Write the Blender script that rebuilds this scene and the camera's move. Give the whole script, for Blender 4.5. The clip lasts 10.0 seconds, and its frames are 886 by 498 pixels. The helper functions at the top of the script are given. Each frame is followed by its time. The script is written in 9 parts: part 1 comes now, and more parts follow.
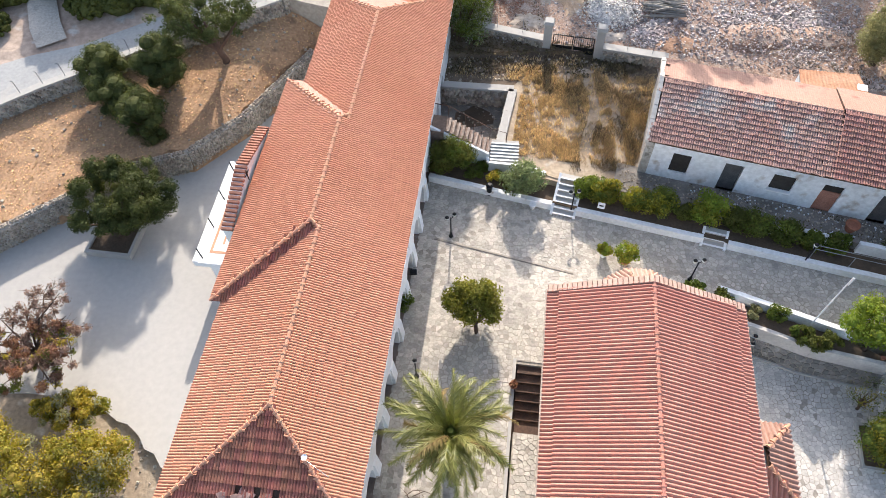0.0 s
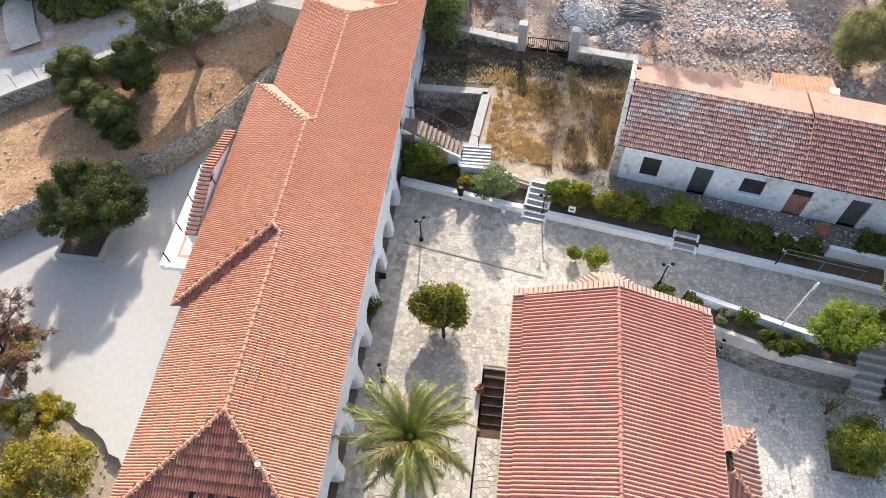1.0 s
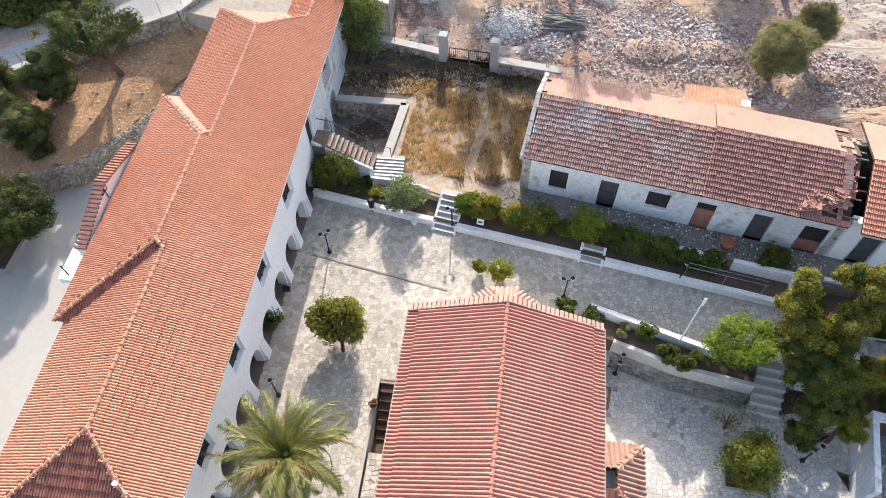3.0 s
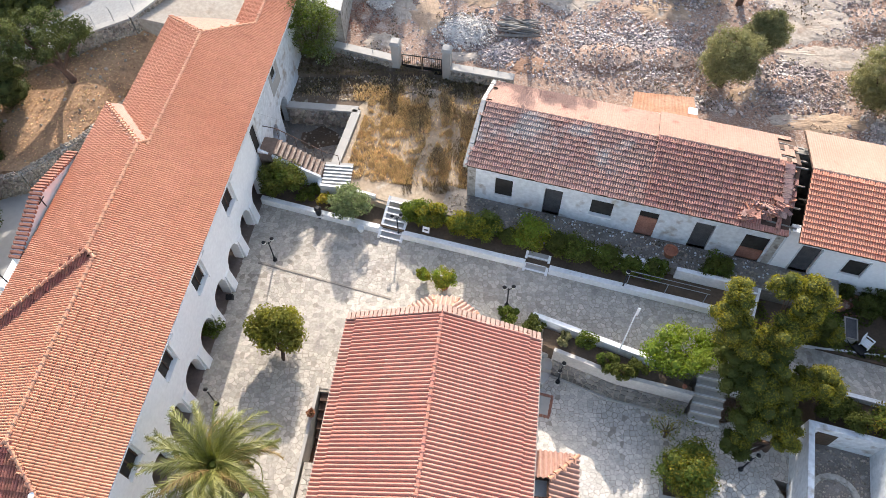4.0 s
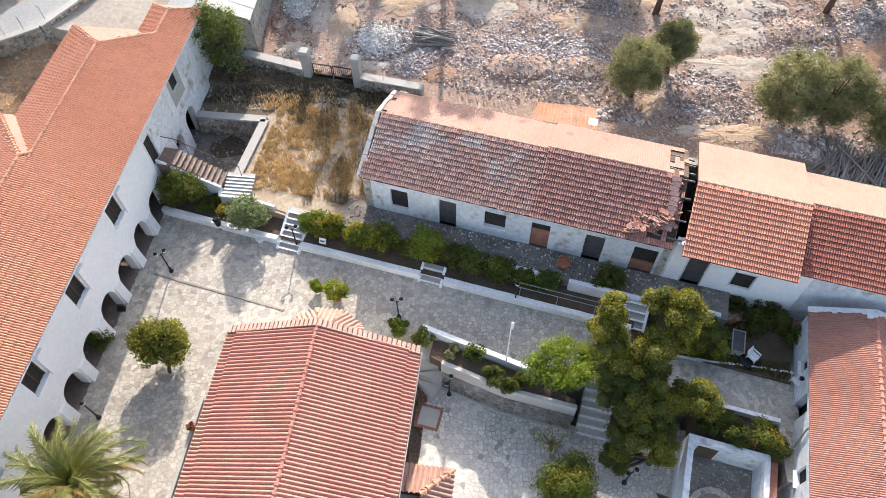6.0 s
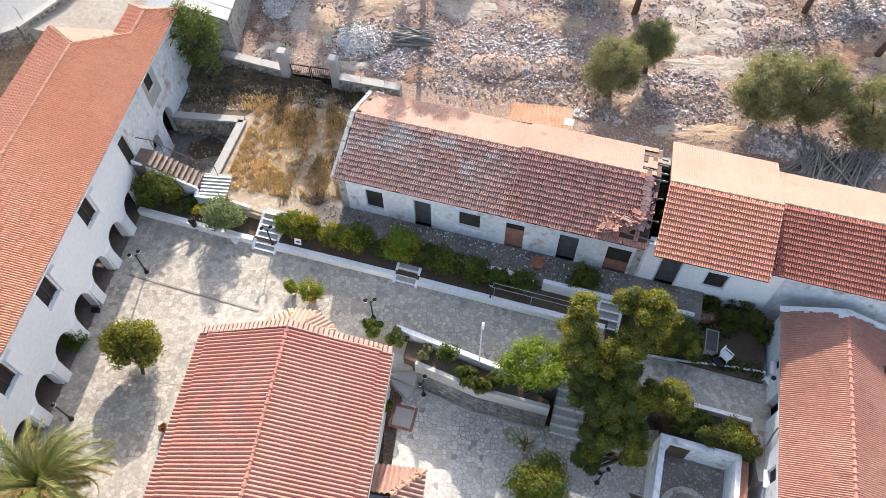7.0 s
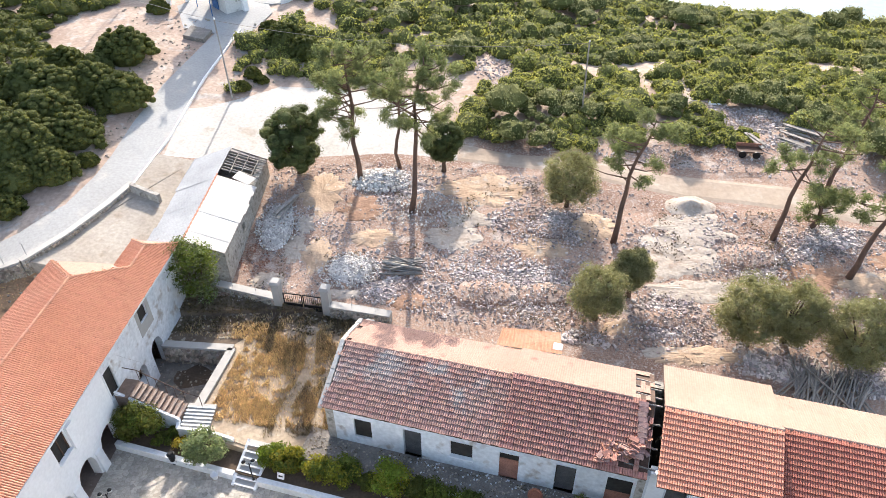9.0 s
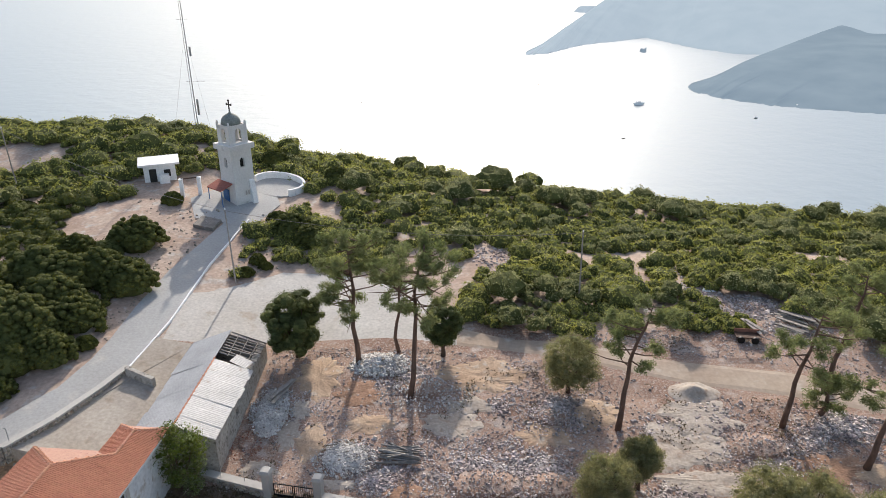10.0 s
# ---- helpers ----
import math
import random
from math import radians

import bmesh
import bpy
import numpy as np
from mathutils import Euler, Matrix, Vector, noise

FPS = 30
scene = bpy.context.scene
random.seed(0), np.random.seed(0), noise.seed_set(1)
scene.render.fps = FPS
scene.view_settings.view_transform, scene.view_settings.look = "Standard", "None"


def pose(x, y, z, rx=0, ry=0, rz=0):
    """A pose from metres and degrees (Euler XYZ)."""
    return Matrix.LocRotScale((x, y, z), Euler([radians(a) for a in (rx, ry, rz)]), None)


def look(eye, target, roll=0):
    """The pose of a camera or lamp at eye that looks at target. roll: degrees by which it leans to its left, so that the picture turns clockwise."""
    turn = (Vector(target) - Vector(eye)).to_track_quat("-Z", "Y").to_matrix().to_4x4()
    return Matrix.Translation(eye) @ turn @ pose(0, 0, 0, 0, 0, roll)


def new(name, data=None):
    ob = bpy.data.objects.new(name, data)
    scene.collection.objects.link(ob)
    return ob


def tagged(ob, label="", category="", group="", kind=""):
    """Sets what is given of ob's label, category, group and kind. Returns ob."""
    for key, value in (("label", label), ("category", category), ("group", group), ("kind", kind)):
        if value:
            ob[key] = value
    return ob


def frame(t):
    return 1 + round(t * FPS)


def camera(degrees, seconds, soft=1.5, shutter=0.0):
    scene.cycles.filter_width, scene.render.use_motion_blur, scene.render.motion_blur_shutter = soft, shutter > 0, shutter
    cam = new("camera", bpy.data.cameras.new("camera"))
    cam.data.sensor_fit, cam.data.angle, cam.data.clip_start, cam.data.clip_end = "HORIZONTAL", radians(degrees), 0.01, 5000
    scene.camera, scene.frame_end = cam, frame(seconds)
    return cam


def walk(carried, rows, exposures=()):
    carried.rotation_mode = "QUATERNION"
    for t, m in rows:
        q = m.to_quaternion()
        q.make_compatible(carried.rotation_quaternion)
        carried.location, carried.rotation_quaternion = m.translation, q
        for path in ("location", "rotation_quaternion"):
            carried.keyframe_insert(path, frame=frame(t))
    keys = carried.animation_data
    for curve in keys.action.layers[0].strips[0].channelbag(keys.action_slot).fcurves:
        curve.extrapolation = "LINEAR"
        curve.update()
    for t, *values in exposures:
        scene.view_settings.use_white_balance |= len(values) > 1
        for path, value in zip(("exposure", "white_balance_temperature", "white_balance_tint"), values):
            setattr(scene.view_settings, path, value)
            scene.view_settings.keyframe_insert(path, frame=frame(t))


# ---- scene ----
cam = camera(64.5, 10.0, soft=0.45)
# plan units are turned into metres by K
K = 1.2
METRES, EYE, TILT, LEAN, TURN = 15.0 * K, 27.75 * K, -56.5, 1.0, 0.0
ROWS = [
    (0.0, 0.0, 0.0, 0.0, 0.0, 0.0, -0.0),
    (0.5, 0.0429, 0.002, 0.0052, 0.03, -0.0, -0.0),
    (1.0, 0.096, 0.0043, 0.0114, 0.04, 0.01, -0.01),
    (1.5, 0.1589, 0.0065, 0.0197, 0.06, 0.03, -0.04),
    (2.0, 0.2292, 0.0083, 0.0297, 0.06, 0.03, -0.07),
    (2.5, 0.306, 0.0095, 0.0377, 0.05, 0.09, -0.08),
    (4.0, 0.551, 0.0113, 0.0738, -0.2, 0.08, -0.1),
    (4.5, 0.6369, 0.0118, 0.0842, -0.21, 0.1, -0.09),
    (5.0, 0.7204, 0.0136, 0.0943, -0.25, 0.1, -0.11),
    (5.5, 0.8028, 0.0157, 0.1034, -0.27, 0.11, -0.13),
    (7.0, 0.9453, 0.0152, 0.1129, -0.46, 0.04, -0.0),
    (7.5, 0.9461, 0.0142, 0.1108, -0.62, -0.0, 0.19),
    (8.0, 0.9455, 0.0153, 0.111, -0.73, 0.02, 0.38),
    (8.3, 0.9459, 0.0172, 0.125, -0.89, 3.87, 0.59),
    (8.5, 0.9462, 0.0182, 0.1335, -0.99, 7.16, 0.73),
    (9.0, 0.9452, 0.0196, 0.1359, -1.16, 17.78, 0.86),
    (9.5, 0.9434, 0.0223, 0.1368, -1.26, 27.66, 0.87),
    (10.0, 0.9391, 0.0262, 0.1252, -1.4, 32.96, 0.74),
]
EXPOSURES = [(0.0, 1.2), (8.0, 1.25), (8.6, 1.3), (9.1, 1.42), (9.5, 1.15), (10.0, 0.5)]
walk(cam, [(t, pose(0, 0, EYE, TILT, LEAN, TURN) @ pose(METRES * x, METRES * y, METRES * z, 90 + pitch, roll, yaw)) for t, x, y, z, yaw, pitch, roll in ROWS], EXPOSURES)

# ---- light ----
SUN_AZ, SUN_EL = 3.0, 29.0  # degrees clockwise from +y, degrees up
world = bpy.data.worlds.new("sky")
scene.world = world
world.use_nodes = True
wn = world.node_tree.nodes
sky = wn.new("ShaderNodeTexSky")
sky.sky_type = "NISHITA"
sky.sun_disc = False
sky.sun_elevation = radians(SUN_EL)
sky.sun_rotation = radians(SUN_AZ)
sky.air_density, sky.dust_density, sky.altitude = 1.0, 2.5, 150.0
wn["Background"].inputs["Strength"].default_value = 0.15
haze = wn.new("ShaderNodeHueSaturation")
haze.inputs["Saturation"].default_value = 0.88
world.node_tree.links.new(sky.outputs["Color"], haze.inputs["Color"])
world.node_tree.links.new(haze.outputs["Color"], wn["Background"].inputs["Color"])
sun = new("sun", bpy.data.lights.new("sun", "SUN"))
sun.data.energy, sun.data.angle, sun.data.color = 3.3, radians(0.6), (1.0, 0.915, 0.825)
sx, sy, sz = math.sin(radians(SUN_AZ)), math.cos(radians(SUN_AZ)), math.tan(radians(SUN_EL))
sun.matrix_world = look((60 * sx, 60 * sy, 60 * sz), (0, 0, 0))


# ---- materials ----
def surface(name, c1, c2, scale=1.0, fine=12.0, rough=0.85, bump=0.3, rand=0.0, island=0.0, metal=0.0, c3=None, spots=0.5, spec=0.3, translucent=0.0, stretch=None, grain=0.23, speck=None):
    """A node material: two colours mixed at a coarse scale, darkened at a fine one, a third colour in patches, relief, and chance per piece."""
    m = bpy.data.materials.new(name)
    m.use_nodes = True
    nt, nodes = m.node_tree, m.node_tree.nodes
    link = nt.links.new
    bsdf = nodes["Principled BSDF"]
    co = nodes.new("ShaderNodeTexCoord")
    src = co.outputs["Object"]
    if stretch:
        mp = nodes.new("ShaderNodeMapping")
        mp.inputs["Scale"].default_value = stretch
        link(src, mp.inputs["Vector"])
        src = mp.outputs["Vector"]

    def noise_at(sc, detail=4.0):
        n = nodes.new("ShaderNodeTexNoise")
        n.inputs["Scale"].default_value, n.inputs["Detail"].default_value = sc, detail
        link(src, n.inputs["Vector"])
        return n.outputs["Fac"]

    def mix(fac, a, b, kind="MIX"):
        x = nodes.new("ShaderNodeMix")
        x.data_type, x.blend_type = "RGBA", kind
        for sock, val in ((x.inputs["Factor"], fac), (x.inputs[6], a), (x.inputs[7], b)):
            if hasattr(val, "is_output"):
                link(val, sock)
            else:
                sock.default_value = val if isinstance(val, float) else (*val, 1.0)
        return x.outputs[2]

    def ramp(fac, lo, hi, a=0.0, b=1.0):
        r = nodes.new("ShaderNodeMapRange")
        for k, v in zip(("From Min", "From Max", "To Min", "To Max"), (lo, hi, a, b)):
            r.inputs[k].default_value = v
        link(fac, r.inputs["Value"])
        return r.outputs["Result"]

    col = mix(ramp(noise_at(scale), 0.35, 0.65), c1, c2)
    if c3:
        col = mix(ramp(noise_at(scale * 2.7, 6.0), spots, spots + 0.12), col, c3)
    if speck:
        col = mix(ramp(noise_at(5.5, 3.0), 0.56, 0.62), col, speck)
        col = mix(ramp(noise_at(13.0, 2.0), 0.58, 0.64), col, speck)
    f = noise_at(fine, 6.0)
    grey = nodes.new("ShaderNodeMix")
    grey.data_type, grey.blend_type = "RGBA", "MULTIPLY"
    grey.inputs["Factor"].default_value = 1.0
    link(col, grey.inputs[6])
    link(ramp(f, 0.25, 0.75, 0.95 - grain, 0.95 + grain), grey.inputs[7])
    col = grey.outputs[2]
    if rand or island:
        info = nodes.new("ShaderNodeObjectInfo") if rand else nodes.new("ShaderNodeNewGeometry")
        val = info.outputs["Random"] if rand else info.outputs["Random Per Island"]
        amount = rand or island
        hue = nodes.new("ShaderNodeHueSaturation")
        link(ramp(val, 0.0, 1.0, 1.0 - amount, 1.0 + amount), hue.inputs["Value"])
        wn2 = nodes.new("ShaderNodeTexWhiteNoise")
        wn2.noise_dimensions = "1D"
        link(val, wn2.inputs["W"])
        link(ramp(wn2.outputs["Value"], 0.0, 1.0, 0.5 - 0.05 * amount, 0.5 + 0.05 * amount), hue.inputs["Hue"])
        link(col, hue.inputs["Color"])
        col = hue.outputs["Color"]
    link(col, bsdf.inputs["Base Color"])
    bsdf.inputs["Roughness"].default_value, bsdf.inputs["Metallic"].default_value = rough, metal
    bsdf.inputs["Specular IOR Level"].default_value = spec
    if bump:
        b = nodes.new("ShaderNodeBump")
        b.inputs["Strength"].default_value, b.inputs["Distance"].default_value = bump, 0.03
        link(f, b.inputs["Height"])
        link(b.outputs["Normal"], bsdf.inputs["Normal"])
    if translucent:
        tr = nodes.new("ShaderNodeBsdfTranslucent")
        br = nodes.new("ShaderNodeHueSaturation")
        br.inputs["Value"].default_value, br.inputs["Saturation"].default_value = 1.5, 1.15
        link(col, br.inputs["Color"])
        link(br.outputs["Color"], tr.inputs["Color"])
        ms = nodes.new("ShaderNodeMixShader")
        ms.inputs["Fac"].default_value = translucent
        link(bsdf.outputs[0], ms.inputs[1])
        link(tr.outputs[0], ms.inputs[2])
        link(ms.outputs[0], nodes["Material Output"].inputs["Surface"])
    return m


def leaf_mat(name, c1, c2, translucent=0.35, island=0.3):
    return surface(name, c1, c2, 0.35, 3.0, 0.7, 0.0, island=island, spec=0.15, translucent=translucent)


M_TILE = surface("tile_new", (0.53, 0.235, 0.142), (0.57, 0.27, 0.17), 0.2, 7.0, 0.8, 0.2, island=0.045, c3=(0.47, 0.20, 0.125), spots=0.66, grain=0.1)
M_TILE_ONE = surface("tile_new_single", (0.53, 0.235, 0.142), (0.57, 0.27, 0.17), 0.2, 7.0, 0.8, 0.2, rand=0.05, grain=0.1)
M_TILE_CH = surface("tile_church", (0.505, 0.22, 0.163), (0.55, 0.265, 0.198), 0.25, 7.0, 0.7, 0.2, island=0.04, c3=(0.45, 0.19, 0.145), spots=0.66, grain=0.1)
M_TILE_CH_ONE = surface("tile_church_single", (0.505, 0.22, 0.163), (0.55, 0.265, 0.198), 0.25, 7.0, 0.7, 0.2, rand=0.045, grain=0.1)
M_TILE_OLD = surface("tile_old", (0.40, 0.215, 0.175), (0.40, 0.285, 0.245), 0.22, 6.0, 0.95, 0.5, island=0.16, c3=(0.46, 0.385, 0.345), spots=0.545, grain=0.3)
M_TILE_OLD_ONE = surface("tile_old_single", (0.40, 0.215, 0.175), (0.40, 0.285, 0.245), 0.22, 6.0, 0.95, 0.5, rand=0.16, c3=(0.46, 0.385, 0.345), spots=0.545, grain=0.3)
M_TILE_OLD_SHADE = surface("tile_old_red_shade", (0.35, 0.13, 0.088), (0.29, 0.12, 0.088), 0.35, 6.0, 0.95, 0.4, island=0.2, c3=(0.24, 0.105, 0.08), spots=0.6)
M_TILE_OLD3 = surface("tile_old_brown", (0.42, 0.21, 0.165), (0.38, 0.20, 0.165), 0.35, 6.0, 0.95, 0.4, island=0.15, c3=(0.30, 0.155, 0.125), spots=0.6)
M_TILE_ORANGE = surface("tile_orange", (0.68, 0.31, 0.205), (0.63, 0.27, 0.18), 0.4, 6.0, 0.85, 0.3, island=0.06, c3=(0.55, 0.235, 0.16), spots=0.66, grain=0.12)
M_TILE_RED = surface("tile_red", (0.48, 0.185, 0.13), (0.42, 0.155, 0.11), 0.4, 6.0, 0.85, 0.3, island=0.08, c3=(0.36, 0.135, 0.10), spots=0.64, grain=0.12)
# pale and cream tiles hold the sun's glare on slopes facing it
M_TILE_SUN_PALE = surface("tile_sun_pale", (0.41, 0.25, 0.195), (0.37, 0.215, 0.165), 0.35, 6.0, 0.85, 0.2, island=0.03, c3=(0.29, 0.135, 0.105), spots=0.6, grain=0.12)
# apse fan paled the same way for the sun on it
M_TILE_APSE = surface("tile_apse", (0.50, 0.33, 0.26), (0.45, 0.28, 0.22), 0.35, 6.0, 0.85, 0.2, island=0.06, c3=(0.38, 0.22, 0.17), spots=0.64, grain=0.12)
M_TILE_SUN_CREAM = surface("tile_sun_cream", (0.41, 0.275, 0.21), (0.375, 0.245, 0.185), 0.35, 6.0, 0.85, 0.2, island=0.03, grain=0.08, c3=(0.31, 0.16, 0.12), spots=0.65)
M_TILE_DUSTY = surface("tile_dusty", (0.40, 0.19, 0.14), (0.45, 0.235, 0.175), 0.3, 6.0, 0.85, 0.25, island=0.06, c3=(0.33, 0.15, 0.115), spots=0.62, grain=0.12)
M_RIDGE = surface("ridge_tile", (0.53, 0.265, 0.165), (0.58, 0.32, 0.21), 0.8, 8.0, 0.85, 0.3, rand=0.12, grain=0.12)
M_WHITE = surface("white_plaster", (0.91, 0.905, 0.895), (0.88, 0.875, 0.865), 0.5, 5.0, 0.9, 0.08, c3=(0.76, 0.74, 0.71), spots=0.7, grain=0.06)
# old plaster mixed bluish, carrying the cast of open shade
M_WHITE_OLD = surface("old_plaster", (0.78, 0.785, 0.79), (0.64, 0.67, 0.69), 0.45, 4.0, 0.95, 0.4, c3=(0.44, 0.395, 0.35), spots=0.585, grain=0.16)
M_WASH = surface("limewash", (0.88, 0.875, 0.865), (0.80, 0.795, 0.785), 0.9, 6.0, 0.9, 0.3, c3=(0.56, 0.54, 0.50), spots=0.66, grain=0.1)
M_STONEWALL = surface("rubble_masonry", (0.48, 0.45, 0.40), (0.36, 0.33, 0.29), 1.2, 5.0, 0.95, 1.0, c3=(0.22, 0.20, 0.17), spots=0.55)
M_STONE = surface("field_stone", (0.43, 0.365, 0.295), (0.31, 0.26, 0.21), 1.0, 6.0, 0.95, 0.7, island=0.35)
M_STONE_ONE = surface("field_stone_single", (0.44, 0.375, 0.305), (0.32, 0.27, 0.22), 1.0, 6.0, 0.95, 0.7, rand=0.35)
M_STONE_GREY = surface("grey_masonry_stone", (0.27, 0.25, 0.225), (0.19, 0.175, 0.16), 0.6, 7.0, 0.93, 0.6, rand=0.3, c3=(0.36, 0.335, 0.305), spots=0.58, grain=0.2)
M_FLAG = surface("flagstone", (0.51, 0.46, 0.395), (0.425, 0.385, 0.33), 0.3, 7.0, 0.9, 0.6, island=0.2, c3=(0.36, 0.325, 0.285), spots=0.57, grain=0.2)
M_FLAG_ONE = surface("flagstone_single", (0.51, 0.46, 0.395), (0.425, 0.385, 0.33), 0.3, 7.0, 0.9, 0.6, rand=0.2, c3=(0.36, 0.325, 0.285), spots=0.57, grain=0.2)
# flagstone colour lightened for the lower court, to lift its shade
M_FLAG_LIFTED = surface("lifted_flagstone", (0.63, 0.585, 0.525), (0.54, 0.50, 0.45), 0.3, 7.0, 0.9, 0.5, island=0.16, c3=(0.45, 0.415, 0.375), spots=0.58, grain=0.2)
M_FLAG_LIFTED_ONE = surface("lifted_flagstone_single", (0.63, 0.585, 0.525), (0.54, 0.50, 0.45), 0.3, 7.0, 0.9, 0.5, rand=0.16, c3=(0.45, 0.415, 0.375), spots=0.58, grain=0.2)
M_JOINT_LOW = surface("lower_court_joint", (0.38, 0.335, 0.285), (0.29, 0.255, 0.22), 0.3, 8.0, 0.95, 0.4, c3=(0.48, 0.435, 0.38), spots=0.58)
M_MORTAR = surface("mortar", (0.385, 0.34, 0.285), (0.29, 0.255, 0.215), 0.3, 8.0, 0.95, 0.4, c3=(0.45, 0.40, 0.34), spots=0.58)
M_CONCRETE = surface("concrete", (0.46, 0.435, 0.40), (0.41, 0.39, 0.36), 0.1, 3.0, 0.92, 0.04, c3=(0.38, 0.36, 0.335), spots=0.66, grain=0.06)
M_RENDER = surface("beige_render", (0.60, 0.555, 0.50), (0.52, 0.475, 0.425), 0.6, 6.0, 0.92, 0.2, c3=(0.40, 0.36, 0.315), spots=0.6, grain=0.14)
M_ROAD = surface("concrete_road", (0.42, 0.415, 0.40), (0.365, 0.36, 0.345), 0.15, 5.0, 0.92, 0.1, c3=(0.45, 0.425, 0.39), spots=0.6, grain=0.12)
M_DIRT = surface("dirt_track", (0.46, 0.375, 0.295), (0.40, 0.31, 0.235), 0.25, 3.0, 0.98, 0.4, c3=(0.50, 0.43, 0.36), spots=0.6, grain=0.12)
M_LOT = surface("cement_lot", (0.55, 0.52, 0.475), (0.485, 0.45, 0.40), 0.2, 4.0, 0.98, 0.3, c3=(0.42, 0.36, 0.295), spots=0.6, grain=0.16)
M_YARD_DUST = surface("trodden_dust", (0.42, 0.375, 0.32), (0.36, 0.31, 0.255), 0.25, 4.0, 0.98, 0.4, c3=(0.31, 0.255, 0.2), spots=0.58, grain=0.18)
# brown weedy soil, darkened further for the shade of wall and fig
M_WEEDSOIL = surface("weedy_earth", (0.19, 0.145, 0.105), (0.13, 0.095, 0.068), 0.6, 6.0, 0.98, 0.8, c3=(0.28, 0.225, 0.17), spots=0.6)
M_SOIL = surface("soil", (0.13, 0.09, 0.06), (0.09, 0.065, 0.045), 1.0, 8.0, 0.98, 0.8)
M_GRAVEL = surface("gravel", (0.27, 0.24, 0.21), (0.18, 0.16, 0.14), 1.2, 14.0, 0.95, 0.9, c3=(0.36, 0.33, 0.30), spots=0.6)
# near-black; behind openings it stands in for the shade of rooms
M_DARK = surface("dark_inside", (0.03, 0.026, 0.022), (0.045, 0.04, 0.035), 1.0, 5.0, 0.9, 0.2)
# arcade plaster coloured dark brown to hold the shade behind the arches
M_GALLERY = surface("gallery_shade_plaster", (0.24, 0.18, 0.15), (0.17, 0.13, 0.105), 0.8, 6.0, 0.92, 0.2, c3=(0.32, 0.26, 0.22), spots=0.6, grain=0.14)
M_BROWN = surface("brown_wood", (0.11, 0.06, 0.04), (0.07, 0.04, 0.028), 2.0, 14.0, 0.7, 0.3)
M_GREYWOOD = surface("weathered_wood", (0.33, 0.30, 0.265), (0.24, 0.215, 0.19), 2.0, 16.0, 0.9, 0.4, rand=0.3)
M_STAIR = surface("worn_stair_stone", (0.24, 0.165, 0.13), (0.17, 0.125, 0.10), 0.8, 7.0, 0.92, 0.4, c3=(0.32, 0.26, 0.22), spots=0.6)
M_STAIR_EDGE = surface("worn_stair_edge", (0.36, 0.29, 0.245), (0.28, 0.22, 0.185), 1.2, 8.0, 0.92, 0.4)
M_DOORGREY = surface("grey_door", (0.10, 0.095, 0.095), (0.07, 0.068, 0.07), 2.0, 14.0, 0.7, 0.3)
M_BLACK = surface("black_metal", (0.022, 0.022, 0.024), (0.035, 0.033, 0.032), 4.0, 20.0, 0.45, 0.1, metal=0.6)
M_STEEL = surface("galvanised_steel", (0.42, 0.43, 0.44), (0.33, 0.34, 0.35), 3.0, 15.0, 0.45, 0.1, metal=0.8)
M_SHEET = surface("corrugated_sheet", (0.52, 0.51, 0.495), (0.43, 0.42, 0.405), 0.5, 6.0, 0.6, 0.1, c3=(0.36, 0.31, 0.265), spots=0.63, grain=0.16)
M_SHEET_GREY = surface("grey_sheet", (0.40, 0.405, 0.41), (0.33, 0.335, 0.34), 0.5, 6.0, 0.6, 0.1, c3=(0.30, 0.265, 0.235), spots=0.66, grain=0.14)
M_BARK = surface("bark", (0.13, 0.085, 0.06), (0.085, 0.058, 0.042), 3.0, 14.0, 0.95, 0.9, stretch=(1, 1, 0.3))
M_PINEBARK = surface("pine_bark", (0.17, 0.105, 0.075), (0.10, 0.065, 0.05), 3.0, 12.0, 0.95, 0.9, stretch=(1, 1, 0.3))
M_TERRA = surface("terracotta", (0.42, 0.17, 0.10), (0.33, 0.13, 0.08), 2.0, 9.0, 0.85, 0.3)
M_BRICK = surface("brick", (0.36, 0.17, 0.12), (0.28, 0.13, 0.09), 2.0, 12.0, 0.9, 0.5)
M_GLOBE = surface("lamp_glass", (0.75, 0.74, 0.7), (0.68, 0.67, 0.63), 2.0, 9.0, 0.3, 0.0)
M_LEAF_ORANGE = leaf_mat("leaf_citrus", (0.13, 0.14, 0.028), (0.235, 0.22, 0.043))
M_LEAF_BRIGHT = leaf_mat("leaf_bright", (0.165, 0.225, 0.036), (0.24, 0.285, 0.055), 0.45)
M_LEAF_SHRUB = leaf_mat("leaf_shrub", (0.10, 0.135, 0.026), (0.17, 0.195, 0.045))
M_LEAF_DARK = leaf_mat("leaf_dark", (0.075, 0.092, 0.025), (0.15, 0.155, 0.037), 0.35, 0.16)
M_LEAF_YELLOW = leaf_mat("leaf_yellow", (0.27, 0.235, 0.045), (0.38, 0.29, 0.06), 0.4)
M_LEAF_DRY = leaf_mat("leaf_dry", (0.30, 0.15, 0.085), (0.22, 0.125, 0.08), 0.3)
M_LEAF_OLIVE = leaf_mat("leaf_olive", (0.22, 0.215, 0.105), (0.32, 0.30, 0.155), 0.42, 0.2)
M_LEAF_PINE = leaf_mat("needle_pine", (0.15, 0.175, 0.075), (0.22, 0.235, 0.11), 0.4)
M_LEAF_CAROB = leaf_mat("leaf_carob", (0.05, 0.062, 0.02), (0.10, 0.108, 0.032), 0.25)
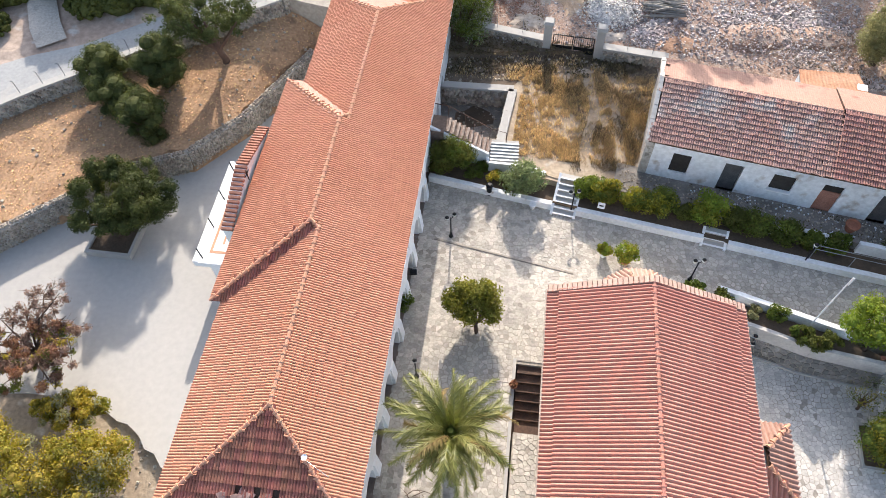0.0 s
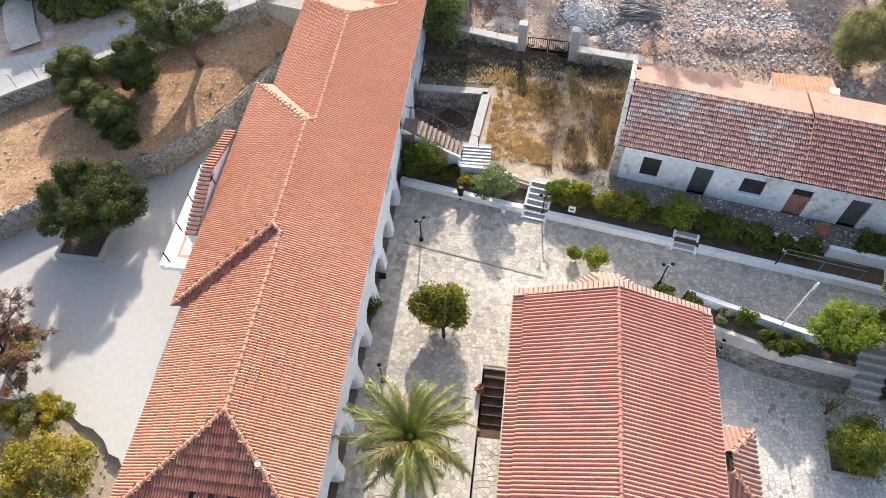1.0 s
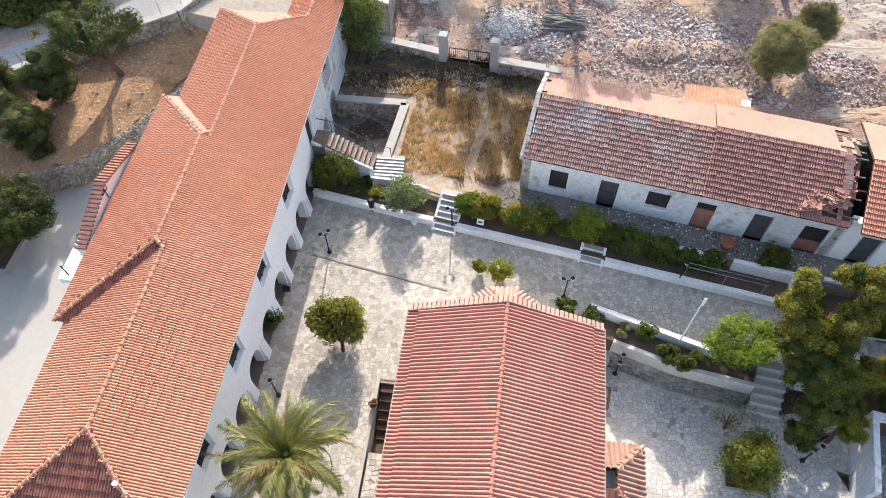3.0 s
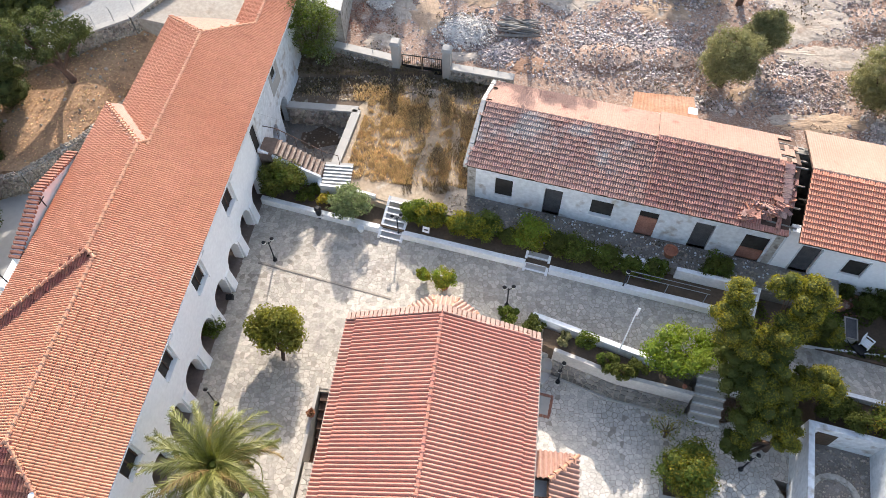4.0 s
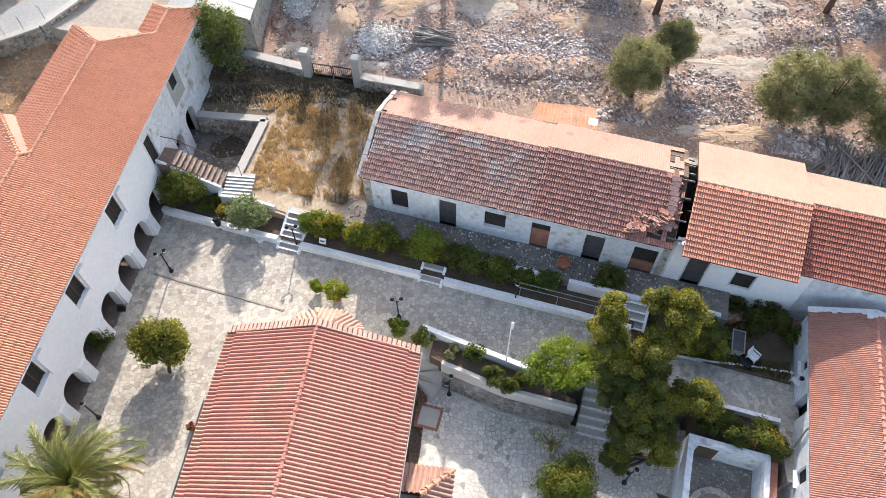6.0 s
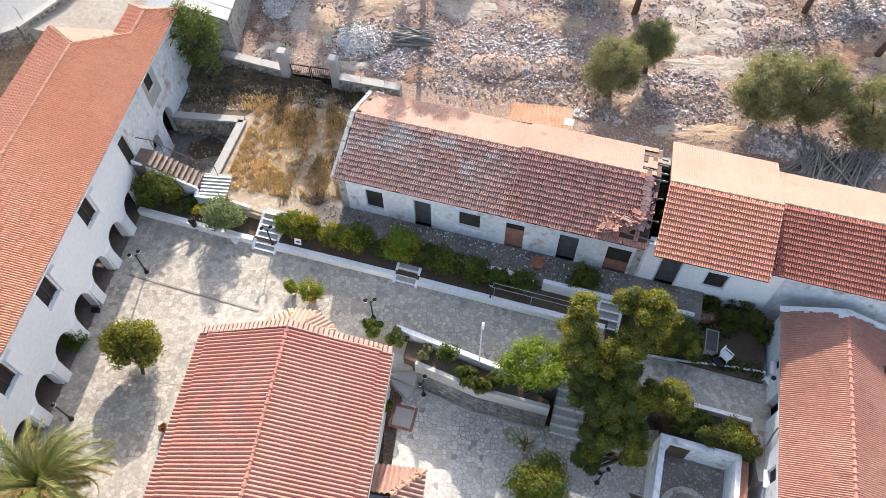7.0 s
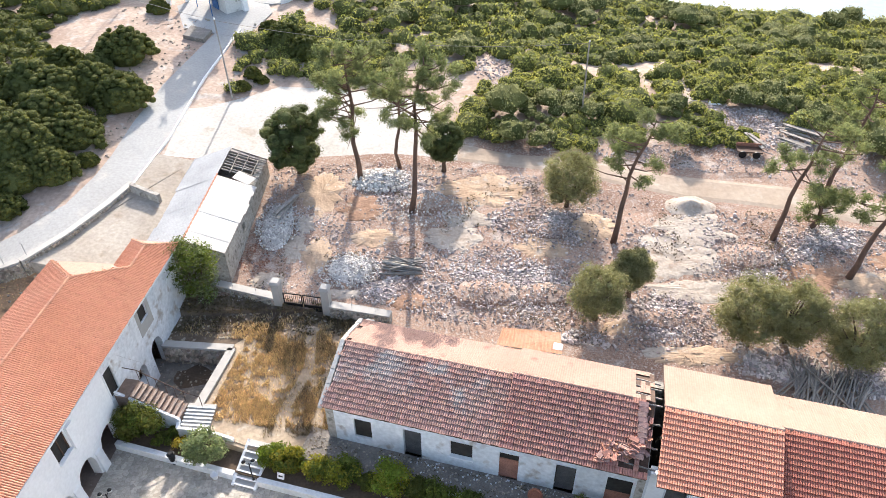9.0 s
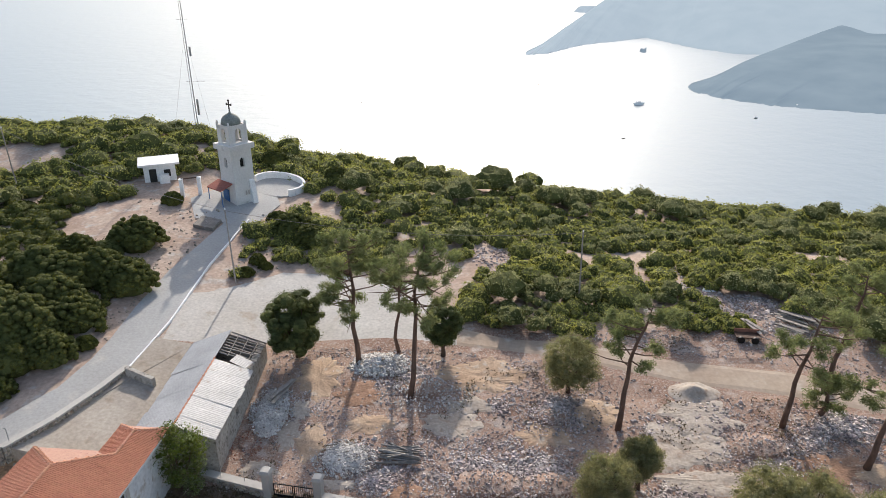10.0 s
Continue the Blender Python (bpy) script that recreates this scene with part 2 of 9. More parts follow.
M_LEAF_PALM = surface("leaf_palm", (0.15, 0.165, 0.035), (0.27, 0.265, 0.085), 0.6, 3.0, 0.42, 0.0, island=0.25, spec=0.45, translucent=0.3)
M_MACCHIA = leaf_mat("leaf_macchia", (0.165, 0.185, 0.058), (0.37, 0.36, 0.108), 0.36, 0.16)
# leaf green darkened to paint the shade inside the shrubs
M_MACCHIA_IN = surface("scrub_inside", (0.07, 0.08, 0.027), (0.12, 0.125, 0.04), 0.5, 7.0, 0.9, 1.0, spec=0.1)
M_DUST = surface("pale_dust", (0.48, 0.415, 0.35), (0.42, 0.35, 0.285), 0.6, 5.0, 0.98, 0.5, c3=(0.36, 0.27, 0.205), spots=0.57, grain=0.2)
M_TAN = surface("tan_earth", (0.43, 0.345, 0.25), (0.34, 0.26, 0.185), 0.4, 5.0, 0.98, 0.9, c3=(0.48, 0.42, 0.34), spots=0.58)
M_LEAF_PALM_DRY = leaf_mat("leaf_palm_dry", (0.30, 0.22, 0.09), (0.22, 0.17, 0.07), 0.3)
M_LEAF_SHRUB_PINE = leaf_mat("needle_spreading_pine", (0.085, 0.105, 0.035), (0.14, 0.155, 0.055), 0.3)
M_LEAF_HOLM = leaf_mat("leaf_holm", (0.075, 0.092, 0.034), (0.135, 0.148, 0.052), 0.3)
# mastic green lowered to hold the shade of its backlit side
M_MASTIC = leaf_mat("leaf_mastic", (0.04, 0.052, 0.012), (0.155, 0.155, 0.036), 0.24, 0.2)
M_RUST = surface("rusty_sheet", (0.34, 0.165, 0.09), (0.38, 0.22, 0.14), 0.8, 6.0, 0.8, 0.2, c3=(0.26, 0.11, 0.06), spots=0.58)
M_WEED_BROWN = leaf_mat("brown_weed", (0.27, 0.205, 0.125), (0.185, 0.14, 0.08), 0.2, 0.35)
M_STRAW = leaf_mat("dry_grass", (0.66, 0.505, 0.295), (0.51, 0.375, 0.205), 0.25, 0.35)


# ---- mesh helpers ----
class MB:
    """A mesh in plan units; verts and faces are gathered, then linked as one object in metres."""

    def __init__(self):
        self.v, self.f = [], []

    def quad(self, *ps):
        n = len(self.v)
        self.v += [tuple(p) for p in ps]
        self.f.append(tuple(range(n, n + len(ps))))

    def hexa(self, ps):
        n = len(self.v)
        self.v += [tuple(p) for p in ps]
        self.f += [tuple(n + i for i in q) for q in ((3, 2, 1, 0), (4, 5, 6, 7), (0, 1, 5, 4), (1, 2, 6, 5), (2, 3, 7, 6), (3, 0, 4, 7))]
        return self

    def box(self, x0, x1, y0, y1, z0, z1, m=None):
        ps = [Vector(p) for p in ((x0, y0, z0), (x1, y0, z0), (x1, y1, z0), (x0, y1, z0), (x0, y0, z1), (x1, y0, z1), (x1, y1, z1), (x0, y1, z1))]
        return self.hexa([m @ p for p in ps] if m else ps)

    def prism(self, poly, z0, z1, m=None):
        """z0, z1: numbers, or functions of (x, y)."""
        lo = [Vector((x, y, z0(x, y) if callable(z0) else z0)) for x, y in poly]
        hi = [Vector((x, y, z1(x, y) if callable(z1) else z1)) for x, y in poly]
        if m:
            lo, hi = [m @ p for p in lo], [m @ p for p in hi]
        n, k = len(self.v), len(poly)
        self.v += [tuple(p) for p in lo + hi]
        self.f.append(tuple(range(n + k - 1, n - 1, -1)))
        self.f.append(tuple(range(n + k, n + 2 * k)))
        self.f += [(n + i, n + (i + 1) % k, n + k + (i + 1) % k, n + k + i) for i in range(k)]
        return self

    def tube(self, pts, radii, sides=8, caps=True):
        """A swept tube through pts with a radius at each."""
        pts = [Vector(p) for p in pts]
        n0 = len(self.v)
        for i, p in enumerate(pts):
            d = (pts[min(i + 1, len(pts) - 1)] - pts[max(i - 1, 0)]).normalized()
            a = d.orthogonal().normalized() if abs(d.z) < 0.9 else Vector((1, 0, 0)).cross(d).normalized()
            b = d.cross(a)
            for j in range(sides):
                t = 2 * math.pi * j / sides
                self.v.append(tuple(p + radii[i] * (math.cos(t) * a + math.sin(t) * b)))
        for i in range(len(pts) - 1):
            for j in range(sides):
                a, b = n0 + i * sides + j, n0 + i * sides + (j + 1) % sides
                self.f.append((a, b, b + sides, a + sides))
        if caps:
            self.f.append(tuple(range(n0 + sides - 1, n0 - 1, -1)))
            e = n0 + (len(pts) - 1) * sides
            self.f.append(tuple(range(e, e + sides)))
        return self

    def lathe(self, profile, centre, sides=16):
        """profile: (radius, z) from low to high round an upright axis."""
        n0 = len(self.v)
        for r, z in profile:
            for j in range(sides):
                t = 2 * math.pi * j / sides
                self.v.append((centre[0] + r * math.cos(t), centre[1] + r * math.sin(t), centre[2] + z))
        for i in range(len(profile) - 1):
            for j in range(sides):
                a, b = n0 + i * sides + j, n0 + i * sides + (j + 1) % sides
                self.f.append((a, b, b + sides, a + sides))
        self.f.append(tuple(range(n0 + sides - 1, n0 - 1, -1)))
        e = n0 + (len(profile) - 1) * sides
        self.f.append(tuple(range(e, e + sides)))
        return self

    def rock(self, c, r, rng):
        """A blunt stone of 8 corners."""
        ps = []
        for sz in (-1, 1):
            for sx_, sy_ in ((-1, -1), (1, -1), (1, 1), (-1, 1)):
                k = 0.62 if sz > 0 else 0.9
                ps.append(Vector((sx_ * k * r * rng.uniform(0.7, 1.15), sy_ * k * r * rng.uniform(0.6, 1.05), sz * r * rng.uniform(0.35, 0.7))))
        m = Euler((rng.uniform(-0.4, 0.4), rng.uniform(-0.4, 0.4), rng.uniform(0, 6.3))).to_matrix()
        self.hexa([Vector(c) + m @ p for p in ps])
        del self.f[-6]
        return self

    def weld(self):
        """Joins equal corners, and drops the faces between touching blocks."""
        at, ids = {}, []
        for p in self.v:
            k = (round(p[0], 4), round(p[1], 4), round(p[2], 4))
            ids.append(at.setdefault(k, len(at)))
        seen = {}
        for f in self.f:
            g = tuple(ids[i] for i in f)
            seen.setdefault(frozenset(g), []).append(g)
        self.v = list(at)
        self.f = [g[0] for k, g in seen.items() if len(g) == 1 and len(k) > 2]
        return self

    def link(self, name, material, parent=None, label="", smooth=False, base=None):
        mesh = bpy.data.meshes.new(name)
        b = Vector(base) if base else Vector((0, 0, 0))
        mesh.from_pydata([((x - b.x) * K, (y - b.y) * K, (z - b.z) * K) for x, y, z in self.v], [], self.f)
        mesh.materials.append(material)
        if smooth:
            mesh.polygons.foreach_set("use_smooth", [True] * len(mesh.polygons))
        ob = new(name, mesh)
        if parent:
            ob.parent = parent
        if base:
            ob.location = b * K
        if label:
            ob["label"] = label
        return ob


def part(name, mb, material, parent, label="", smooth=False):
    """One mesh under a thing, whose points are given relative to the thing's base."""
    return mb.link(name, material, parent, label, smooth)


def thing(name, at=(0, 0, 0), label="", category="", group="", kind="", turn=0.0):
    """An Empty at a thing's base; its parts hang under it."""
    ob = new(name)
    ob.empty_display_size = 0.2
    ob.matrix_basis = Matrix.Translation(Vector(at) * K) @ Matrix.Rotation(radians(turn), 4, "Z")
    return tagged(ob, label, category, group, kind)


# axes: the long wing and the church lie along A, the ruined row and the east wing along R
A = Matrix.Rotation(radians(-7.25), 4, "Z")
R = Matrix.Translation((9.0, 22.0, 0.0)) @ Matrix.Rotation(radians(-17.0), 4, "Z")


def au(u, v, z=0.0):
    return A @ Vector((u, v, z))


def ru(x, y, z=0.0):
    return R @ Vector((x, y, z))


def wall_mesh(length, height, thick, openings, m, arch_steps=8, z0=0.0, mb=None):
    """A wall from x=0 to length, y=0 (front) to thick, with openings (x0, x1, sill, top, arch rise) right through."""
    mb = mb or MB()

    def column(xa, xb, ops):
        """ops: (za_lo, zb_lo, za_hi, zb_hi) holes in this column."""
        lo = (z0, z0)
        for a0, b0, a1, b1 in sorted(ops):
            if max(a0 - lo[0], b0 - lo[1]) > 1e-4:
                mb.hexa([m @ Vector(p) for p in ((xa, 0, lo[0]), (xb, 0, lo[1]), (xb, thick, lo[1]), (xa, thick, lo[0]), (xa, 0, a0), (xb, 0, b0), (xb, thick, b0), (xa, thick, a0))])
            lo = (a1, b1)
        ha, hb = (height(xa), height(xb)) if callable(height) else (height, height)
        mb.hexa([m @ Vector(p) for p in ((xa, 0, lo[0]), (xb, 0, lo[1]), (xb, thick, lo[1]), (xa, thick, lo[0]), (xa, 0, ha), (xb, 0, hb), (xb, thick, hb), (xa, thick, ha))])

    xs = {0.0, length}
    for x0, x1, a, b, rise in openings:
        xs |= {x0, x1}
        if rise:
            xs |= {x0 + (x1 - x0) * i / arch_steps for i in range(arch_steps + 1)}
    if callable(height):
        xs |= {length / 2}
    xs = sorted(xs)
    for xa, xb in zip(xs, xs[1:]):
        if xb - xa < 1e-5:
            continue
        ops = []
        for x0, x1, a, b, rise in openings:
            if x0 - 1e-6 <= xa and xb <= x1 + 1e-6:
                def top(x):
                    q = (2 * x - x0 - x1) / (x1 - x0)
                    return b - rise + rise * math.sqrt(max(0.0, 1 - q * q)) if rise else b
                ops.append((a, a, top(xa), top(xb)))
        column(xa, xb, ops)
    return mb.weld()


def tile_profile(kind, n):
    """Heights across one tile, in tile widths."""
    if kind == "barrel":
        return [0.0 if s < 0.08 else 0.47 * max(0.0, math.sin(math.pi * (s - 0.08) / 0.92)) for s in (i / n for i in range(n + 1))]
    high = 0.035 if kind == "fine" else 0.2
    return [high * abs(math.sin(2 * math.pi * s)) ** 0.7 + 0.01 for s in (i / n for i in range(n + 1))]


def roof_slope(parent, eave_a, eave_b, ridge_b, ridge_a, width, course, kind, material, single_mat=None, singles=0, name="roof_tiles", stretch=None, rough=0.0, holes=(), seed=1, thick=0.05, lift=0.035):
    """A tiled slope over a board. eave_a to eave_b is its lower edge, ridge_a and ridge_b the upper ends. Whole tiles with
    a centre in the part `stretch` (s0, s1 along the eave, 0..1) become objects of their own, up to `singles`; the rest is one mesh."""
    rng = random.Random(seed)
    ea, eb, rb, ra = (Vector(p) for p in (eave_a, eave_b, ridge_b, ridge_a))
    e = (eb - ea).normalized()
    up = (ra - ea) - e * (ra - ea).dot(e)
    run = up.length
    up.normalize()
    nrm = e.cross(up).normalized()
    if nrm.z < 0:
        nrm = -nrm
    length = (eb - ea).length
    la, lb = (ra - ea).dot(e), (rb - ea).dot(e)
    rows = max(1, round(run / course))
    step = run / rows
    n = 8
    prof = tile_profile(kind, n)
    board = MB()
    d = nrm * -0.05
    board.hexa([p + d - nrm * thick for p in (ea, eb, rb, ra)] + [p + d for p in (ea, eb, rb, ra)])
    bo = part("roof_board", board, M_BROWN, parent)
    joined, made = MB(), 0
    shared = None

    def tile_points(w0, w1, s_lo, s_hi):
        ks = [i / n for i in range(n + 1) if w0 - 1e-6 <= i / n <= w1 + 1e-6]
        if not ks or len(ks) < 2:
            return None
        rows_ = []
        for s, h in ((s_lo, -0.02), (s_lo, lift), (s_hi, 0.0)):
            rows_.append([(k * width, s, prof[round(k * n)] * width + h if h >= 0 else prof[round(k * n)] * width + 0.0 - 0.005) for k in ks])
        return ks, rows_

    for i in range(rows):
        s0, s1 = i * step, min(run, (i + 1) * step + 0.03)
        lo = la * (i + 0.3) / rows
        hi = length + (lb - length) * (i + 0.3) / rows
        for c in range(int(lo // width) - 1, int(hi // width) + 2):
            x0 = c * width
            w0, w1 = max(0.0, (lo - x0) / width), min(1.0, (hi - x0) / width)
            if w1 - w0 < 0.12:
                continue
            cx, cs = (x0 + width / 2) / length, (i + 0.5) / rows
            if any(h0 <= cx <= h1 and k0 <= cs <= k1 and rng.random() < pr for h0, h1, k0, k1, pr in holes):
                continue
            tp = tile_points(math.ceil(w0 * n - 2e-3) / n, math.floor(w1 * n + 2e-3) / n, 0.0, s1 - s0)
            if not tp:
                continue
            ks, pts = tp
            jog = Vector((rng.uniform(-1, 1) * rough * 0.02, rng.uniform(-1, 1) * rough * 0.04, rng.uniform(0, 1) * rough * 0.025))
            origin = ea + e * (x0 + jog.x) + up * (s0 + jog.y) + nrm * jog.z
            tilt = rng.uniform(-1, 1) * rough * 0.05
            whole = w0 <= 0 and w1 >= 1 and single_mat and made < singles and (not stretch or stretch[0] <= cx <= stretch[1])
            if whole:
                if shared is None:
                    mb = MB()
                    k = len(ks)
                    for row in pts:
                        mb.v += row
                    for r_ in range(2):
                        mb.f += [(r_ * k + j, r_ * k + j + 1, (r_ + 1) * k + j + 1, (r_ + 1) * k + j) for j in range(k - 1)]
                    shared = bpy.data.meshes.new("tile")
                    shared.from_pydata([(x * K, y * K, z * K) for x, y, z in mb.v], [], mb.f)
                    shared.materials.append(single_mat)
                ob = new("tile", shared)
                ob.parent = parent
                rot = Matrix((e, up, nrm)).transposed().to_4x4()
                ob.matrix_basis = Matrix.Translation(origin * K) @ rot @ Matrix.Rotation(tilt, 4, "Z")
                made += 1
            else:
                k, n0 = len(ks), len(joined.v)
                for row in pts:
                    joined.v += [tuple(origin + e * (x - tilt * y) + up * (y + tilt * x) + nrm * z) for x, y, z in row]
                for r_ in range(2):
                    joined.f += [(n0 + r_ * k + j, n0 + r_ * k + j + 1, n0 + (r_ + 1) * k + j + 1, n0 + (r_ + 1) * k + j) for j in range(k - 1)]
    ob = part(name, joined, material, parent)
    ob["kind"] = "stuff"
    return ob


def ridge_run(parent, a, b, radius=0.11, step=0.36, material=None, name="ridge_tile"):
    """Half-round ridge tiles from a to b, each its own piece, one lapping the next."""
    a, b = Vector(a), Vector(b)
    n = max(1, round((b - a).length / step))
    d = (b - a) / n
    e = d.normalized()
    side = e.cross(Vector((0, 0, 1))).normalized()
    nrm = side.cross(e)
    mesh = bpy.data.meshes.new(name)
    v, f, sides = [], [], 7
    for t, r in ((-0.03, radius * 0.72), (d.length * 0.7, radius * 0.9), (d.length * 0.8, radius * 1.25), (d.length, radius * 1.3), (d.length, radius * 0.5)):
        for j in range(sides):
            q = math.pi * j / (sides - 1)
            v.append((t * K, math.cos(q) * r * 1.1 * K, math.sin(q) * r * K - 0.02))
    for r_ in range(4):
        f += [(r_ * sides + j, r_ * sides + j + 1, (r_ + 1) * sides + j + 1, (r_ + 1) * sides + j) for j in range(sides - 1)]
    mesh.from_pydata(v, [], f)
    mesh.materials.append(material or M_RIDGE)
    rot = Matrix((e, side, nrm)).transposed().to_4x4()
    for i in range(n):
        ob = new(name, mesh)
        ob.parent = parent
        ob.matrix_basis = Matrix.Translation((a + d * i) * K) @ rot


def cells(poly, size, seed, jitter=0.47):
    """Irregular paving pieces that fill a convex polygon: cells round scattered seeds, cut at its edge."""
    rng = random.Random(seed)
    xs, ys = [p[0] for p in poly], [p[1] for p in poly]
    x0, y0 = min(xs) - size, min(ys) - size
    nx, ny = int((max(xs) - x0) / size) + 3, int((max(ys) - y0) / size) + 3
    seeds = {(i, j): (x0 + (i + 0.5 + rng.uniform(-jitter, jitter)) * size, y0 + (j + 0.5 + rng.uniform(-jitter, jitter)) * size) for i in range(nx) for j in range(ny)}

    def clip(pts, nx_, ny_, c):
        out = []
        for k in range(len(pts)):
            p, q = pts[k], pts[(k + 1) % len(pts)]
            dp, dq = nx_ * p[0] + ny_ * p[1] - c, nx_ * q[0] + ny_ * q[1] - c
            if dp <= 0:
                out.append(p)
            if (dp < 0) != (dq < 0) and abs(dp - dq) > 1e-9:
                t = dp / (dp - dq)
                out.append((p[0] + (q[0] - p[0]) * t, p[1] + (q[1] - p[1]) * t))
        return out

    area = sum(a[0] * b[1] - b[0] * a[1] for a, b in zip(poly, poly[1:] + poly[:1]))
    edges = list(zip(poly, poly[1:] + poly[:1]))
    res = []
    for (i, j), (sx_, sy_) in seeds.items():
        if i in (0, nx - 1) or j in (0, ny - 1):
            continue
        pts = [(sx_ - size * 1.5, sy_ - size * 1.5), (sx_ + size * 1.5, sy_ - size * 1.5), (sx_ + size * 1.5, sy_ + size * 1.5), (sx_ - size * 1.5, sy_ + size * 1.5)]
        for di in (-2, -1, 0, 1, 2):
            for dj in (-2, -1, 0, 1, 2):
                o = seeds.get((i + di, j + dj))
                if o and (di or dj):
                    nx_, ny_ = o[0] - sx_, o[1] - sy_
                    pts = clip(pts, nx_, ny_, nx_ * (o[0] + sx_) / 2 + ny_ * (o[1] + sy_) / 2) if pts else pts
        for a, b in edges:
            ex, ey = b[0] - a[0], b[1] - a[1]
            nx_, ny_ = (ey, -ex) if area > 0 else (-ey, ex)
            if pts:
                pts = clip(pts, nx_, ny_, nx_ * a[0] + ny_ * a[1])
        if len(pts) >= 3:
            ar = abs(sum(p[0] * q[1] - q[0] * p[1] for p, q in zip(pts, pts[1:] + pts[:1]))) / 2
            if ar > 0.012:
                res.append(pts)
    return res


def paving(parent, polys, z, size, seed, near=None, singles=0, gap=0.011, high=0.009, stone=None, stone_one=None):
    """Flagstones as real pieces on a mortar bed at z; those in the box `near` are objects of their own."""
    rng = random.Random(seed)
    joined, made = MB(), 0
    for poly in polys:
        for pts in cells(poly, size, seed + made):
            cx, cy = sum(p[0] for p in pts) / len(pts), sum(p[1] for p in pts) / len(pts)
            r = max(0.05, sum(math.hypot(p[0] - cx, p[1] - cy) for p in pts) / len(pts))
            if rng.random() < 0.02 + 0.3 * max(0.0, noise.noise((cx * 0.35, cy * 0.35, 21.0))):
                continue
            wear = 0.25 + 1.3 * smooth(-0.35, 0.35, noise.noise((cx * 0.28, cy * 0.28, 33.0)))
            k = max(0.3, 1 - (gap * wear * rng.uniform(0.45, 1.7)) / r)
            inner = [(cx + (p[0] - cx) * k, cy + (p[1] - cy) * k) for p in pts]
            h = z + high * rng.uniform(0.5, 1.2)
            if near and made < singles and near[0] < cx < near[1] and near[2] < cy < near[3]:
                mb = MB().prism([(x - cx, y - cy) for x, y in inner], -0.03, h - z)
                ob = mb.link("flagstone", stone_one or M_FLAG_ONE, parent)
                ob.location = Vector((cx, cy, z)) * K
                made += 1
            else:
                joined.prism(inner, z - 0.03, h)
    if joined.v:
        ob = part("flagstone_rest", joined, stone or M_FLAG, parent)
        ob["kind"] = "stuff"


def quads_mesh(name, verts, material, parent=None, base=(0, 0, 0)):
    """A mesh of loose four-cornered leaves from an array (n, 4, 3) in plan units."""
    n = len(verts)
    mesh = bpy.data.meshes.new(name)
    mesh.vertices.add(n * 4)
    mesh.vertices.foreach_set("co", (np.asarray(verts, float).reshape(-1) * K))
    mesh.loops.add(n * 4)
    mesh.loops.foreach_set("vertex_index", np.arange(n * 4, dtype=np.int32))
    mesh.polygons.add(n)
    mesh.polygons.foreach_set("loop_start", np.arange(0, n * 4, 4, dtype=np.int32))
    mesh.update(calc_edges=True)
    mesh.materials.append(material)
    ob = new(name, mesh)
    if parent:
        ob.parent = parent
    ob.location = Vector(base) * K
    return ob


def leaf_quads(centres, size, rs, slim=0.55, droop=0.0, face=None, loose=0.75):
    """Pointed leaves of a given length at each centre; `face` gives the side that each one turns outwards, more or less."""
    c = np.asarray(centres, float)
    n = len(c)
    if face is None:
        nrm = rs.normal(size=(n, 3))
    else:
        nrm = face + rs.normal(size=(n, 3)) * loose * 0.6
    nrm /= np.linalg.norm(nrm, axis=1, keepdims=True) + 1e-9
    a = np.cross(nrm, rs.normal(size=(n, 3)))
    a[:, 2] -= droop
    a /= np.linalg.norm(a, axis=1, keepdims=True) + 1e-9
    b = np.cross(nrm, a)
    s = (size * rs.uniform(0.6, 1.35, (n, 1)))
    return np.stack([c - a * s * 0.5, c + b * s * slim * 0.5 - a * s * 0.05, c + a * s * 0.5, c - b * s * slim * 0.5 - a * s * 0.05], axis=1)


def clump_points(clumps, per, rs, shell=0.75, even=True):
    """Points in a rough shell of each clump (x, y, z, r), and the way out of the clump at each."""
    cl = np.asarray(clumps, float)
    count = np.clip(per * (cl[:, 3] / cl[:, 3].mean()) ** 2, per * 0.4, per * 2.5).astype(int) if even else per
    k = np.repeat(np.arange(len(cl)), count)
    d = rs.normal(size=(len(k), 3))
    d /= np.linalg.norm(d, axis=1, keepdims=True)
    r = shell + (1 - shell) * rs.uniform(-1.4, 0.5, (len(k), 1))
    p = d * r * cl[k, 3:4]
    p[:, 2] *= 0.8
    return cl[k, :3] + p, d


def ball_quads(n):
    """A unit ball as loose quads, n x n on each of six sides."""
    out = []
    for ax in range(3):
        for sg in (-1, 1):
            for i in range(n):
                for j in range(n):
                    q = []
                    for a, b in ((i, j), (i + 1, j), (i + 1, j + 1), (i, j + 1)):
                        p = [0.0, 0.0, 0.0]
                        p[ax], p[(ax + 1) % 3], p[(ax + 2) % 3] = sg, math.tan((a / n * 2 - 1) * 0.7854), math.tan((b / n * 2 - 1) * 0.7854)
                        v = Vector(p).normalized()
                        q.append(tuple(v))
                    out.append(q if sg > 0 else q[::-1])
    return np.array(out)


BALL = ball_quads(2)


def core_quads(clumps, k, rs):
    """Dense dark insides for clumps of leaves."""
    cl = np.asarray(clumps, float)
    q = BALL[None] * (cl[:, 3] * k)[:, None, None, None]
    q = q * (1 + 0.13 * np.sin(q * 7.0 / cl[:, 3].mean() + rs.uniform(0, 6, (len(cl), 1, 1, 1))))
    q[..., 2] *= 0.8
    return (q + cl[:, None, None, :3]).reshape(-1, 4, 3)


# ---- ground, roads, water ----
def lerp_line(pts, x):
    if x <= pts[0][0]:
        return pts[0][1]
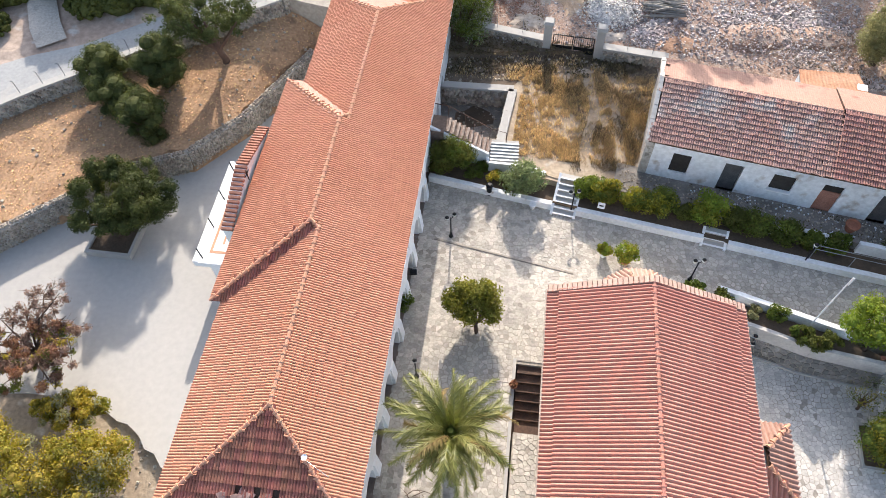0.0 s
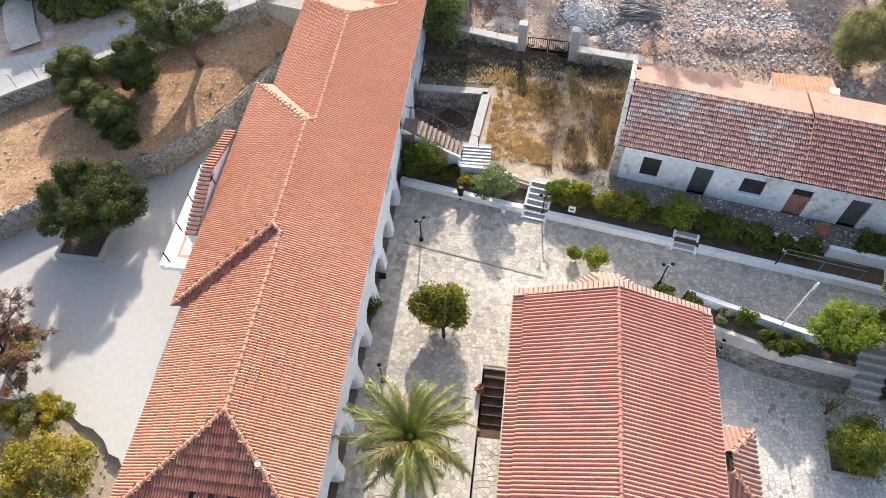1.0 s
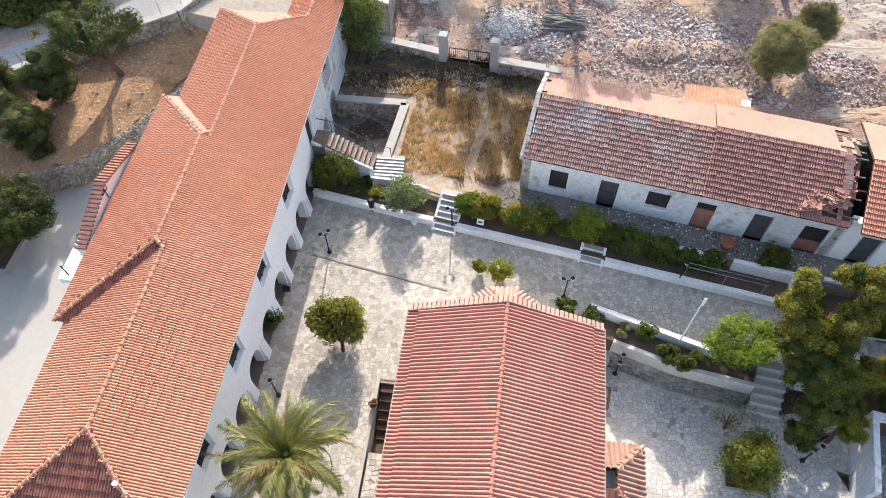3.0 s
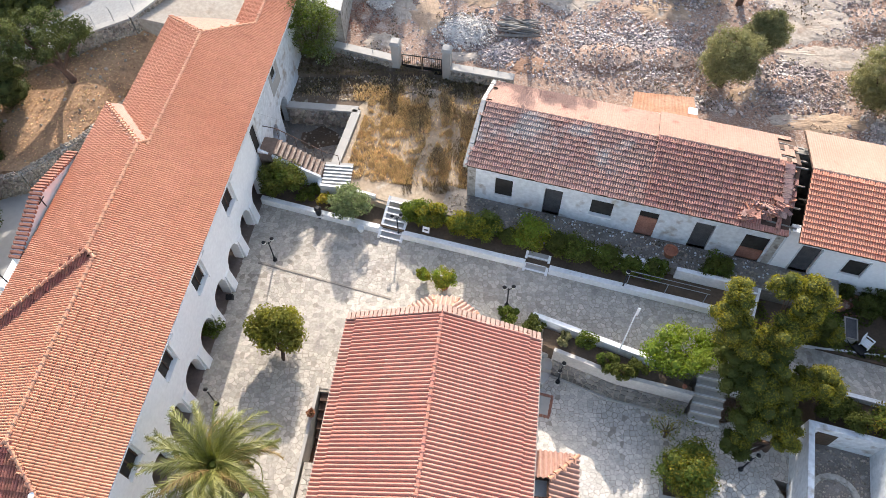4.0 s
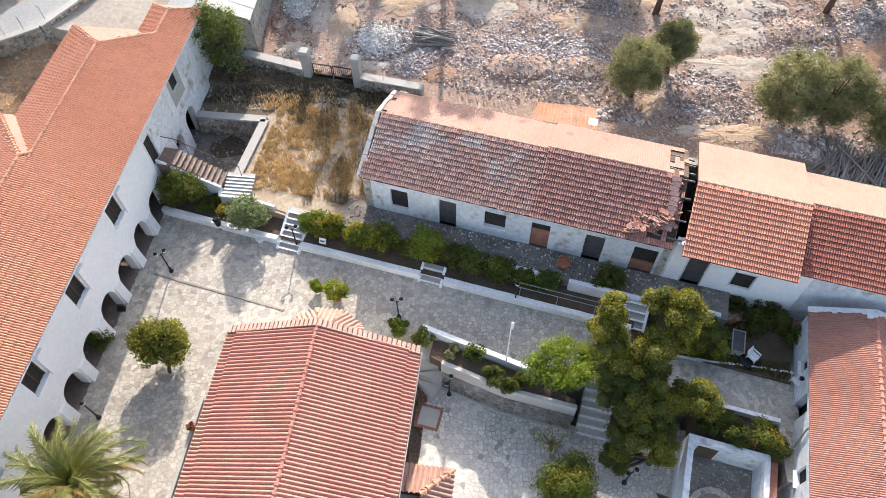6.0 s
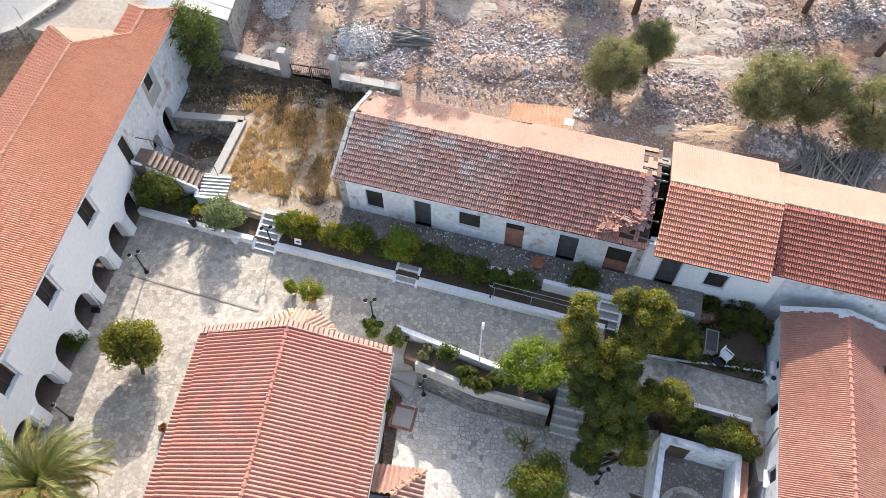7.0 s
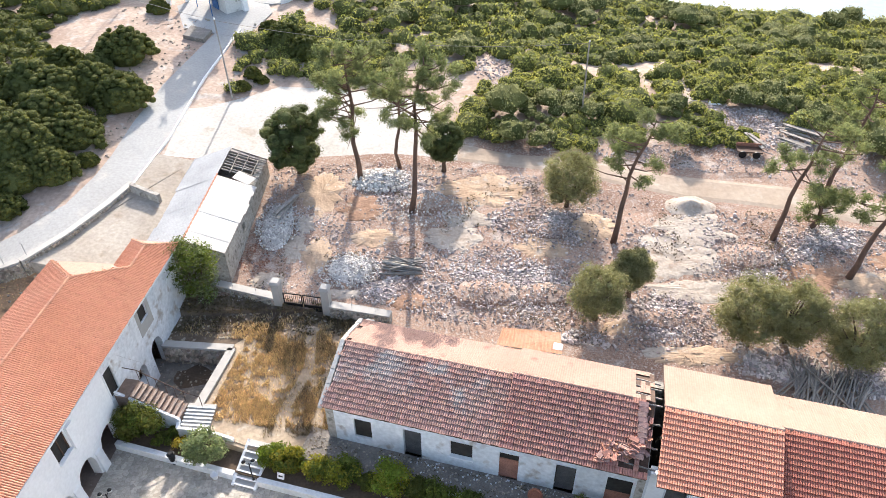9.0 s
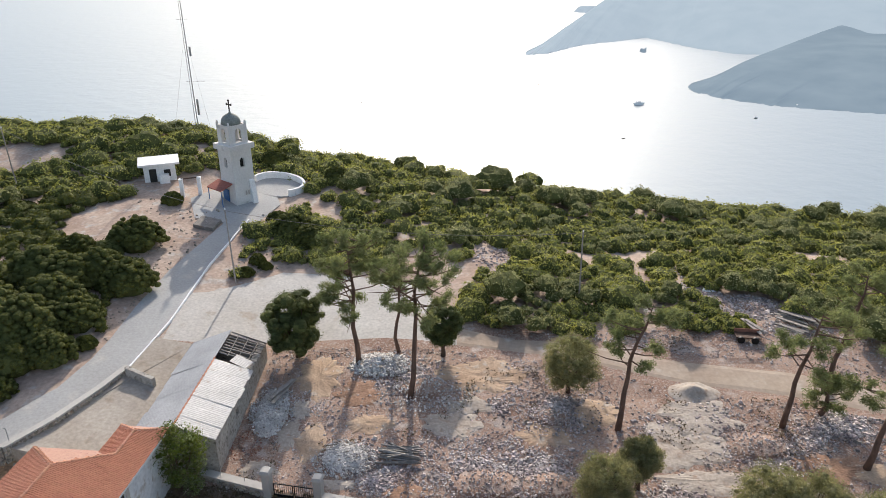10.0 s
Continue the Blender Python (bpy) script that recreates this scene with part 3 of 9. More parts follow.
    for (a, p), (b, q) in zip(pts, pts[1:]):
        if x <= b:
            return p + (q - p) * (x - a) / (b - a)
    return pts[-1][1]


def smooth(a, b, x):
    t = min(1.0, max(0.0, (x - a) / (b - a)))
    return t * t * (3 - 2 * t)


BANK_FOOT = [(-30.0, 14.5), (-21.6, 19.4), (-19.9, 20.7), (-16.4, 23.2), (-13.6, 24.1), (-11.1, 26.6), (-7.9, 31.7), (-6.0, 35.0)]
ROAD_S = [(-35.98, 19.26), (-24.05, 26.91), (-22.15, 28.08), (-20.35, 29.04), (-14.8, 32.03), (-9.57, 33.44), (-7.8, 35.9), (-6.4, 38.95), (-5.6, 41.1), (-4.7, 46.7), (-4.1, 55.1), (-2.85, 64.0), (-2.2, 66.5)]
ROAD_N = [(-38.12, 23.83), (-25.02, 29.79), (-23.22, 30.54), (-20.57, 31.28), (-16.97, 33.2), (-10.92, 36.32), (-8.92, 38.59), (-8.1, 41.5), (-7.75, 44.0), (-7.5, 48.0), (-6.8, 53.5), (-4.5, 64.0), (-3.9, 66.5)]


TRACK_N = [(-3.8, 51.0), (-0.9, 53.1), (2.0, 55.4), (8.0, 54.6), (13.5, 53.0), (16.0, 46.8), (19.7, 45.2), (23.7, 44.7), (31.0, 42.3), (38.1, 40.9), (43.5, 39.0), (60.0, 33.2)]
TRACK_S = [(-3.2, 44.5), (3.5, 44.8), (11.5, 45.3), (15.7, 44.5), (23.4, 42.9), (30.2, 39.9), (37.1, 38.5), (42.0, 36.6), (60.0, 30.5)]


def north_z(x, y):
    z = 1.05 + 0.085 * (min(y, 74.0) - 31.0) + 2.0 * smooth(3.0, -15.0, x) * smooth(110, 60, y)
    z -= 0.075 * max(0.0, x - 15.0) * smooth(42.0, 75.0, y)
    z -= 1.5 * smooth(-8.0, -15.0, x) * smooth(46.0, 36.0, y)
    z -= 0.02 * max(0.0, -x - 30.0) * smooth(40.0, 90.0, y)
    z += 2.3 * smooth(6.0, -18.0, x) * smooth(69.0, 82.0, y) - 2.2 * smooth(3.0, 26.0, x) * smooth(52.0, 74.0, y)
    d = max(0.0, y - (77.0 - 0.12 * min(x, 60.0) + 0.1 * max(0.0, -x)))
    z -= 0.02 * d * d if d < 17 else 5.78 + 0.68 * (d - 17)
    z -= 0.5 * max(0.0, x - 90.0) + 0.4 * max(0.0, -x - 90.0)
    return max(z, -140.0)


def ground_z(x, y):
    yr, yw = lerp_line(BANK_FOOT, x), lerp_line(ROAD_S, x)
    if x < -6.2 and y < yw:
        if y < yr:
            low = -0.62 - 0.1 * max(0.0, (11.5 - y)) * smooth(-8, -13, x)
            return max(low, -8.0)
        t = (y - yr) / max(0.5, yw - yr)
        return 0.62 + (north_z(x, yw) - 0.55 - 0.62) * t
    if y > 30.6 or (x < -6.2 and y >= yw) or (x > 9.4 and (x - 9.0) * 0.292 + (y - 22.0) * 0.956 > 2.5):
        return north_z(x, y)
    return -2.7 if x > -6.2 else -0.62


def on_way(x, y):
    """Whether a road, track or lot lies here."""
    if -36 < x < -0.5 and lerp_line(ROAD_S, x) - 0.8 < y < lerp_line(ROAD_N, x) + 0.8:
        return True
    return x > -4.8 and lerp_line(TRACK_S, x) - 0.7 < y < lerp_line(TRACK_N, x) + 0.7


def ground_bumps(x, y):
    if on_way(x, y):
        return -0.04
    b = 0.5 * noise.noise((x * 0.35, y * 0.35, 0.0)) + 0.25 * noise.noise((x * 1.1, y * 1.1, 3.0))
    if y > 31:
        return 0.22 * b * smooth(31, 34, y)
    return 0.12 * b if (x < -6.2 and y > lerp_line(BANK_FOOT, x) + 0.6) else 0.0


M_EARTH = surface("red_earth", (0.44, 0.28, 0.165), (0.31, 0.185, 0.105), 0.35, 5.0, 0.98, 1.0, c3=(0.25, 0.16, 0.10), spots=0.56, grain=0.3)
M_RUBBLE = surface("rubble_ground", (0.40, 0.27, 0.20), (0.255, 0.155, 0.112), 0.25, 9.0, 0.98, 1.0, c3=(0.45, 0.37, 0.315), spots=0.57, grain=0.4, speck=(0.42, 0.345, 0.295))
M_HILL = surface("hill_earth", (0.48, 0.375, 0.30), (0.39, 0.28, 0.215), 0.3, 3.0, 0.98, 0.9, c3=(0.48, 0.43, 0.38), spots=0.57)


def build_ground():
    def axis(parts):
        out = []
        for a, b, st in parts:
            out += [a + i * st for i in range(int(round((b - a) / st)))]
        return out + [parts[-1][1]]
    xs = axis([(-330, -90, 24), (-90, -30, 3), (-30, 46, 0.55), (46, 94, 3), (94, 330, 24)])
    ys = axis([(-200, -20, 20), (-20, 5, 2.5), (5, 60, 0.55), (60, 110, 1.5), (110, 330, 20)])
    mb = MB()
    for y in ys:
        for x in xs:
            mb.v.append((x, y, ground_z(x, y) + ground_bumps(x, y)))
    nx = len(xs)
    for j in range(len(ys) - 1):
        for i in range(nx - 1):
            mb.f.append((j * nx + i, j * nx + i + 1, (j + 1) * nx + i + 1, (j + 1) * nx + i))
    ob = mb.link("ground", M_EARTH)
    ob.data.materials.append(M_RUBBLE)
    ob.data.materials.append(M_HILL)
    ob.data.materials.append(M_TAN)
    ob.data.materials.append(M_WEEDSOIL)
    for p in ob.data.polygons:
        x, y = p.center.x / K, p.center.y / K
        w = 1.5 * noise.noise((x * 0.5, y * 0.5, 7.0))
        p.material_index = 4 if (-2 < x < 11 and y < 32.5 - 0.2 * max(0.0, x)) else 3 if (x < -5 and y < 13.5) else 0 if (x < -5 and y < lerp_line(ROAD_S, x)) else (1 if y + w < 47 and x > -4 else 2)
    return tagged(ob, "dry stony earth of a hilltop falling to the sea", "ground", kind="structure")


build_ground()


def strip(name, left, right, lift, material, label, category, steps=10, soft_edge=0.0):
    """A road laid on the ground between two edge lines."""
    def dense(pts):
        out = []
        for p, q in zip(pts, pts[1:]):
            out += [(p[0] + (q[0] - p[0]) * i / steps, p[1] + (q[1] - p[1]) * i / steps) for i in range(steps)]
        return out + [pts[-1]]
    a, b = dense(left), dense(right)
    mb = MB()
    for p, q in zip(a, b):
        for k in range(7):
            t = k / 6
            x, y = p[0] + (q[0] - p[0]) * t, p[1] + (q[1] - p[1]) * t
            mb.v.append((x, y, north_z(x, y) + (lift if soft_edge == 0 or 0 < k < 6 else lift - soft_edge)))
    for i in range(len(a) - 1):
        for k in range(6):
            n = i * 7 + k
            mb.f.append((n, n + 1, n + 8, n + 7))
    return tagged(mb.link(name, material), label, category, kind="structure")


strip("road", ROAD_N, ROAD_S, 0.05, M_ROAD, "pale concrete lane winding up to the bell tower", "road")
LOT_X, TRACK_X = (-4.55, -3.2, 0, 2, 5, 8, 11, 13.5, 15, 16), (16, 18, 19.7, 23.7, 27, 31, 35, 38.1, 41, 43.5, 60)
strip("dirt_lot", [(x, lerp_line(TRACK_N, x)) for x in LOT_X], [(x, lerp_line(TRACK_S, x)) for x in LOT_X], 0.0, M_LOT, "pale cement-dusted lot beside the lane", "lot", soft_edge=0.05)
strip("dirt_track", [(x, lerp_line(TRACK_N, x)) for x in TRACK_X], [(x, lerp_line(TRACK_S, x)) for x in TRACK_X], 0.0, M_DIRT, "dusty beige dirt track across the rubble field", "track", soft_edge=0.05)

LANE_KERB = [p for p in ROAD_S if p[1] > 40.5][:-1]
KERB_LINE = [(p[0] + 0.06, p[1]) for p in LANE_KERB]

# the sea, far below, and the land beyond it
M_SEA = bpy.data.materials.new("sea_water")
M_SEA.use_nodes = True
sn = M_SEA.node_tree.nodes
sb = sn["Principled BSDF"]
sb.inputs["Base Color"].default_value = (0.24, 0.30, 0.34, 1)
sb.inputs["Roughness"].default_value = 0.38
sb.inputs["IOR"].default_value = 1.33
snz = sn.new("ShaderNodeTexNoise")
snz.inputs["Scale"].default_value, snz.inputs["Detail"].default_value = 0.05, 8.0
sbp = sn.new("ShaderNodeBump")
sbp.inputs["Strength"].default_value, sbp.inputs["Distance"].default_value = 0.5, 1.5
stc = sn.new("ShaderNodeTexCoord")
M_SEA.node_tree.links.new(stc.outputs["Object"], snz.inputs["Vector"])
M_SEA.node_tree.links.new(snz.outputs["Fac"], sbp.inputs["Height"])
M_SEA.node_tree.links.new(sbp.outputs["Normal"], sb.inputs["Normal"])
SEA_Z = -125.0
sea = MB()
sea.quad((-4000, -4000, SEA_Z), (4000, -4000, SEA_Z), (4000, 4000, SEA_Z), (-4000, 4000, SEA_Z))
tagged(sea.link("water", M_SEA), "calm hazy sea glittering under a low sun", "sea", kind="structure")


# ---- courts and terraces ----
def slab(name, poly, z0, z1, material, label, category="paving", kind="structure"):
    return tagged(MB().prism(poly, z0, z1).link(name, material), label, category, kind=kind)


COURT = [[(2.62, 12.6), (4.0, 12.42), (4.35, 15.5), (3.55, 15.5), (2.71, 13.36)], [(-3.51, 4.48), (1.5, 3.84), (2.71, 13.36), (-2.35, 14.0)], [(-2.35, 14.0), (2.71, 13.36), (5.5, 20.4), (-1.2, 22.6)], [(2.71, 13.36), (3.55, 15.5), (5.5, 20.4)], [(3.55, 15.5), (12.4, 15.65), (20.0, 16.15), (5.5, 20.4)], [(12.4, 15.65), (17.0, 13.6), (22.0, 13.0), (20.0, 16.15)], [(22.0, 13.0), (24.0, 12.35), (27.5, 11.45), (27.9, 14.2), (20.0, 16.15)], [(26.6, 11.68), (27.5, 11.45), (27.15, 9.0), (26.35, 9.15)]]
LOWER = [[(10.6, 1.0), (25.0, 0.0), (21.6, 9.2), (19.9, 11.6), (13.0, 13.9), (12.1, 13.7)], [(21.6, 9.2), (26.5, 7.5), (27.6, 12.2), (19.9, 11.6)]]
court_bed = thing("court_paving", label="pale crazy-paved courtyard of irregular flagstones", category="paving", kind="structure")
mb = MB()
for poly in COURT:
    mb.prism(poly, -2.7, 0.0)
mb.prism([(-6.2, 4.8), (-3.51, 4.48), (-1.2, 22.6), (-3.9, 22.9)], -2.7, -0.005)
part("mortar_bed", mb, M_MORTAR, court_bed)
lower_bed = thing("lower_court_paving", label="grey crazy-paved lower court beside the church", category="paving", kind="structure")
mb = MB()
for poly in LOWER:
    mb.prism(poly, -2.7, -1.75)
part("mortar_bed", mb, M_JOINT_LOW, lower_bed)
slab("yard", [(-31, 12.3), (-24, 11.6), (-18.2, 11.5), (-16.6, 11.25), (-15.5, 10.9), (-14.9, 10.75), (-14.2, 10.25), (-13.7, 10.1), (-13.1, 9.6), (-12.75, 9.05), (-12.3, 8.85), (-11.9, 8.3), (-11.3, 8.0), (-10.9, 5.5), (-9.6, 5.6), (-8.3, 15), (-6.3, 31.5), (-7.0, 33.0), (-7.9, 31.2), (-11.1, 26.2), (-13.6, 23.8), (-16.4, 22.9), (-19.9, 20.4), (-21.6, 19.1), (-31, 13.8)], -1.2, -0.55, M_CONCRETE, "smooth pale concrete yard behind the long wing")
slab("grass_yard", [(-0.5, 33.0), (-0.6, 28.7), (3.45, 28.25), (2.6, 24.1), (3.2, 22.5), (5.6, 21.6), (9.3, 21.0), (10.3, 25.5), (11.8, 30.4), (5.4, 31.6)], -2.6, 0.75, M_TAN, "dry earth yard with straw-coloured grass", "yard")
slab("weedy_strip", [(-0.5, 32.8), (-0.6, 28.85), (3.3, 28.45), (4.4, 29.5), (5.6, 29.2), (7.0, 29.9), (8.6, 29.3), (10.9, 28.8), (11.6, 29.9), (5.4, 31.4)], 0.4, 0.762, M_WEEDSOIL, "dark trodden earth along the field wall", "soil")
slab("yard_path", [(3.3, 23.7), (3.35, 22.7), (5.6, 21.75), (9.2, 21.2), (9.3, 22.0), (5.9, 22.9)], 0.4, 0.79, M_TAN, "dusty tan path at the edge of the grass yard", "path")
slab("upper_terrace", [tuple(ru(x, y).xy) for x, y in ((-1.0, -1.15), (17.3, -1.15), (17.3, 0.6), (-1.0, 0.6))], -2.5, 0.85, M_GRAVEL, "dark stony walkway in front of the ruined row", "walkway")
slab("planting_bed", [tuple(ru(x, y).xy) for x, y in ((-10.0, -2.35), (13.5, -2.35), (13.5, -1.15), (-10.0, -0.9))], -2.5, 0.35, M_SOIL, "dark soil of the long planting bed", "soil")
slab("east_garden", [tuple(ru(x, y).xy) for x, y in ((13.5, -3.0), (20.3, -3.0), (20.3, 0.3), (17.3, 0.3), (17.3, -1.15), (13.5, -1.15))], -2.5, 0.1, M_SOIL, "overgrown dark soil beside the east wing", "soil")
slab("church_bed", [(12.4, 15.4), (17.0, 13.4), (18.4, 12.5), (18.3, 12.25), (15.4, 13.1), (12.75, 14.3), (12.2, 14.6)], -2.5, 0.05, M_SOIL, "dark soil of the bed below the street", "soil")


def low_wall(name, pts, thick, z0, z1, material, label, category="wall"):
    """A low wall along a line of points (x, y), its top worn a little."""
    mb = MB()
    rng = random.Random(len(pts) * 7 + int(pts[0][0] * 10))
    for p, q in zip(pts, pts[1:]):
        a, b = Vector((*p, 0)), Vector((*q, 0))
        n = max(1, int((b - a).length / 0.6))
        d = (b - a) / n
        s = Vector((-d.y, d.x, 0)).normalized() * thick / 2
        hs = [rng.uniform(-0.015, 0.015) for _ in range(n + 1)]
        for i in range(n):
            u, w = a + d * i, a + d * (i + 1)
            za = z0(u.x, u.y) if callable(z0) else z0
            zb = z1(u.x, u.y) if callable(z1) else z1
            zc = z1(w.x, w.y) if callable(z1) else z1
            mb.hexa([(u - s) + Vector((0, 0, za)), (w - s) + Vector((0, 0, za)), (w + s) + Vector((0, 0, za)), (u + s) + Vector((0, 0, za)),
                     (u - s * 0.9) + Vector((0, 0, zb + hs[i])), (w - s * 0.9) + Vector((0, 0, zc + hs[i + 1])), (w + s * 0.9) + Vector((0, 0, zc + hs[i + 1])), (u + s * 0.9) + Vector((0, 0, zb + hs[i]))])
    return tagged(mb.link(name, material), label, category, kind="structure")


low_wall("lane_kerb", KERB_LINE, 0.14, 1.0, lambda x, y: north_z(x, y) + 0.14, M_WASH, "pale cement kerb along the lane")


def rpts(*ps):
    return [tuple(ru(x, y).xy) for x, y in ps]


low_wall("bed_wall_1", rpts((-9.9, -2.4), (-3.62, -2.45)), 0.28, -0.5, 0.42, M_WASH, "whitewashed low wall of the planting bed")
low_wall("bed_wall_2", rpts((-2.4, -2.45), (3.6, -2.4)), 0.28, -0.5, 0.42, M_WASH, "whitewashed low wall of the planting bed")
low_wall("bed_wall_3", rpts((4.75, -2.4), (13.4, -2.4)), 0.28, -0.5, 0.42, M_WASH, "whitewashed low wall of the planting bed")
low_wall("terrace_wall_1", rpts((6.2, -1.2), (9.9, -1.2)), 0.24, 0.2, 1.0, M_WASH, "whitewashed kerb along the stony walkway")
low_wall("terrace_wall_2", rpts((10.3, -1.2), (13.6, -1.2)), 0.24, 0.2, 1.0, M_WASH, "whitewashed kerb along the stony walkway")
low_wall("terrace_wall_3", rpts((14.2, -1.0), (17.0, -1.0)), 0.2, 0.0, 0.95, M_WASH, "whitewashed kerb along the stony walkway")
low_wall("street_kerb", [(11.9, 15.85), (12.6, 15.55), (15.4, 14.3), (17.1, 13.55)], 0.24, -0.6, 0.5, M_WASH, "whitewashed kerb below the paved street")
low_wall("lower_kerb", [(12.72, 13.84), (15.32, 12.66), (18.2, 11.86)], 0.09, -1.85, -1.62, M_CONCRETE, "pale kerb before the retaining wall")
low_wall("lower_wall", [(12.75, 14.3), (15.4, 13.08), (18.4, 12.22)], 0.2, -1.8, 0.12, M_RENDER, "beige rendered retaining wall over the lower court")
low_wall("bed_wall_4", rpts((15.2, -3.1), (17.0, -2.92), (18.6, -2.65), (20.4, -2.45)), 0.1, -0.3, 0.13, M_WASH, "whitewashed kerb of the overgrown garden")
low_wall("bed_wall_5", rpts((13.2, -5.2), (16.0, -5.25)), 0.24, -1.8, 0.25, M_WASH, "whitewashed kerb beside the dark trees")


low_wall("bed_wall_6", [(23.9, 12.4), (26.65, 11.55)], 0.2, -1.6, 0.18, M_WASH, "whitewashed kerb of the bed by the east court")
slab("shrub_bed", [(23.4, 12.4), (26.6, 11.5), (26.3, 9.9), (23.2, 10.6)], -2.5, -0.15, M_SOIL, "dark soil of the shrub bed by the east court", "soil")


# ---- the long wing ----
def long_wing():
    h = thing("long_wing", label="long two-storey white wing with arcade and red tile roof", category="building")
    EZ, RZ, WZ = 4.92, 6.24, 4.82
    # east wall: arcade and small upper windows
    m = A @ Matrix.Translation((-4.05, 4.6, 0)) @ Matrix.Rotation(radians(90), 4, "Z")
    bays = [10.45 + 1.94 * i - 4.6 for i in range(-2, 7)]
    arches = [(c - 0.66, c + 0.66, 0.0, 1.72, 0.62) for c in bays]
    wins = [(v - 4.6 - 0.45, v - 4.6 + 0.45, 3.15, 4.3, 0) for v in (7.9, 11.68, 15.5, 19.55)]
    part("wall", wall_mesh(18.6, 4.86, 0.42, arches + wins, m, z0=-0.1), M_WHITE, h, "white limewashed arcade wall")
    m2 = A @ Matrix.Translation((-4.05, 23.2, 0)) @ Matrix.Rotation(radians(90), 4, "Z")
    part("wall", wall_mesh(8.4, 4.86, 0.42, [(0.12, 0.8, 2.32, 3.95, 0), (3.9, 4.65, 3.5, 4.35, 0), (3.85, 5.0, -0.4, 1.85, 0.55), (2.3, 3.1, 0.5, 1.65, 0.4)], m2, z0=-2.6), M_WHITE_OLD, h, "patchy whitewashed stone wall")
    for a in ((-10.1, -9.75, 4.6, 11.9, -0.7, 4.7), (-10.5, -9.75, 11.9, 23.2, -0.7, 4.6), (-9.75, -9.4, 23.2, 29.6, -0.7, 4.6), (-10.1, -4.05, 4.25, 4.6, -0.7, 4.7), (-9.4, -6.2, 29.6, 29.95, -0.7, 4.7), (-6.2, -4.05, 31.35, 31.6, -0.7, 4.7), (-6.2, -5.95, 29.95, 31.35, -0.7, 4.8)):
        part("wall", MB().box(*a, A), M_WHITE, h)
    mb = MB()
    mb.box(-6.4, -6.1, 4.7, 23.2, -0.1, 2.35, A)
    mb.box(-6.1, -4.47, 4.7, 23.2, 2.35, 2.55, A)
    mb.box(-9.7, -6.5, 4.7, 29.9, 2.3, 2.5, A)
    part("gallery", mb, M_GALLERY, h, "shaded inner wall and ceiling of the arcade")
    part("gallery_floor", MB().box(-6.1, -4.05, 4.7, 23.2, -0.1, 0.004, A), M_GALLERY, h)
    # piers: white buttresses at the foot of the arches
    for c in bays[:-1]:
        v = c + 4.6 + 0.97
        mb = MB()
        mb.hexa([A @ Vector(p) for p in ((-4.05, v - 0.24, 0), (-3.9, v - 0.24, 0), (-3.9, v + 0.24, 0), (-4.05, v + 0.24, 0), (-4.05, v - 0.22, 1.35), (-3.99, v - 0.22, 1.25), (-3.99, v + 0.22, 1.25), (-4.05, v + 0.22, 1.35))])
        part("pier", mb, M_WHITE, h)
    for v in (7.9, 11.68, 15.5, 19.55):
        w = MB()
        # black sheet close behind the opening paints the room's shade
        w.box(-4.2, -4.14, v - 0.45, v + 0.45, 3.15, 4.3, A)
        wo = part("window", w, M_DARK, h, "unglazed window with a black sheet for its shade")
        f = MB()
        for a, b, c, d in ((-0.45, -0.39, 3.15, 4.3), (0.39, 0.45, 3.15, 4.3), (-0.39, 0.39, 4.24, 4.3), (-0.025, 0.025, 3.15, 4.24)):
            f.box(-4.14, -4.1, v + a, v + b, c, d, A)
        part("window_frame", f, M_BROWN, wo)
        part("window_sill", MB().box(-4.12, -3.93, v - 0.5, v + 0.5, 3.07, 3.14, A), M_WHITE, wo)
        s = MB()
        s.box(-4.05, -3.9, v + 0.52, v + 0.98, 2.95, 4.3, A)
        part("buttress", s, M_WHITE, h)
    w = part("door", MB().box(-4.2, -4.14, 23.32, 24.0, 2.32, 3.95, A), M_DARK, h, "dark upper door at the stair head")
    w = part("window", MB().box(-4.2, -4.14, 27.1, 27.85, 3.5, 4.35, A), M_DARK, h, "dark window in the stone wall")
    part("surround", MB().box(-4.08, -4.03, 26.8, 27.08, 2.8, 4.6, A).box(-4.08, -4.03, 27.87, 28.15, 2.8, 4.6, A).box(-4.08, -4.03, 27.08, 27.87, 2.8, 3.46, A), M_CONCRETE, w)
    # roofs
    t = dict(width=0.205, course=0.36, kind="pan", material=M_TILE, rough=0.25)

    def slope(a, b, c, d, **kw):
        roof_slope(h, au(*a), au(*b), au(*c), au(*d), **{**t, **kw})
    v_m, v_n, v_e = 4.1 + 0.205 * 52, 4.1 + 0.205 * 78, 4.1 + 0.205 * 113
    mu, mz, me = -7.275, 6.372, 4.86
    slope((-3.7, 4.1, EZ), (-3.7, v_m, EZ), (-6.95, v_m, RZ), (-6.95, 7.5, RZ), single_mat=M_TILE_ONE, singles=200, stretch=(0.4, 1.0), seed=2)
    slope((-3.7, v_m, EZ), (-3.7, v_n, EZ), (mu, v_n, mz), (mu, v_m, mz), single_mat=M_TILE_ONE, singles=100, seed=14)
    slope((-3.7, v_n, EZ), (-3.7, v_e, EZ), (-6.95, v_e, RZ), (-6.95, v_n, RZ), seed=15)
    slope((-3.7, v_e, EZ), (-3.7, 31.9, EZ), (-5.0, 30.95, 5.448), (-5.0, v_e, 5.448), seed=3)
    slope((-5.0, v_e, 5.448), (-5.0, 29.15, 5.448), (-6.95, v_e, RZ), (-6.95, v_e, RZ), seed=4)
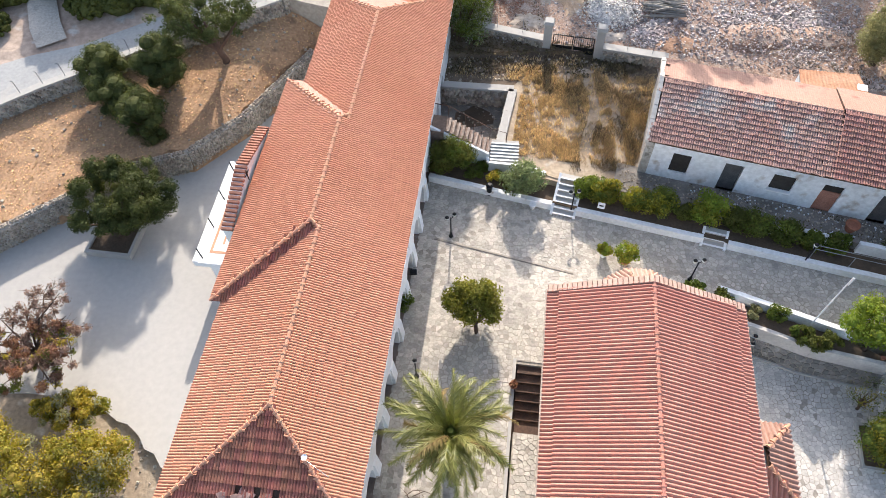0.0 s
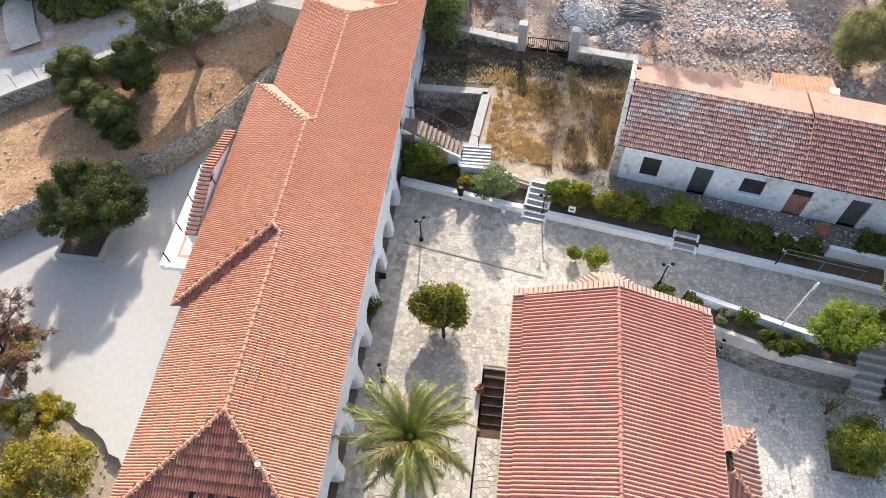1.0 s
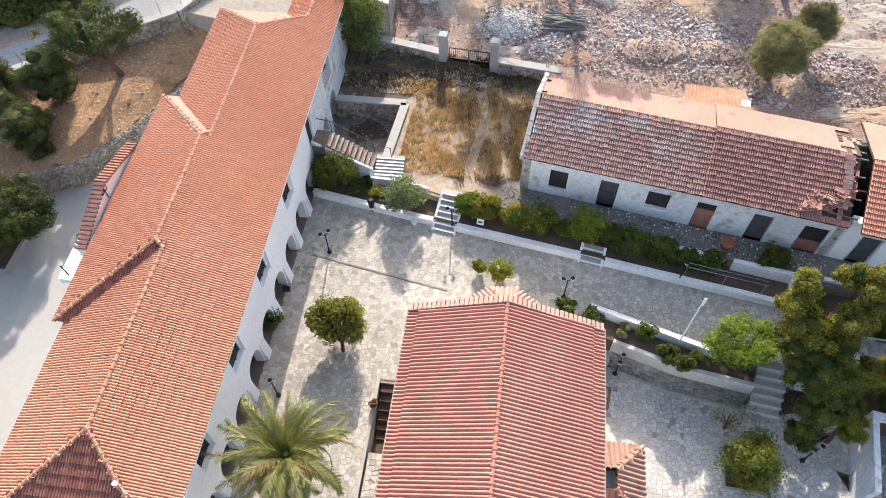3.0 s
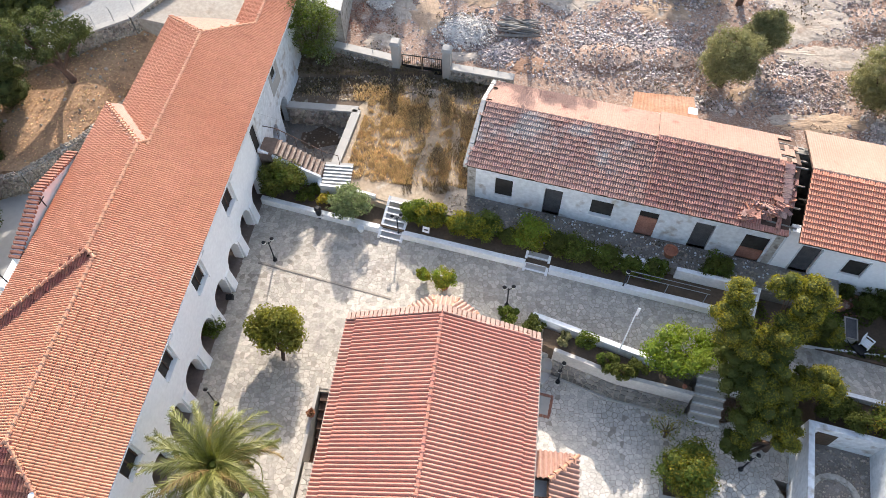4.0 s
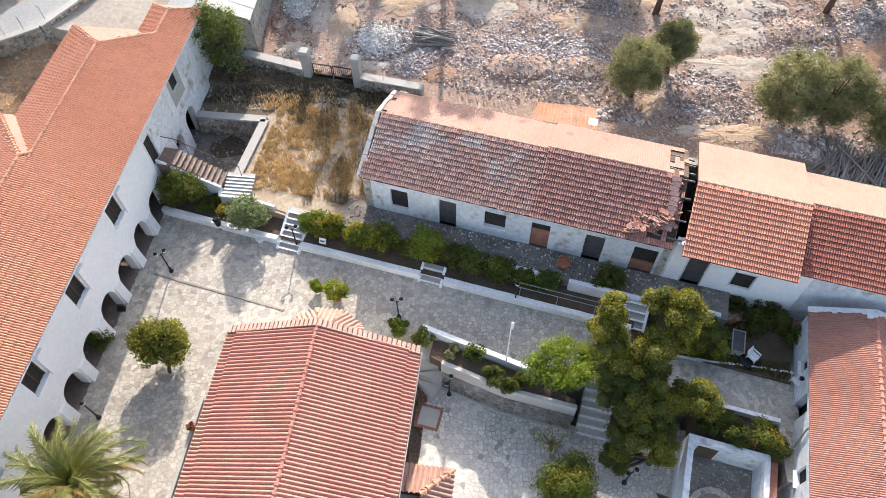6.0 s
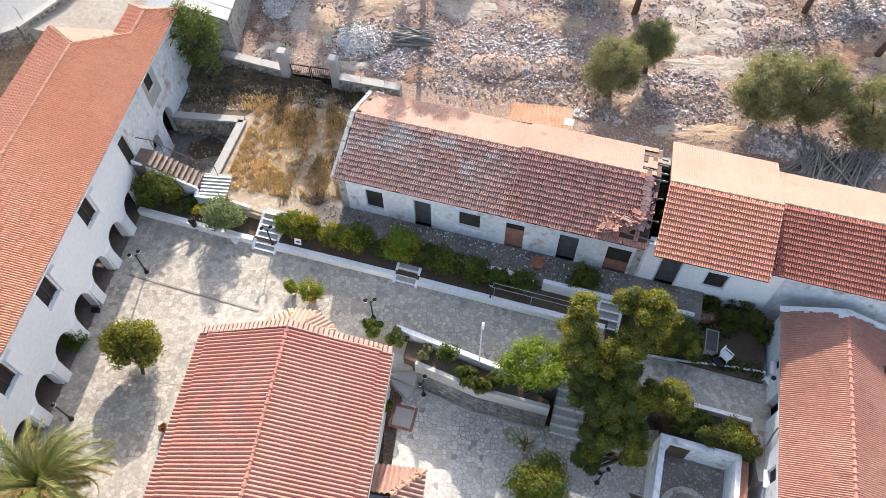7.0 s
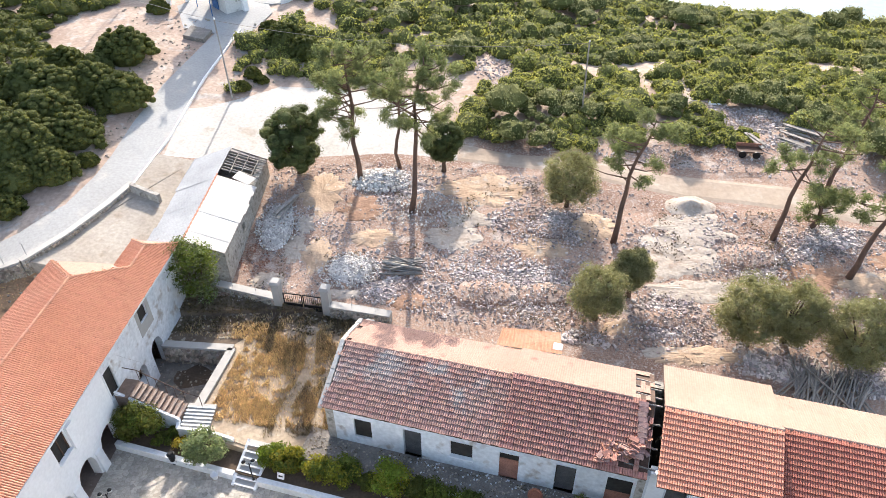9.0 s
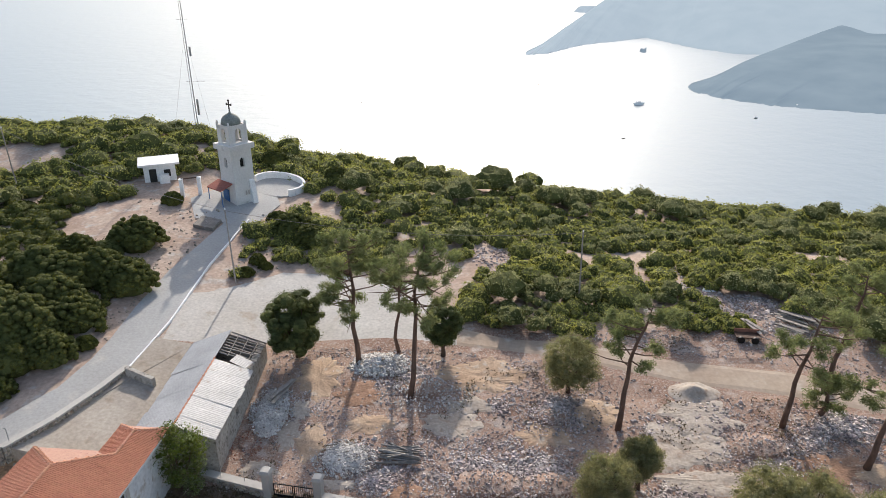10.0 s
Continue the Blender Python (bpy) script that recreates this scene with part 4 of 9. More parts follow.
    slope((-10.3, 15.2, 4.76), (-10.3, 4.1, 4.76), (-6.95, 7.5, RZ), (-6.95, 15.2, RZ), seed=5)
    slope((-10.7, 23.55, me), (-10.7, 11.68, me), (mu, v_m, mz), (mu, v_n, mz), seed=6)
    slope((-9.9, 29.9, 4.85), (-9.9, 19.5, 4.85), (-6.95, 19.5, RZ), (-6.95, v_e, RZ), seed=7)
    # both south hips get a darker old red that includes their shade
    slope((-10.3, 4.1, 4.76), (-3.7, 4.1, EZ), (-6.95, 7.5, RZ), (-6.95, 7.5, RZ), material=M_TILE_OLD_SHADE, seed=8, holes=((0.36, 0.66, 0.16, 0.34, 0.6),))
    slope((-10.7, 11.68, me), (-5.6, 11.68, me), (mu - 0.06, v_m, mz - 0.02), (mu - 0.06, v_m, mz - 0.02), material=M_TILE_OLD_SHADE, seed=9)
    slope((-5.6, 23.55, me), (-10.7, 23.55, me), (mu - 0.06, v_n, mz - 0.02), (mu - 0.06, v_n, mz - 0.02), material=M_TILE_SUN_PALE, kind="fine", lift=0.012, seed=10)
    slope((-5.0, 29.9, 4.9), (-9.9, 29.9, 4.85), (-6.95, v_e, RZ), (-6.95, v_e, RZ), material=M_TILE_SUN_PALE, kind="fine", lift=0.012, seed=11)
    slope((-6.3, 31.9, 4.95), (-6.3, 28.6, 4.95), (-5.0, 28.6, 5.448), (-5.0, 30.95, 5.448), seed=12)
    slope((-3.7, 31.9, EZ), (-6.3, 31.9, 4.95), (-5.0, 30.95, 5.448), (-5.0, 30.95, 5.448), material=M_TILE_SUN_PALE, kind="fine", lift=0.012, seed=13)
    # gable fillets under the raised middle roof
    part("fillet", MB().hexa([au(*p) for p in ((mu - 0.2, v_m + 0.1, 5.9), (-6.85, v_m + 0.1, 5.9), (-6.85, v_n - 0.1, 5.9), (mu - 0.2, v_n - 0.1, 5.9), (mu, v_m + 0.12, mz - 0.1), (-6.85, v_m + 0.12, 6.1), (-6.85, v_n - 0.12, 6.1), (mu, v_n - 0.12, mz - 0.1))]), M_WHITE, h)
    for a, b in (((-6.95, 7.5, RZ), (-6.95, v_m - 0.05, RZ)), ((mu, v_m, mz), (mu, v_n, mz)), ((-6.95, v_n + 0.05, RZ), (-6.95, v_e, RZ)), ((-10.3, 4.1, 4.78), (-6.95, 7.5, RZ)), ((-3.7, 4.1, EZ), (-6.95, 7.5, RZ)), ((-10.7, 11.68, me + 0.02), (mu, v_m, mz)), ((mu, v_m, mz), (-6.9, v_m - 0.3, RZ)), ((-10.7, 23.55, me + 0.02), (mu, v_n, mz)), ((mu, v_n, mz), (-6.9, v_n + 0.3, RZ)), ((-9.9, 29.9, 4.87), (-6.95, v_e, RZ)), ((-6.95, v_e, RZ), (-5.0, 29.15, 5.448)), ((-5.0, 29.15, 5.46), (-5.0, 30.95, 5.46)), ((-5.0, 30.95, 5.46), (-3.7, 31.9, EZ)), ((-5.0, 30.95, 5.46), (-6.3, 31.9, 4.95))):
        ridge_run(h, au(*a) + Vector((0, 0, 0.03)), au(*b) + Vector((0, 0, 0.03)), 0.075, 0.3)
    part("fascia", MB().box(-3.74, -3.68, 4.2, 31.6, 4.84, 4.9, A), M_WHITE, h)


long_wing()


# ---- the church ----
M_RIDGE_CH = surface("ridge_tile_church", (0.50, 0.215, 0.155), (0.56, 0.27, 0.20), 0.8, 8.0, 0.85, 0.3, rand=0.1, c3=(0.60, 0.44, 0.36), spots=0.62, grain=0.12)
M_VERGE = surface("verge_tile", (0.47, 0.315, 0.25), (0.52, 0.365, 0.295), 0.8, 8.0, 0.85, 0.3, rand=0.1, grain=0.12)
M_GUTTER = surface("painted_gutter", (0.48, 0.40, 0.34), (0.40, 0.32, 0.27), 1.0, 6.0, 0.6, 0.1)


def church():
    h = thing("church", label="white church with a red barrel-tile gable roof and low apse", category="church")
    W0, E0, RID = 2.04, 10.08, 6.07
    v0, v1 = 1.5, 15.2
    m = A @ Matrix.Translation((2.4, v1 - 0.1, 0)) @ Matrix.Rotation(0, 4, "Z")

    def gable(x):
        return 2.12 + 1.42 * (1 - abs(x - 3.65) / 3.65)
    part("wall", wall_mesh(7.3, gable, 0.1, [], m, z0=-1.9), M_WHITE, h)
    mb = MB()
    mb.box(2.4, 2.75, v0, v1 - 0.1, -1.9, 2.15, A)
    mb.box(9.35, 9.7, v0, v1 - 0.1, -1.9, 2.15, A)
    part("wall", mb, M_WHITE, h)
    t = dict(width=0.157, course=0.42, kind="barrel", material=M_TILE_CH, rough=0.08, lift=0.012)

    def slope(a, b, c, d, **kw):
        roof_slope(h, au(*a), au(*b), au(*c), au(*d), **{**t, **kw})
    slope((2.5, v1, 2.42), (2.5, v0, 2.42), (RID, v0, 3.78), (RID, v1, 3.78), single_mat=M_TILE_CH_ONE, singles=160, stretch=(0.0, 0.5), seed=21)
    slope((9.6, v0, 2.46), (9.6, v1, 2.46), (RID, v1, 3.78), (RID, v0, 3.78), single_mat=M_TILE_CH_ONE, singles=140, stretch=(0.45, 1.0), seed=22)
    slope((W0, v1, 2.17), (W0, v0, 2.17), (2.62, v0, 2.36), (2.62, v1, 2.36), seed=23, course=0.5)
    slope((E0, v0, 2.2), (E0, v1, 2.2), (9.48, v1, 2.4), (9.48, v0, 2.4), seed=24, course=0.5)
    ridge_run(h, au(RID, v0, 3.82), au(RID, v1, 3.82), 0.075, 0.3, M_RIDGE_CH)
    # verge of cross-laid tiles over the north gable
    for a, b in (((W0, v1 + 0.02, 2.26), (RID, v1 + 0.02, 3.86)), ((RID, v1 + 0.02, 3.86), (E0, v1 + 0.02, 2.26))):
        p, q = au(*a), au(*b)
        n = int((q - p).length / 0.2)
        d = (q - p) / n
        for i in range(n):
            c = p + d * i
            mb = MB()
            f = A.to_3x3() @ Vector((0, 0.17, 0))
            up = Vector((0, 0, 0.07))
            mb.hexa([c - f - up, c + d * 0.98 - f - up, c + d * 0.98 + f - up, c + f - up, c - f + d * 0.12 + up * 0.8, c + d * 0.88 - f + up * 0.8, c + d * 0.88 + f + up * 0.5, c + d * 0.12 + f + up * 0.5])
            part("verge_tile", mb, M_VERGE, h)
    part("gutter", MB().tube([au(E0 + 0.04, v0, 2.14), au(E0 + 0.04, v1, 2.14)], [0.035, 0.035]), M_GUTTER, h, "beige rain gutter")
    part("gutter", MB().tube([au(W0 - 0.04, v0, 2.1), au(W0 - 0.04, v1, 2.1)], [0.035, 0.035]), M_GUTTER, h, "beige rain gutter")
    # apse: half an eight-sided drum with a fan of tiles
    cu, cv = 5.95, v1 + 0.05
    ring = [(cu + 1.62 * math.cos(q), cv + 1.5 * math.sin(q)) for q in (math.pi * k / 5 for k in range(6))]
    part("apse", MB().prism([(a, b) for a, b in ring], -0.3, 1.78, A), M_WHITE, h, "white rendered apse drum")
    for k in range(5):
        (a0, b0), (a1, b1) = ring[k], ring[k + 1]
        s = 1.13
        roof_slope(h, au(cu + (a0 - cu) * s, cv + (b0 - cv) * s, 1.8), au(cu + (a1 - cu) * s, cv + (b1 - cv) * s, 1.8), au(cu, cv - 0.02, 2.75), au(cu, cv - 0.02, 2.75), 0.2, 0.42, "barrel", M_TILE_APSE, seed=30 + k, lift=0.015)
        ridge_run(h, au(cu + (a0 - cu) * s, cv + (b0 - cv) * s, 1.84), au(cu, cv, 2.79), 0.06)
    # side porch with a hipped roof
    mb = MB()
    mb.box(9.7, 11.7, 8.3, 10.9, -1.75, 0.35, A)
    part("porch", mb, M_WHITE, h, "white side porch")
    ez, rz = 0.38, 1.0
    slope((11.95, 8.0, ez), (11.95, 11.15, ez), (10.75, 9.9, rz), (10.75, 9.2, rz), seed=40, width=0.2, material=M_TILE_SUN_PALE)
    slope((11.95, 11.15, ez), (9.7, 11.15, ez), (9.7, 9.9, rz), (10.75, 9.9, rz), seed=41, width=0.2, material=M_TILE_SUN_PALE)
    slope((9.7, 8.0, ez), (11.95, 8.0, ez), (10.75, 9.2, rz), (9.7, 9.2, rz), seed=42, width=0.2)
    ridge_run(h, au(11.95, 11.15, ez + 0.05), au(10.75, 9.9, rz + 0.04), 0.09)
    ridge_run(h, au(11.95, 8.0, ez + 0.05), au(10.75, 9.2, rz + 0.04), 0.09)


church()
# sunken passage on the west side of the church
# landing and steps are coloured dark brown for the passage's shadow
part("passage_floor", MB().box(1.0, 2.4, 9.7, 10.6, -2.7, -1.1, A), M_BROWN, court_bed)
part("passage_floor", MB().box(1.12, 2.4, 2.0, 9.7, -2.7, -0.02, A), M_MORTAR, court_bed)
part("passage_floor", MB().box(1.0, 2.4, 12.7, 15.3, -2.7, -0.02, A), M_MORTAR, court_bed)
steps = thing("passage_steps", label="brown stone steps down beside the church, coloured shadow-dark", category="steps", kind="structure")
for i in range(6):
    part("step", MB().box(1.12, 2.3, 10.6 + 0.35 * i, 10.95 + 0.35 * i, -2.0, -1.0 + 0.17 * i, A), M_BROWN, steps)
low_wall("passage_kerb", [tuple(au(0.98, v).xy) for v in (2.0, 7.0, 10.3, 12.9)], 0.14, -1.2, 0.1, M_CONCRETE, "grey kerb along the sunken passage")


# ---- the ruined row ----
def ruin():
    h = thing("ruined_row", label="ruined row of white cells under weathered tile roofs", category="building")
    F = 0.3
    ops = [(1.35, 2.2, 1.35, 2.65, 0), (3.72, 4.55, 0.85, 2.7, 0), (5.9, 6.9, 1.55, 2.65, 0), (8.1, 8.95, 0.85, 2.65, 0), (10.55, 11.4, 0.85, 2.7, 0), (12.7, 13.75, 0.85, 2.65, 0)]
    part("wall", wall_mesh(14.3, 3.28, 0.4, ops, R @ Matrix.Translation((0, F, 0)), z0=0.2), M_WHITE_OLD, h, "flaking white plaster over stone, tinted with the blue of shade")
    ops = [(0.75, 1.6, 0.85, 2.75, 0), (2.75, 3.6, 1.4, 2.5, 0)]
    part("wall", wall_mesh(5.6, 3.5, 0.4, ops, R @ Matrix.Translation((14.3, F, 0)), z0=-0.4), M_WHITE, h, "white plaster front")
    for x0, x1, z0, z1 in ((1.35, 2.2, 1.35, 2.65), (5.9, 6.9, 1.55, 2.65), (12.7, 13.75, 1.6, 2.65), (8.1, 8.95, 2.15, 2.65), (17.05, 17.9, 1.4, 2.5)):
        # black sheet set in each opening as painted shade
        w = part("window", MB().box(x0, x1, 0.4, 0.43, z0, z1, R), M_DARK, h, "empty window backed by a black sheet for shade")
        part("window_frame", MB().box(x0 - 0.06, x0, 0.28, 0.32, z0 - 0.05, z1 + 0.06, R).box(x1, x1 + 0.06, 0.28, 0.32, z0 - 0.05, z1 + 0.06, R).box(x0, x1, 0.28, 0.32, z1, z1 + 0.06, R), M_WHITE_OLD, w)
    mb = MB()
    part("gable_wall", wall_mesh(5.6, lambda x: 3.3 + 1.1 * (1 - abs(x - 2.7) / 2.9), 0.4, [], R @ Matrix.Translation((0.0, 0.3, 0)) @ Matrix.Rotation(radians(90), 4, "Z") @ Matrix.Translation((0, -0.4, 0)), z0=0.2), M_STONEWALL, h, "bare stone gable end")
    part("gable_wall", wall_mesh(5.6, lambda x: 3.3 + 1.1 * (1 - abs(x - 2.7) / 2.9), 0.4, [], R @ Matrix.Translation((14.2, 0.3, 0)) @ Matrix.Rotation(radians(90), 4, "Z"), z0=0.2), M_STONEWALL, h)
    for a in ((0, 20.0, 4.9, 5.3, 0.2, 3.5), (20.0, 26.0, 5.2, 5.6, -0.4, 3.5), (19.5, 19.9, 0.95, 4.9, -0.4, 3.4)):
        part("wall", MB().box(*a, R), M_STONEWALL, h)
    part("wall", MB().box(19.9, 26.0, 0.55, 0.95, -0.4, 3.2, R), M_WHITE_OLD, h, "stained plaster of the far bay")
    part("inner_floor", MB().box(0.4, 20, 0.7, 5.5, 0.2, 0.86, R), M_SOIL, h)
    # black sheets across the rooms in place of their shade
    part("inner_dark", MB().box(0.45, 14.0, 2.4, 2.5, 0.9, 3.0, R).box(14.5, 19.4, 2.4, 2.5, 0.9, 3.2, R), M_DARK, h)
    part("brick_infill", MB().box(8.1, 8.95, 0.36, 0.6, 0.85, 2.15, R), M_BRICK, h, "crude brick infill of a doorway")
    part("brick_infill", MB().box(12.7, 13.75, 0.36, 0.6, 0.85, 1.6, R), M_BRICK, h, "crude brick infill under a window")
    part("window_sill", MB().box(5.85, 6.95, 0.22, 0.5, 1.52, 1.6, R), M_WHITE, h)
    part("door_leaf", MB().box(3.75, 4.52, 0.42, 0.48, 0.87, 2.68, R), M_DOORGREY, h, "dark plank door")
    part("door_leaf", MB().box(10.58, 11.37, 0.42, 0.48, 0.87, 2.68, R), M_DOORGREY, h, "dark plank door")
    part("door_leaf", MB().box(15.08, 15.87, 0.42, 0.48, 0.87, 2.72, R), M_DOORGREY, h, "dark plank door")
    for x0, x1, z1 in ((3.72, 4.55, 2.7), (10.55, 11.4, 2.7), (15.05, 15.9, 2.75)):
        part("door_surround", MB().box(x0 - 0.07, x0, 0.28, 0.33, 0.85, z1 + 0.07, R).box(x1, x1 + 0.07, 0.28, 0.33, 0.85, z1 + 0.07, R).box(x0, x1, 0.28, 0.33, z1, z1 + 0.07, R), M_WHITE_OLD, h)

    def slope(a, b, c, d, **kw):
        roof_slope(h, ru(*a), ru(*b), ru(*c), ru(*d), **{**dict(width=0.205, course=0.33, kind="pan", rough=0.4), **kw})
    slope((-0.05, -0.02, 3.4), (8.1, 0.0, 3.4), (8.1, 3.0, 4.6), (-0.05, 3.0, 4.6), material=M_TILE_OLD, single_mat=M_TILE_OLD_ONE, singles=180, seed=50, rough=0.5, course=0.25, lift=0.062, holes=((0.29, 0.305, 0.55, 0.6, 1.0), (0.0, 0.02, 0.0, 1.0, 0.3)))
    slope((8.1, 5.3, 3.8), (-0.05, 5.3, 3.8), (-0.05, 3.0, 4.6), (8.1, 3.0, 4.6), material=M_TILE_SUN_PALE, kind="fine", lift=0.01, rough=0.12, seed=51, holes=((0.95, 1.0, 0.3, 1.0, 0.35),))
    slope((8.05, -0.02, 3.43), (14.15, 0.0, 3.4), (14.15, 3.0, 4.74), (8.05, 3.0, 4.74), material=M_TILE_OLD3, seed=52, rough=0.4, course=0.25, lift=0.07, holes=((0.93, 1.0, 0.1, 1.0, 0.7), (0.78, 0.97, 0.1, 0.3, 0.45)))
    slope((14.15, 5.4, 3.85), (8.05, 5.4, 3.85), (8.05, 3.0, 4.74), (14.15, 3.0, 4.74), material=M_TILE_SUN_PALE, kind="fine", lift=0.01, rough=0.12, seed=53, holes=((0.0, 0.12, 0.0, 1.0, 0.7),))
    slope((14.5, -0.42, 3.72), (19.15, -0.42, 3.72), (19.15, 2.65, 5.0), (14.5, 2.65, 5.0), material=M_TILE_ORANGE, seed=54, rough=0.08, course=0.245, width=0.19, lift=0.07)
    slope((19.15, 5.9, 4.0), (14.5, 5.9, 4.0), (14.5, 2.65, 5.0), (19.15, 2.65, 5.0), material=M_TILE_SUN_CREAM, kind="fine", lift=0.006, seed=55, rough=0.05)
    slope((19.2, 0.2, 3.45), (26.0, 0.2, 3.45), (26.0, 3.05, 4.68), (19.2, 3.05, 4.68), material=M_TILE_RED, seed=56, rough=0.15, course=0.245, width=0.19, lift=0.07)
    slope((26.0, 5.6, 3.8), (19.2, 5.6, 3.8), (19.2, 3.05, 4.68), (26.0, 3.05, 4.68), material=M_TILE_SUN_CREAM, kind="fine", lift=0.008, rough=0.12, seed=57)
    for a, b, m in (((-0.05, 3.0, 4.62), (8.0, 3.0, 4.62), M_TILE_SUN_PALE), ((8.05, 3.0, 4.76), (13.2, 3.0, 4.76), M_TILE_SUN_PALE), ((14.5, 2.65, 5.02), (19.15, 2.65, 5.02), M_TILE_SUN_CREAM), ((19.2, 3.05, 4.7), (26.0, 3.05, 4.7), M_TILE_SUN_CREAM)):
        ridge_run(h, ru(*a), ru(*b), 0.06, 0.36, m)
    rng = random.Random(57)
    for (ya, za), (yb, zb) in (((-0.05, 3.42), (3.0, 4.62)), ((3.0, 4.62), (5.3, 3.84))):
        n = 9
        for k in range(n):
            f, g = k / n, (k + 1) / n
            w = rng.uniform(0.1, 0.17)
            a, b = (ya + (yb - ya) * f, za + (zb - za) * f), (ya + (yb - ya) * g - 0.02, za + (zb - za) * g)
            lift = rng.uniform(0.03, 0.07)
            part("mortar_verge", MB().hexa([ru(-0.14, a[0], a[1] - 0.12), ru(w - 0.05, a[0], a[1] - 0.12), ru(w - 0.05, b[0], b[1] - 0.12), ru(-0.14, b[0], b[1] - 0.12), ru(-0.12, a[0], a[1] + lift), ru(w - 0.07, a[0], a[1] + lift), ru(w - 0.07, b[0], b[1] + lift), ru(-0.12, b[0], b[1] + lift)]), M_RENDER, h, "crumbling pale mortar along the roof edge")
    # tile courses left standing along the broken verge, and bare beam ends
    rng = random.Random(58)
    for k in range(11):
        mb = MB().box(-0.2, 0.2, -0.12, 0.12, 0.0, 0.05).box(-0.19, 0.16, -0.11, 0.1, 0.05, 0.09)
        ob = mb.link("stacked_tile", M_TILE_OLD_ONE, h)
        y = 0.75 + 0.2 * k
        ob.matrix_basis = Matrix.Translation(ru(13.72 + rng.uniform(-0.06, 0.06), y, 3.49 + y * 0.44) * K) @ Matrix.Rotation(radians(-17 + rng.uniform(-12, 12)), 4, "Z") @ Matrix.Rotation(0.4, 4, "X")
    for k in range(24):
        ob = MB().box(-0.2, 0.2, -0.11, 0.11, 0.0, 0.045).box(-0.2, 0.2, -0.11, -0.06, 0.045, 0.075).link("fallen_tile", M_TILE_DUSTY if k % 3 else M_TILE_OLD_ONE, h)
        x = rng.uniform(12.1, 13.95)
        y = 0.25 + 0.75 * (x - 12.1) * rng.uniform(0.4, 1.0) + rng.uniform(-0.1, 0.1)
        ob.matrix_basis = Matrix.Translation(ru(x, y, 3.53 + y * 0.44 + rng.uniform(0, 0.1)) * K) @ Matrix.Rotation(rng.uniform(0, 6.28), 4, "Z") @ Matrix.Rotation(rng.uniform(0.1, 0.6), 4, "X")
    for y in (0.5, 1.3, 2.1, 2.9, 3.5, 4.1, 4.7):
        z = 3.35 + 0.44 * y if y < 3 else 4.7 - 0.37 * (y - 3.0)
        part("beam_end", MB().tube([ru(13.2, y, z), ru(14.45, y + rng.uniform(-0.1, 0.1), z + rng.uniform(-0.08, 0.05))], [0.045, 0.04], 6), M_GREYWOOD, h, "weathered roof beam end")


ruin()


# ---- the east wing ----
def east_wing():
    h = thing("east_wing", label="east wing with white walls and red tile roof", category="building")
    E = R @ Matrix.Translation((20.32, -0.2, 0.0)) @ Matrix.Rotation(radians(1.2), 4, "Z")

    def eu(x, y, z):
        return E @ Vector((x, y, z))
    EV, RG = 1.72, 2.55
    wins = [(2.0, 2.5, 0.75, 1.35, 0), (3.6, 4.4, -0.6, 1.3, 0), (6.6, 7.2, 0.3, 1.2, 0), (9.2, 9.9, 0.3, 1.2, 0)]
    part("wall", wall_mesh(13.0, EV - 0.04, 0.35, wins, E @ Matrix.Translation((0.1, -0.05, 0)) @ Matrix.Rotation(radians(-90), 4, "Z"), z0=-2.2), M_WHITE_OLD, h, "stained white wall")
    part("wall", wall_mesh(4.5, lambda x: EV - 0.02 + (RG - EV) * (1 - abs(x - 2.25) / 2.25), 0.3, [], E @ Matrix.Translation((0.1, -0.35, 0)), z0=-2.0), M_WHITE, h)
    # black sheet along the wing paints the shade within
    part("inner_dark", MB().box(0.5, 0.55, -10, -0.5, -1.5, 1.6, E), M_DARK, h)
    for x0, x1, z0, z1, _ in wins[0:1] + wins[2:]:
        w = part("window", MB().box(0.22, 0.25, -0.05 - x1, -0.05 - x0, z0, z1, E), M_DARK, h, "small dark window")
        part("window_sill", MB().box(-0.02, 0.2, -0.1 - x1, -x0, z0 - 0.07, z0 - 0.01, E), M_WASH, w)
    roof_slope(h, eu(0, 0, EV), eu(0, -12.8, EV), eu(2.35, -12.8, RG), eu(2.35, 0, RG), 0.17, 0.33, "pan", M_TILE_DUSTY, seed=60, rough=0.15, lift=0.03)
    roof_slope(h, eu(4.7, -12.8, EV), eu(4.7, 0, EV), eu(2.35, 0, RG), eu(2.35, -12.8, RG), 0.17, 0.33, "pan", M_TILE_DUSTY, seed=61, rough=0.15, lift=0.03, holes=((0.84, 0.86, 0.3, 0.4, 1.0), (0.8, 0.83, 0.15, 0.2, 1.0)))
    ridge_run(h, eu(2.35, -0.2, RG + 0.02), eu(2.35, -12.8, RG + 0.02), 0.07, 0.3, M_RIDGE_CH)
    rng = random.Random(62)
    for a, b in (((-0.05, 0.02, EV + 0.05), (2.35, 0.02, RG + 0.07)), ((2.35, 0.02, RG + 0.07), (4.75, 0.02, EV + 0.05))):
        p, q = eu(*a), eu(*b)
        for i in range(14):
            s, e = p.lerp(q, i / 14), p.lerp(q, (i + 1) / 14)
            f = E.to_3x3() @ Vector((0, 0.12, 0))
            g = E.to_3x3() @ Vector((0, -rng.uniform(0.06, 0.16) - (0.16 if i in (12, 13) and a[0] < 0 else 0), 0))
            up = Vector((0, 0, rng.uniform(0.015, 0.035)))
            part("verge", MB().hexa([s + g - up, e + g - up, e + f - up, s + f - up, s + g + up, e + g + up, e + f + up, s + f + up]), M_WASH, h, "broken white mortar verge")
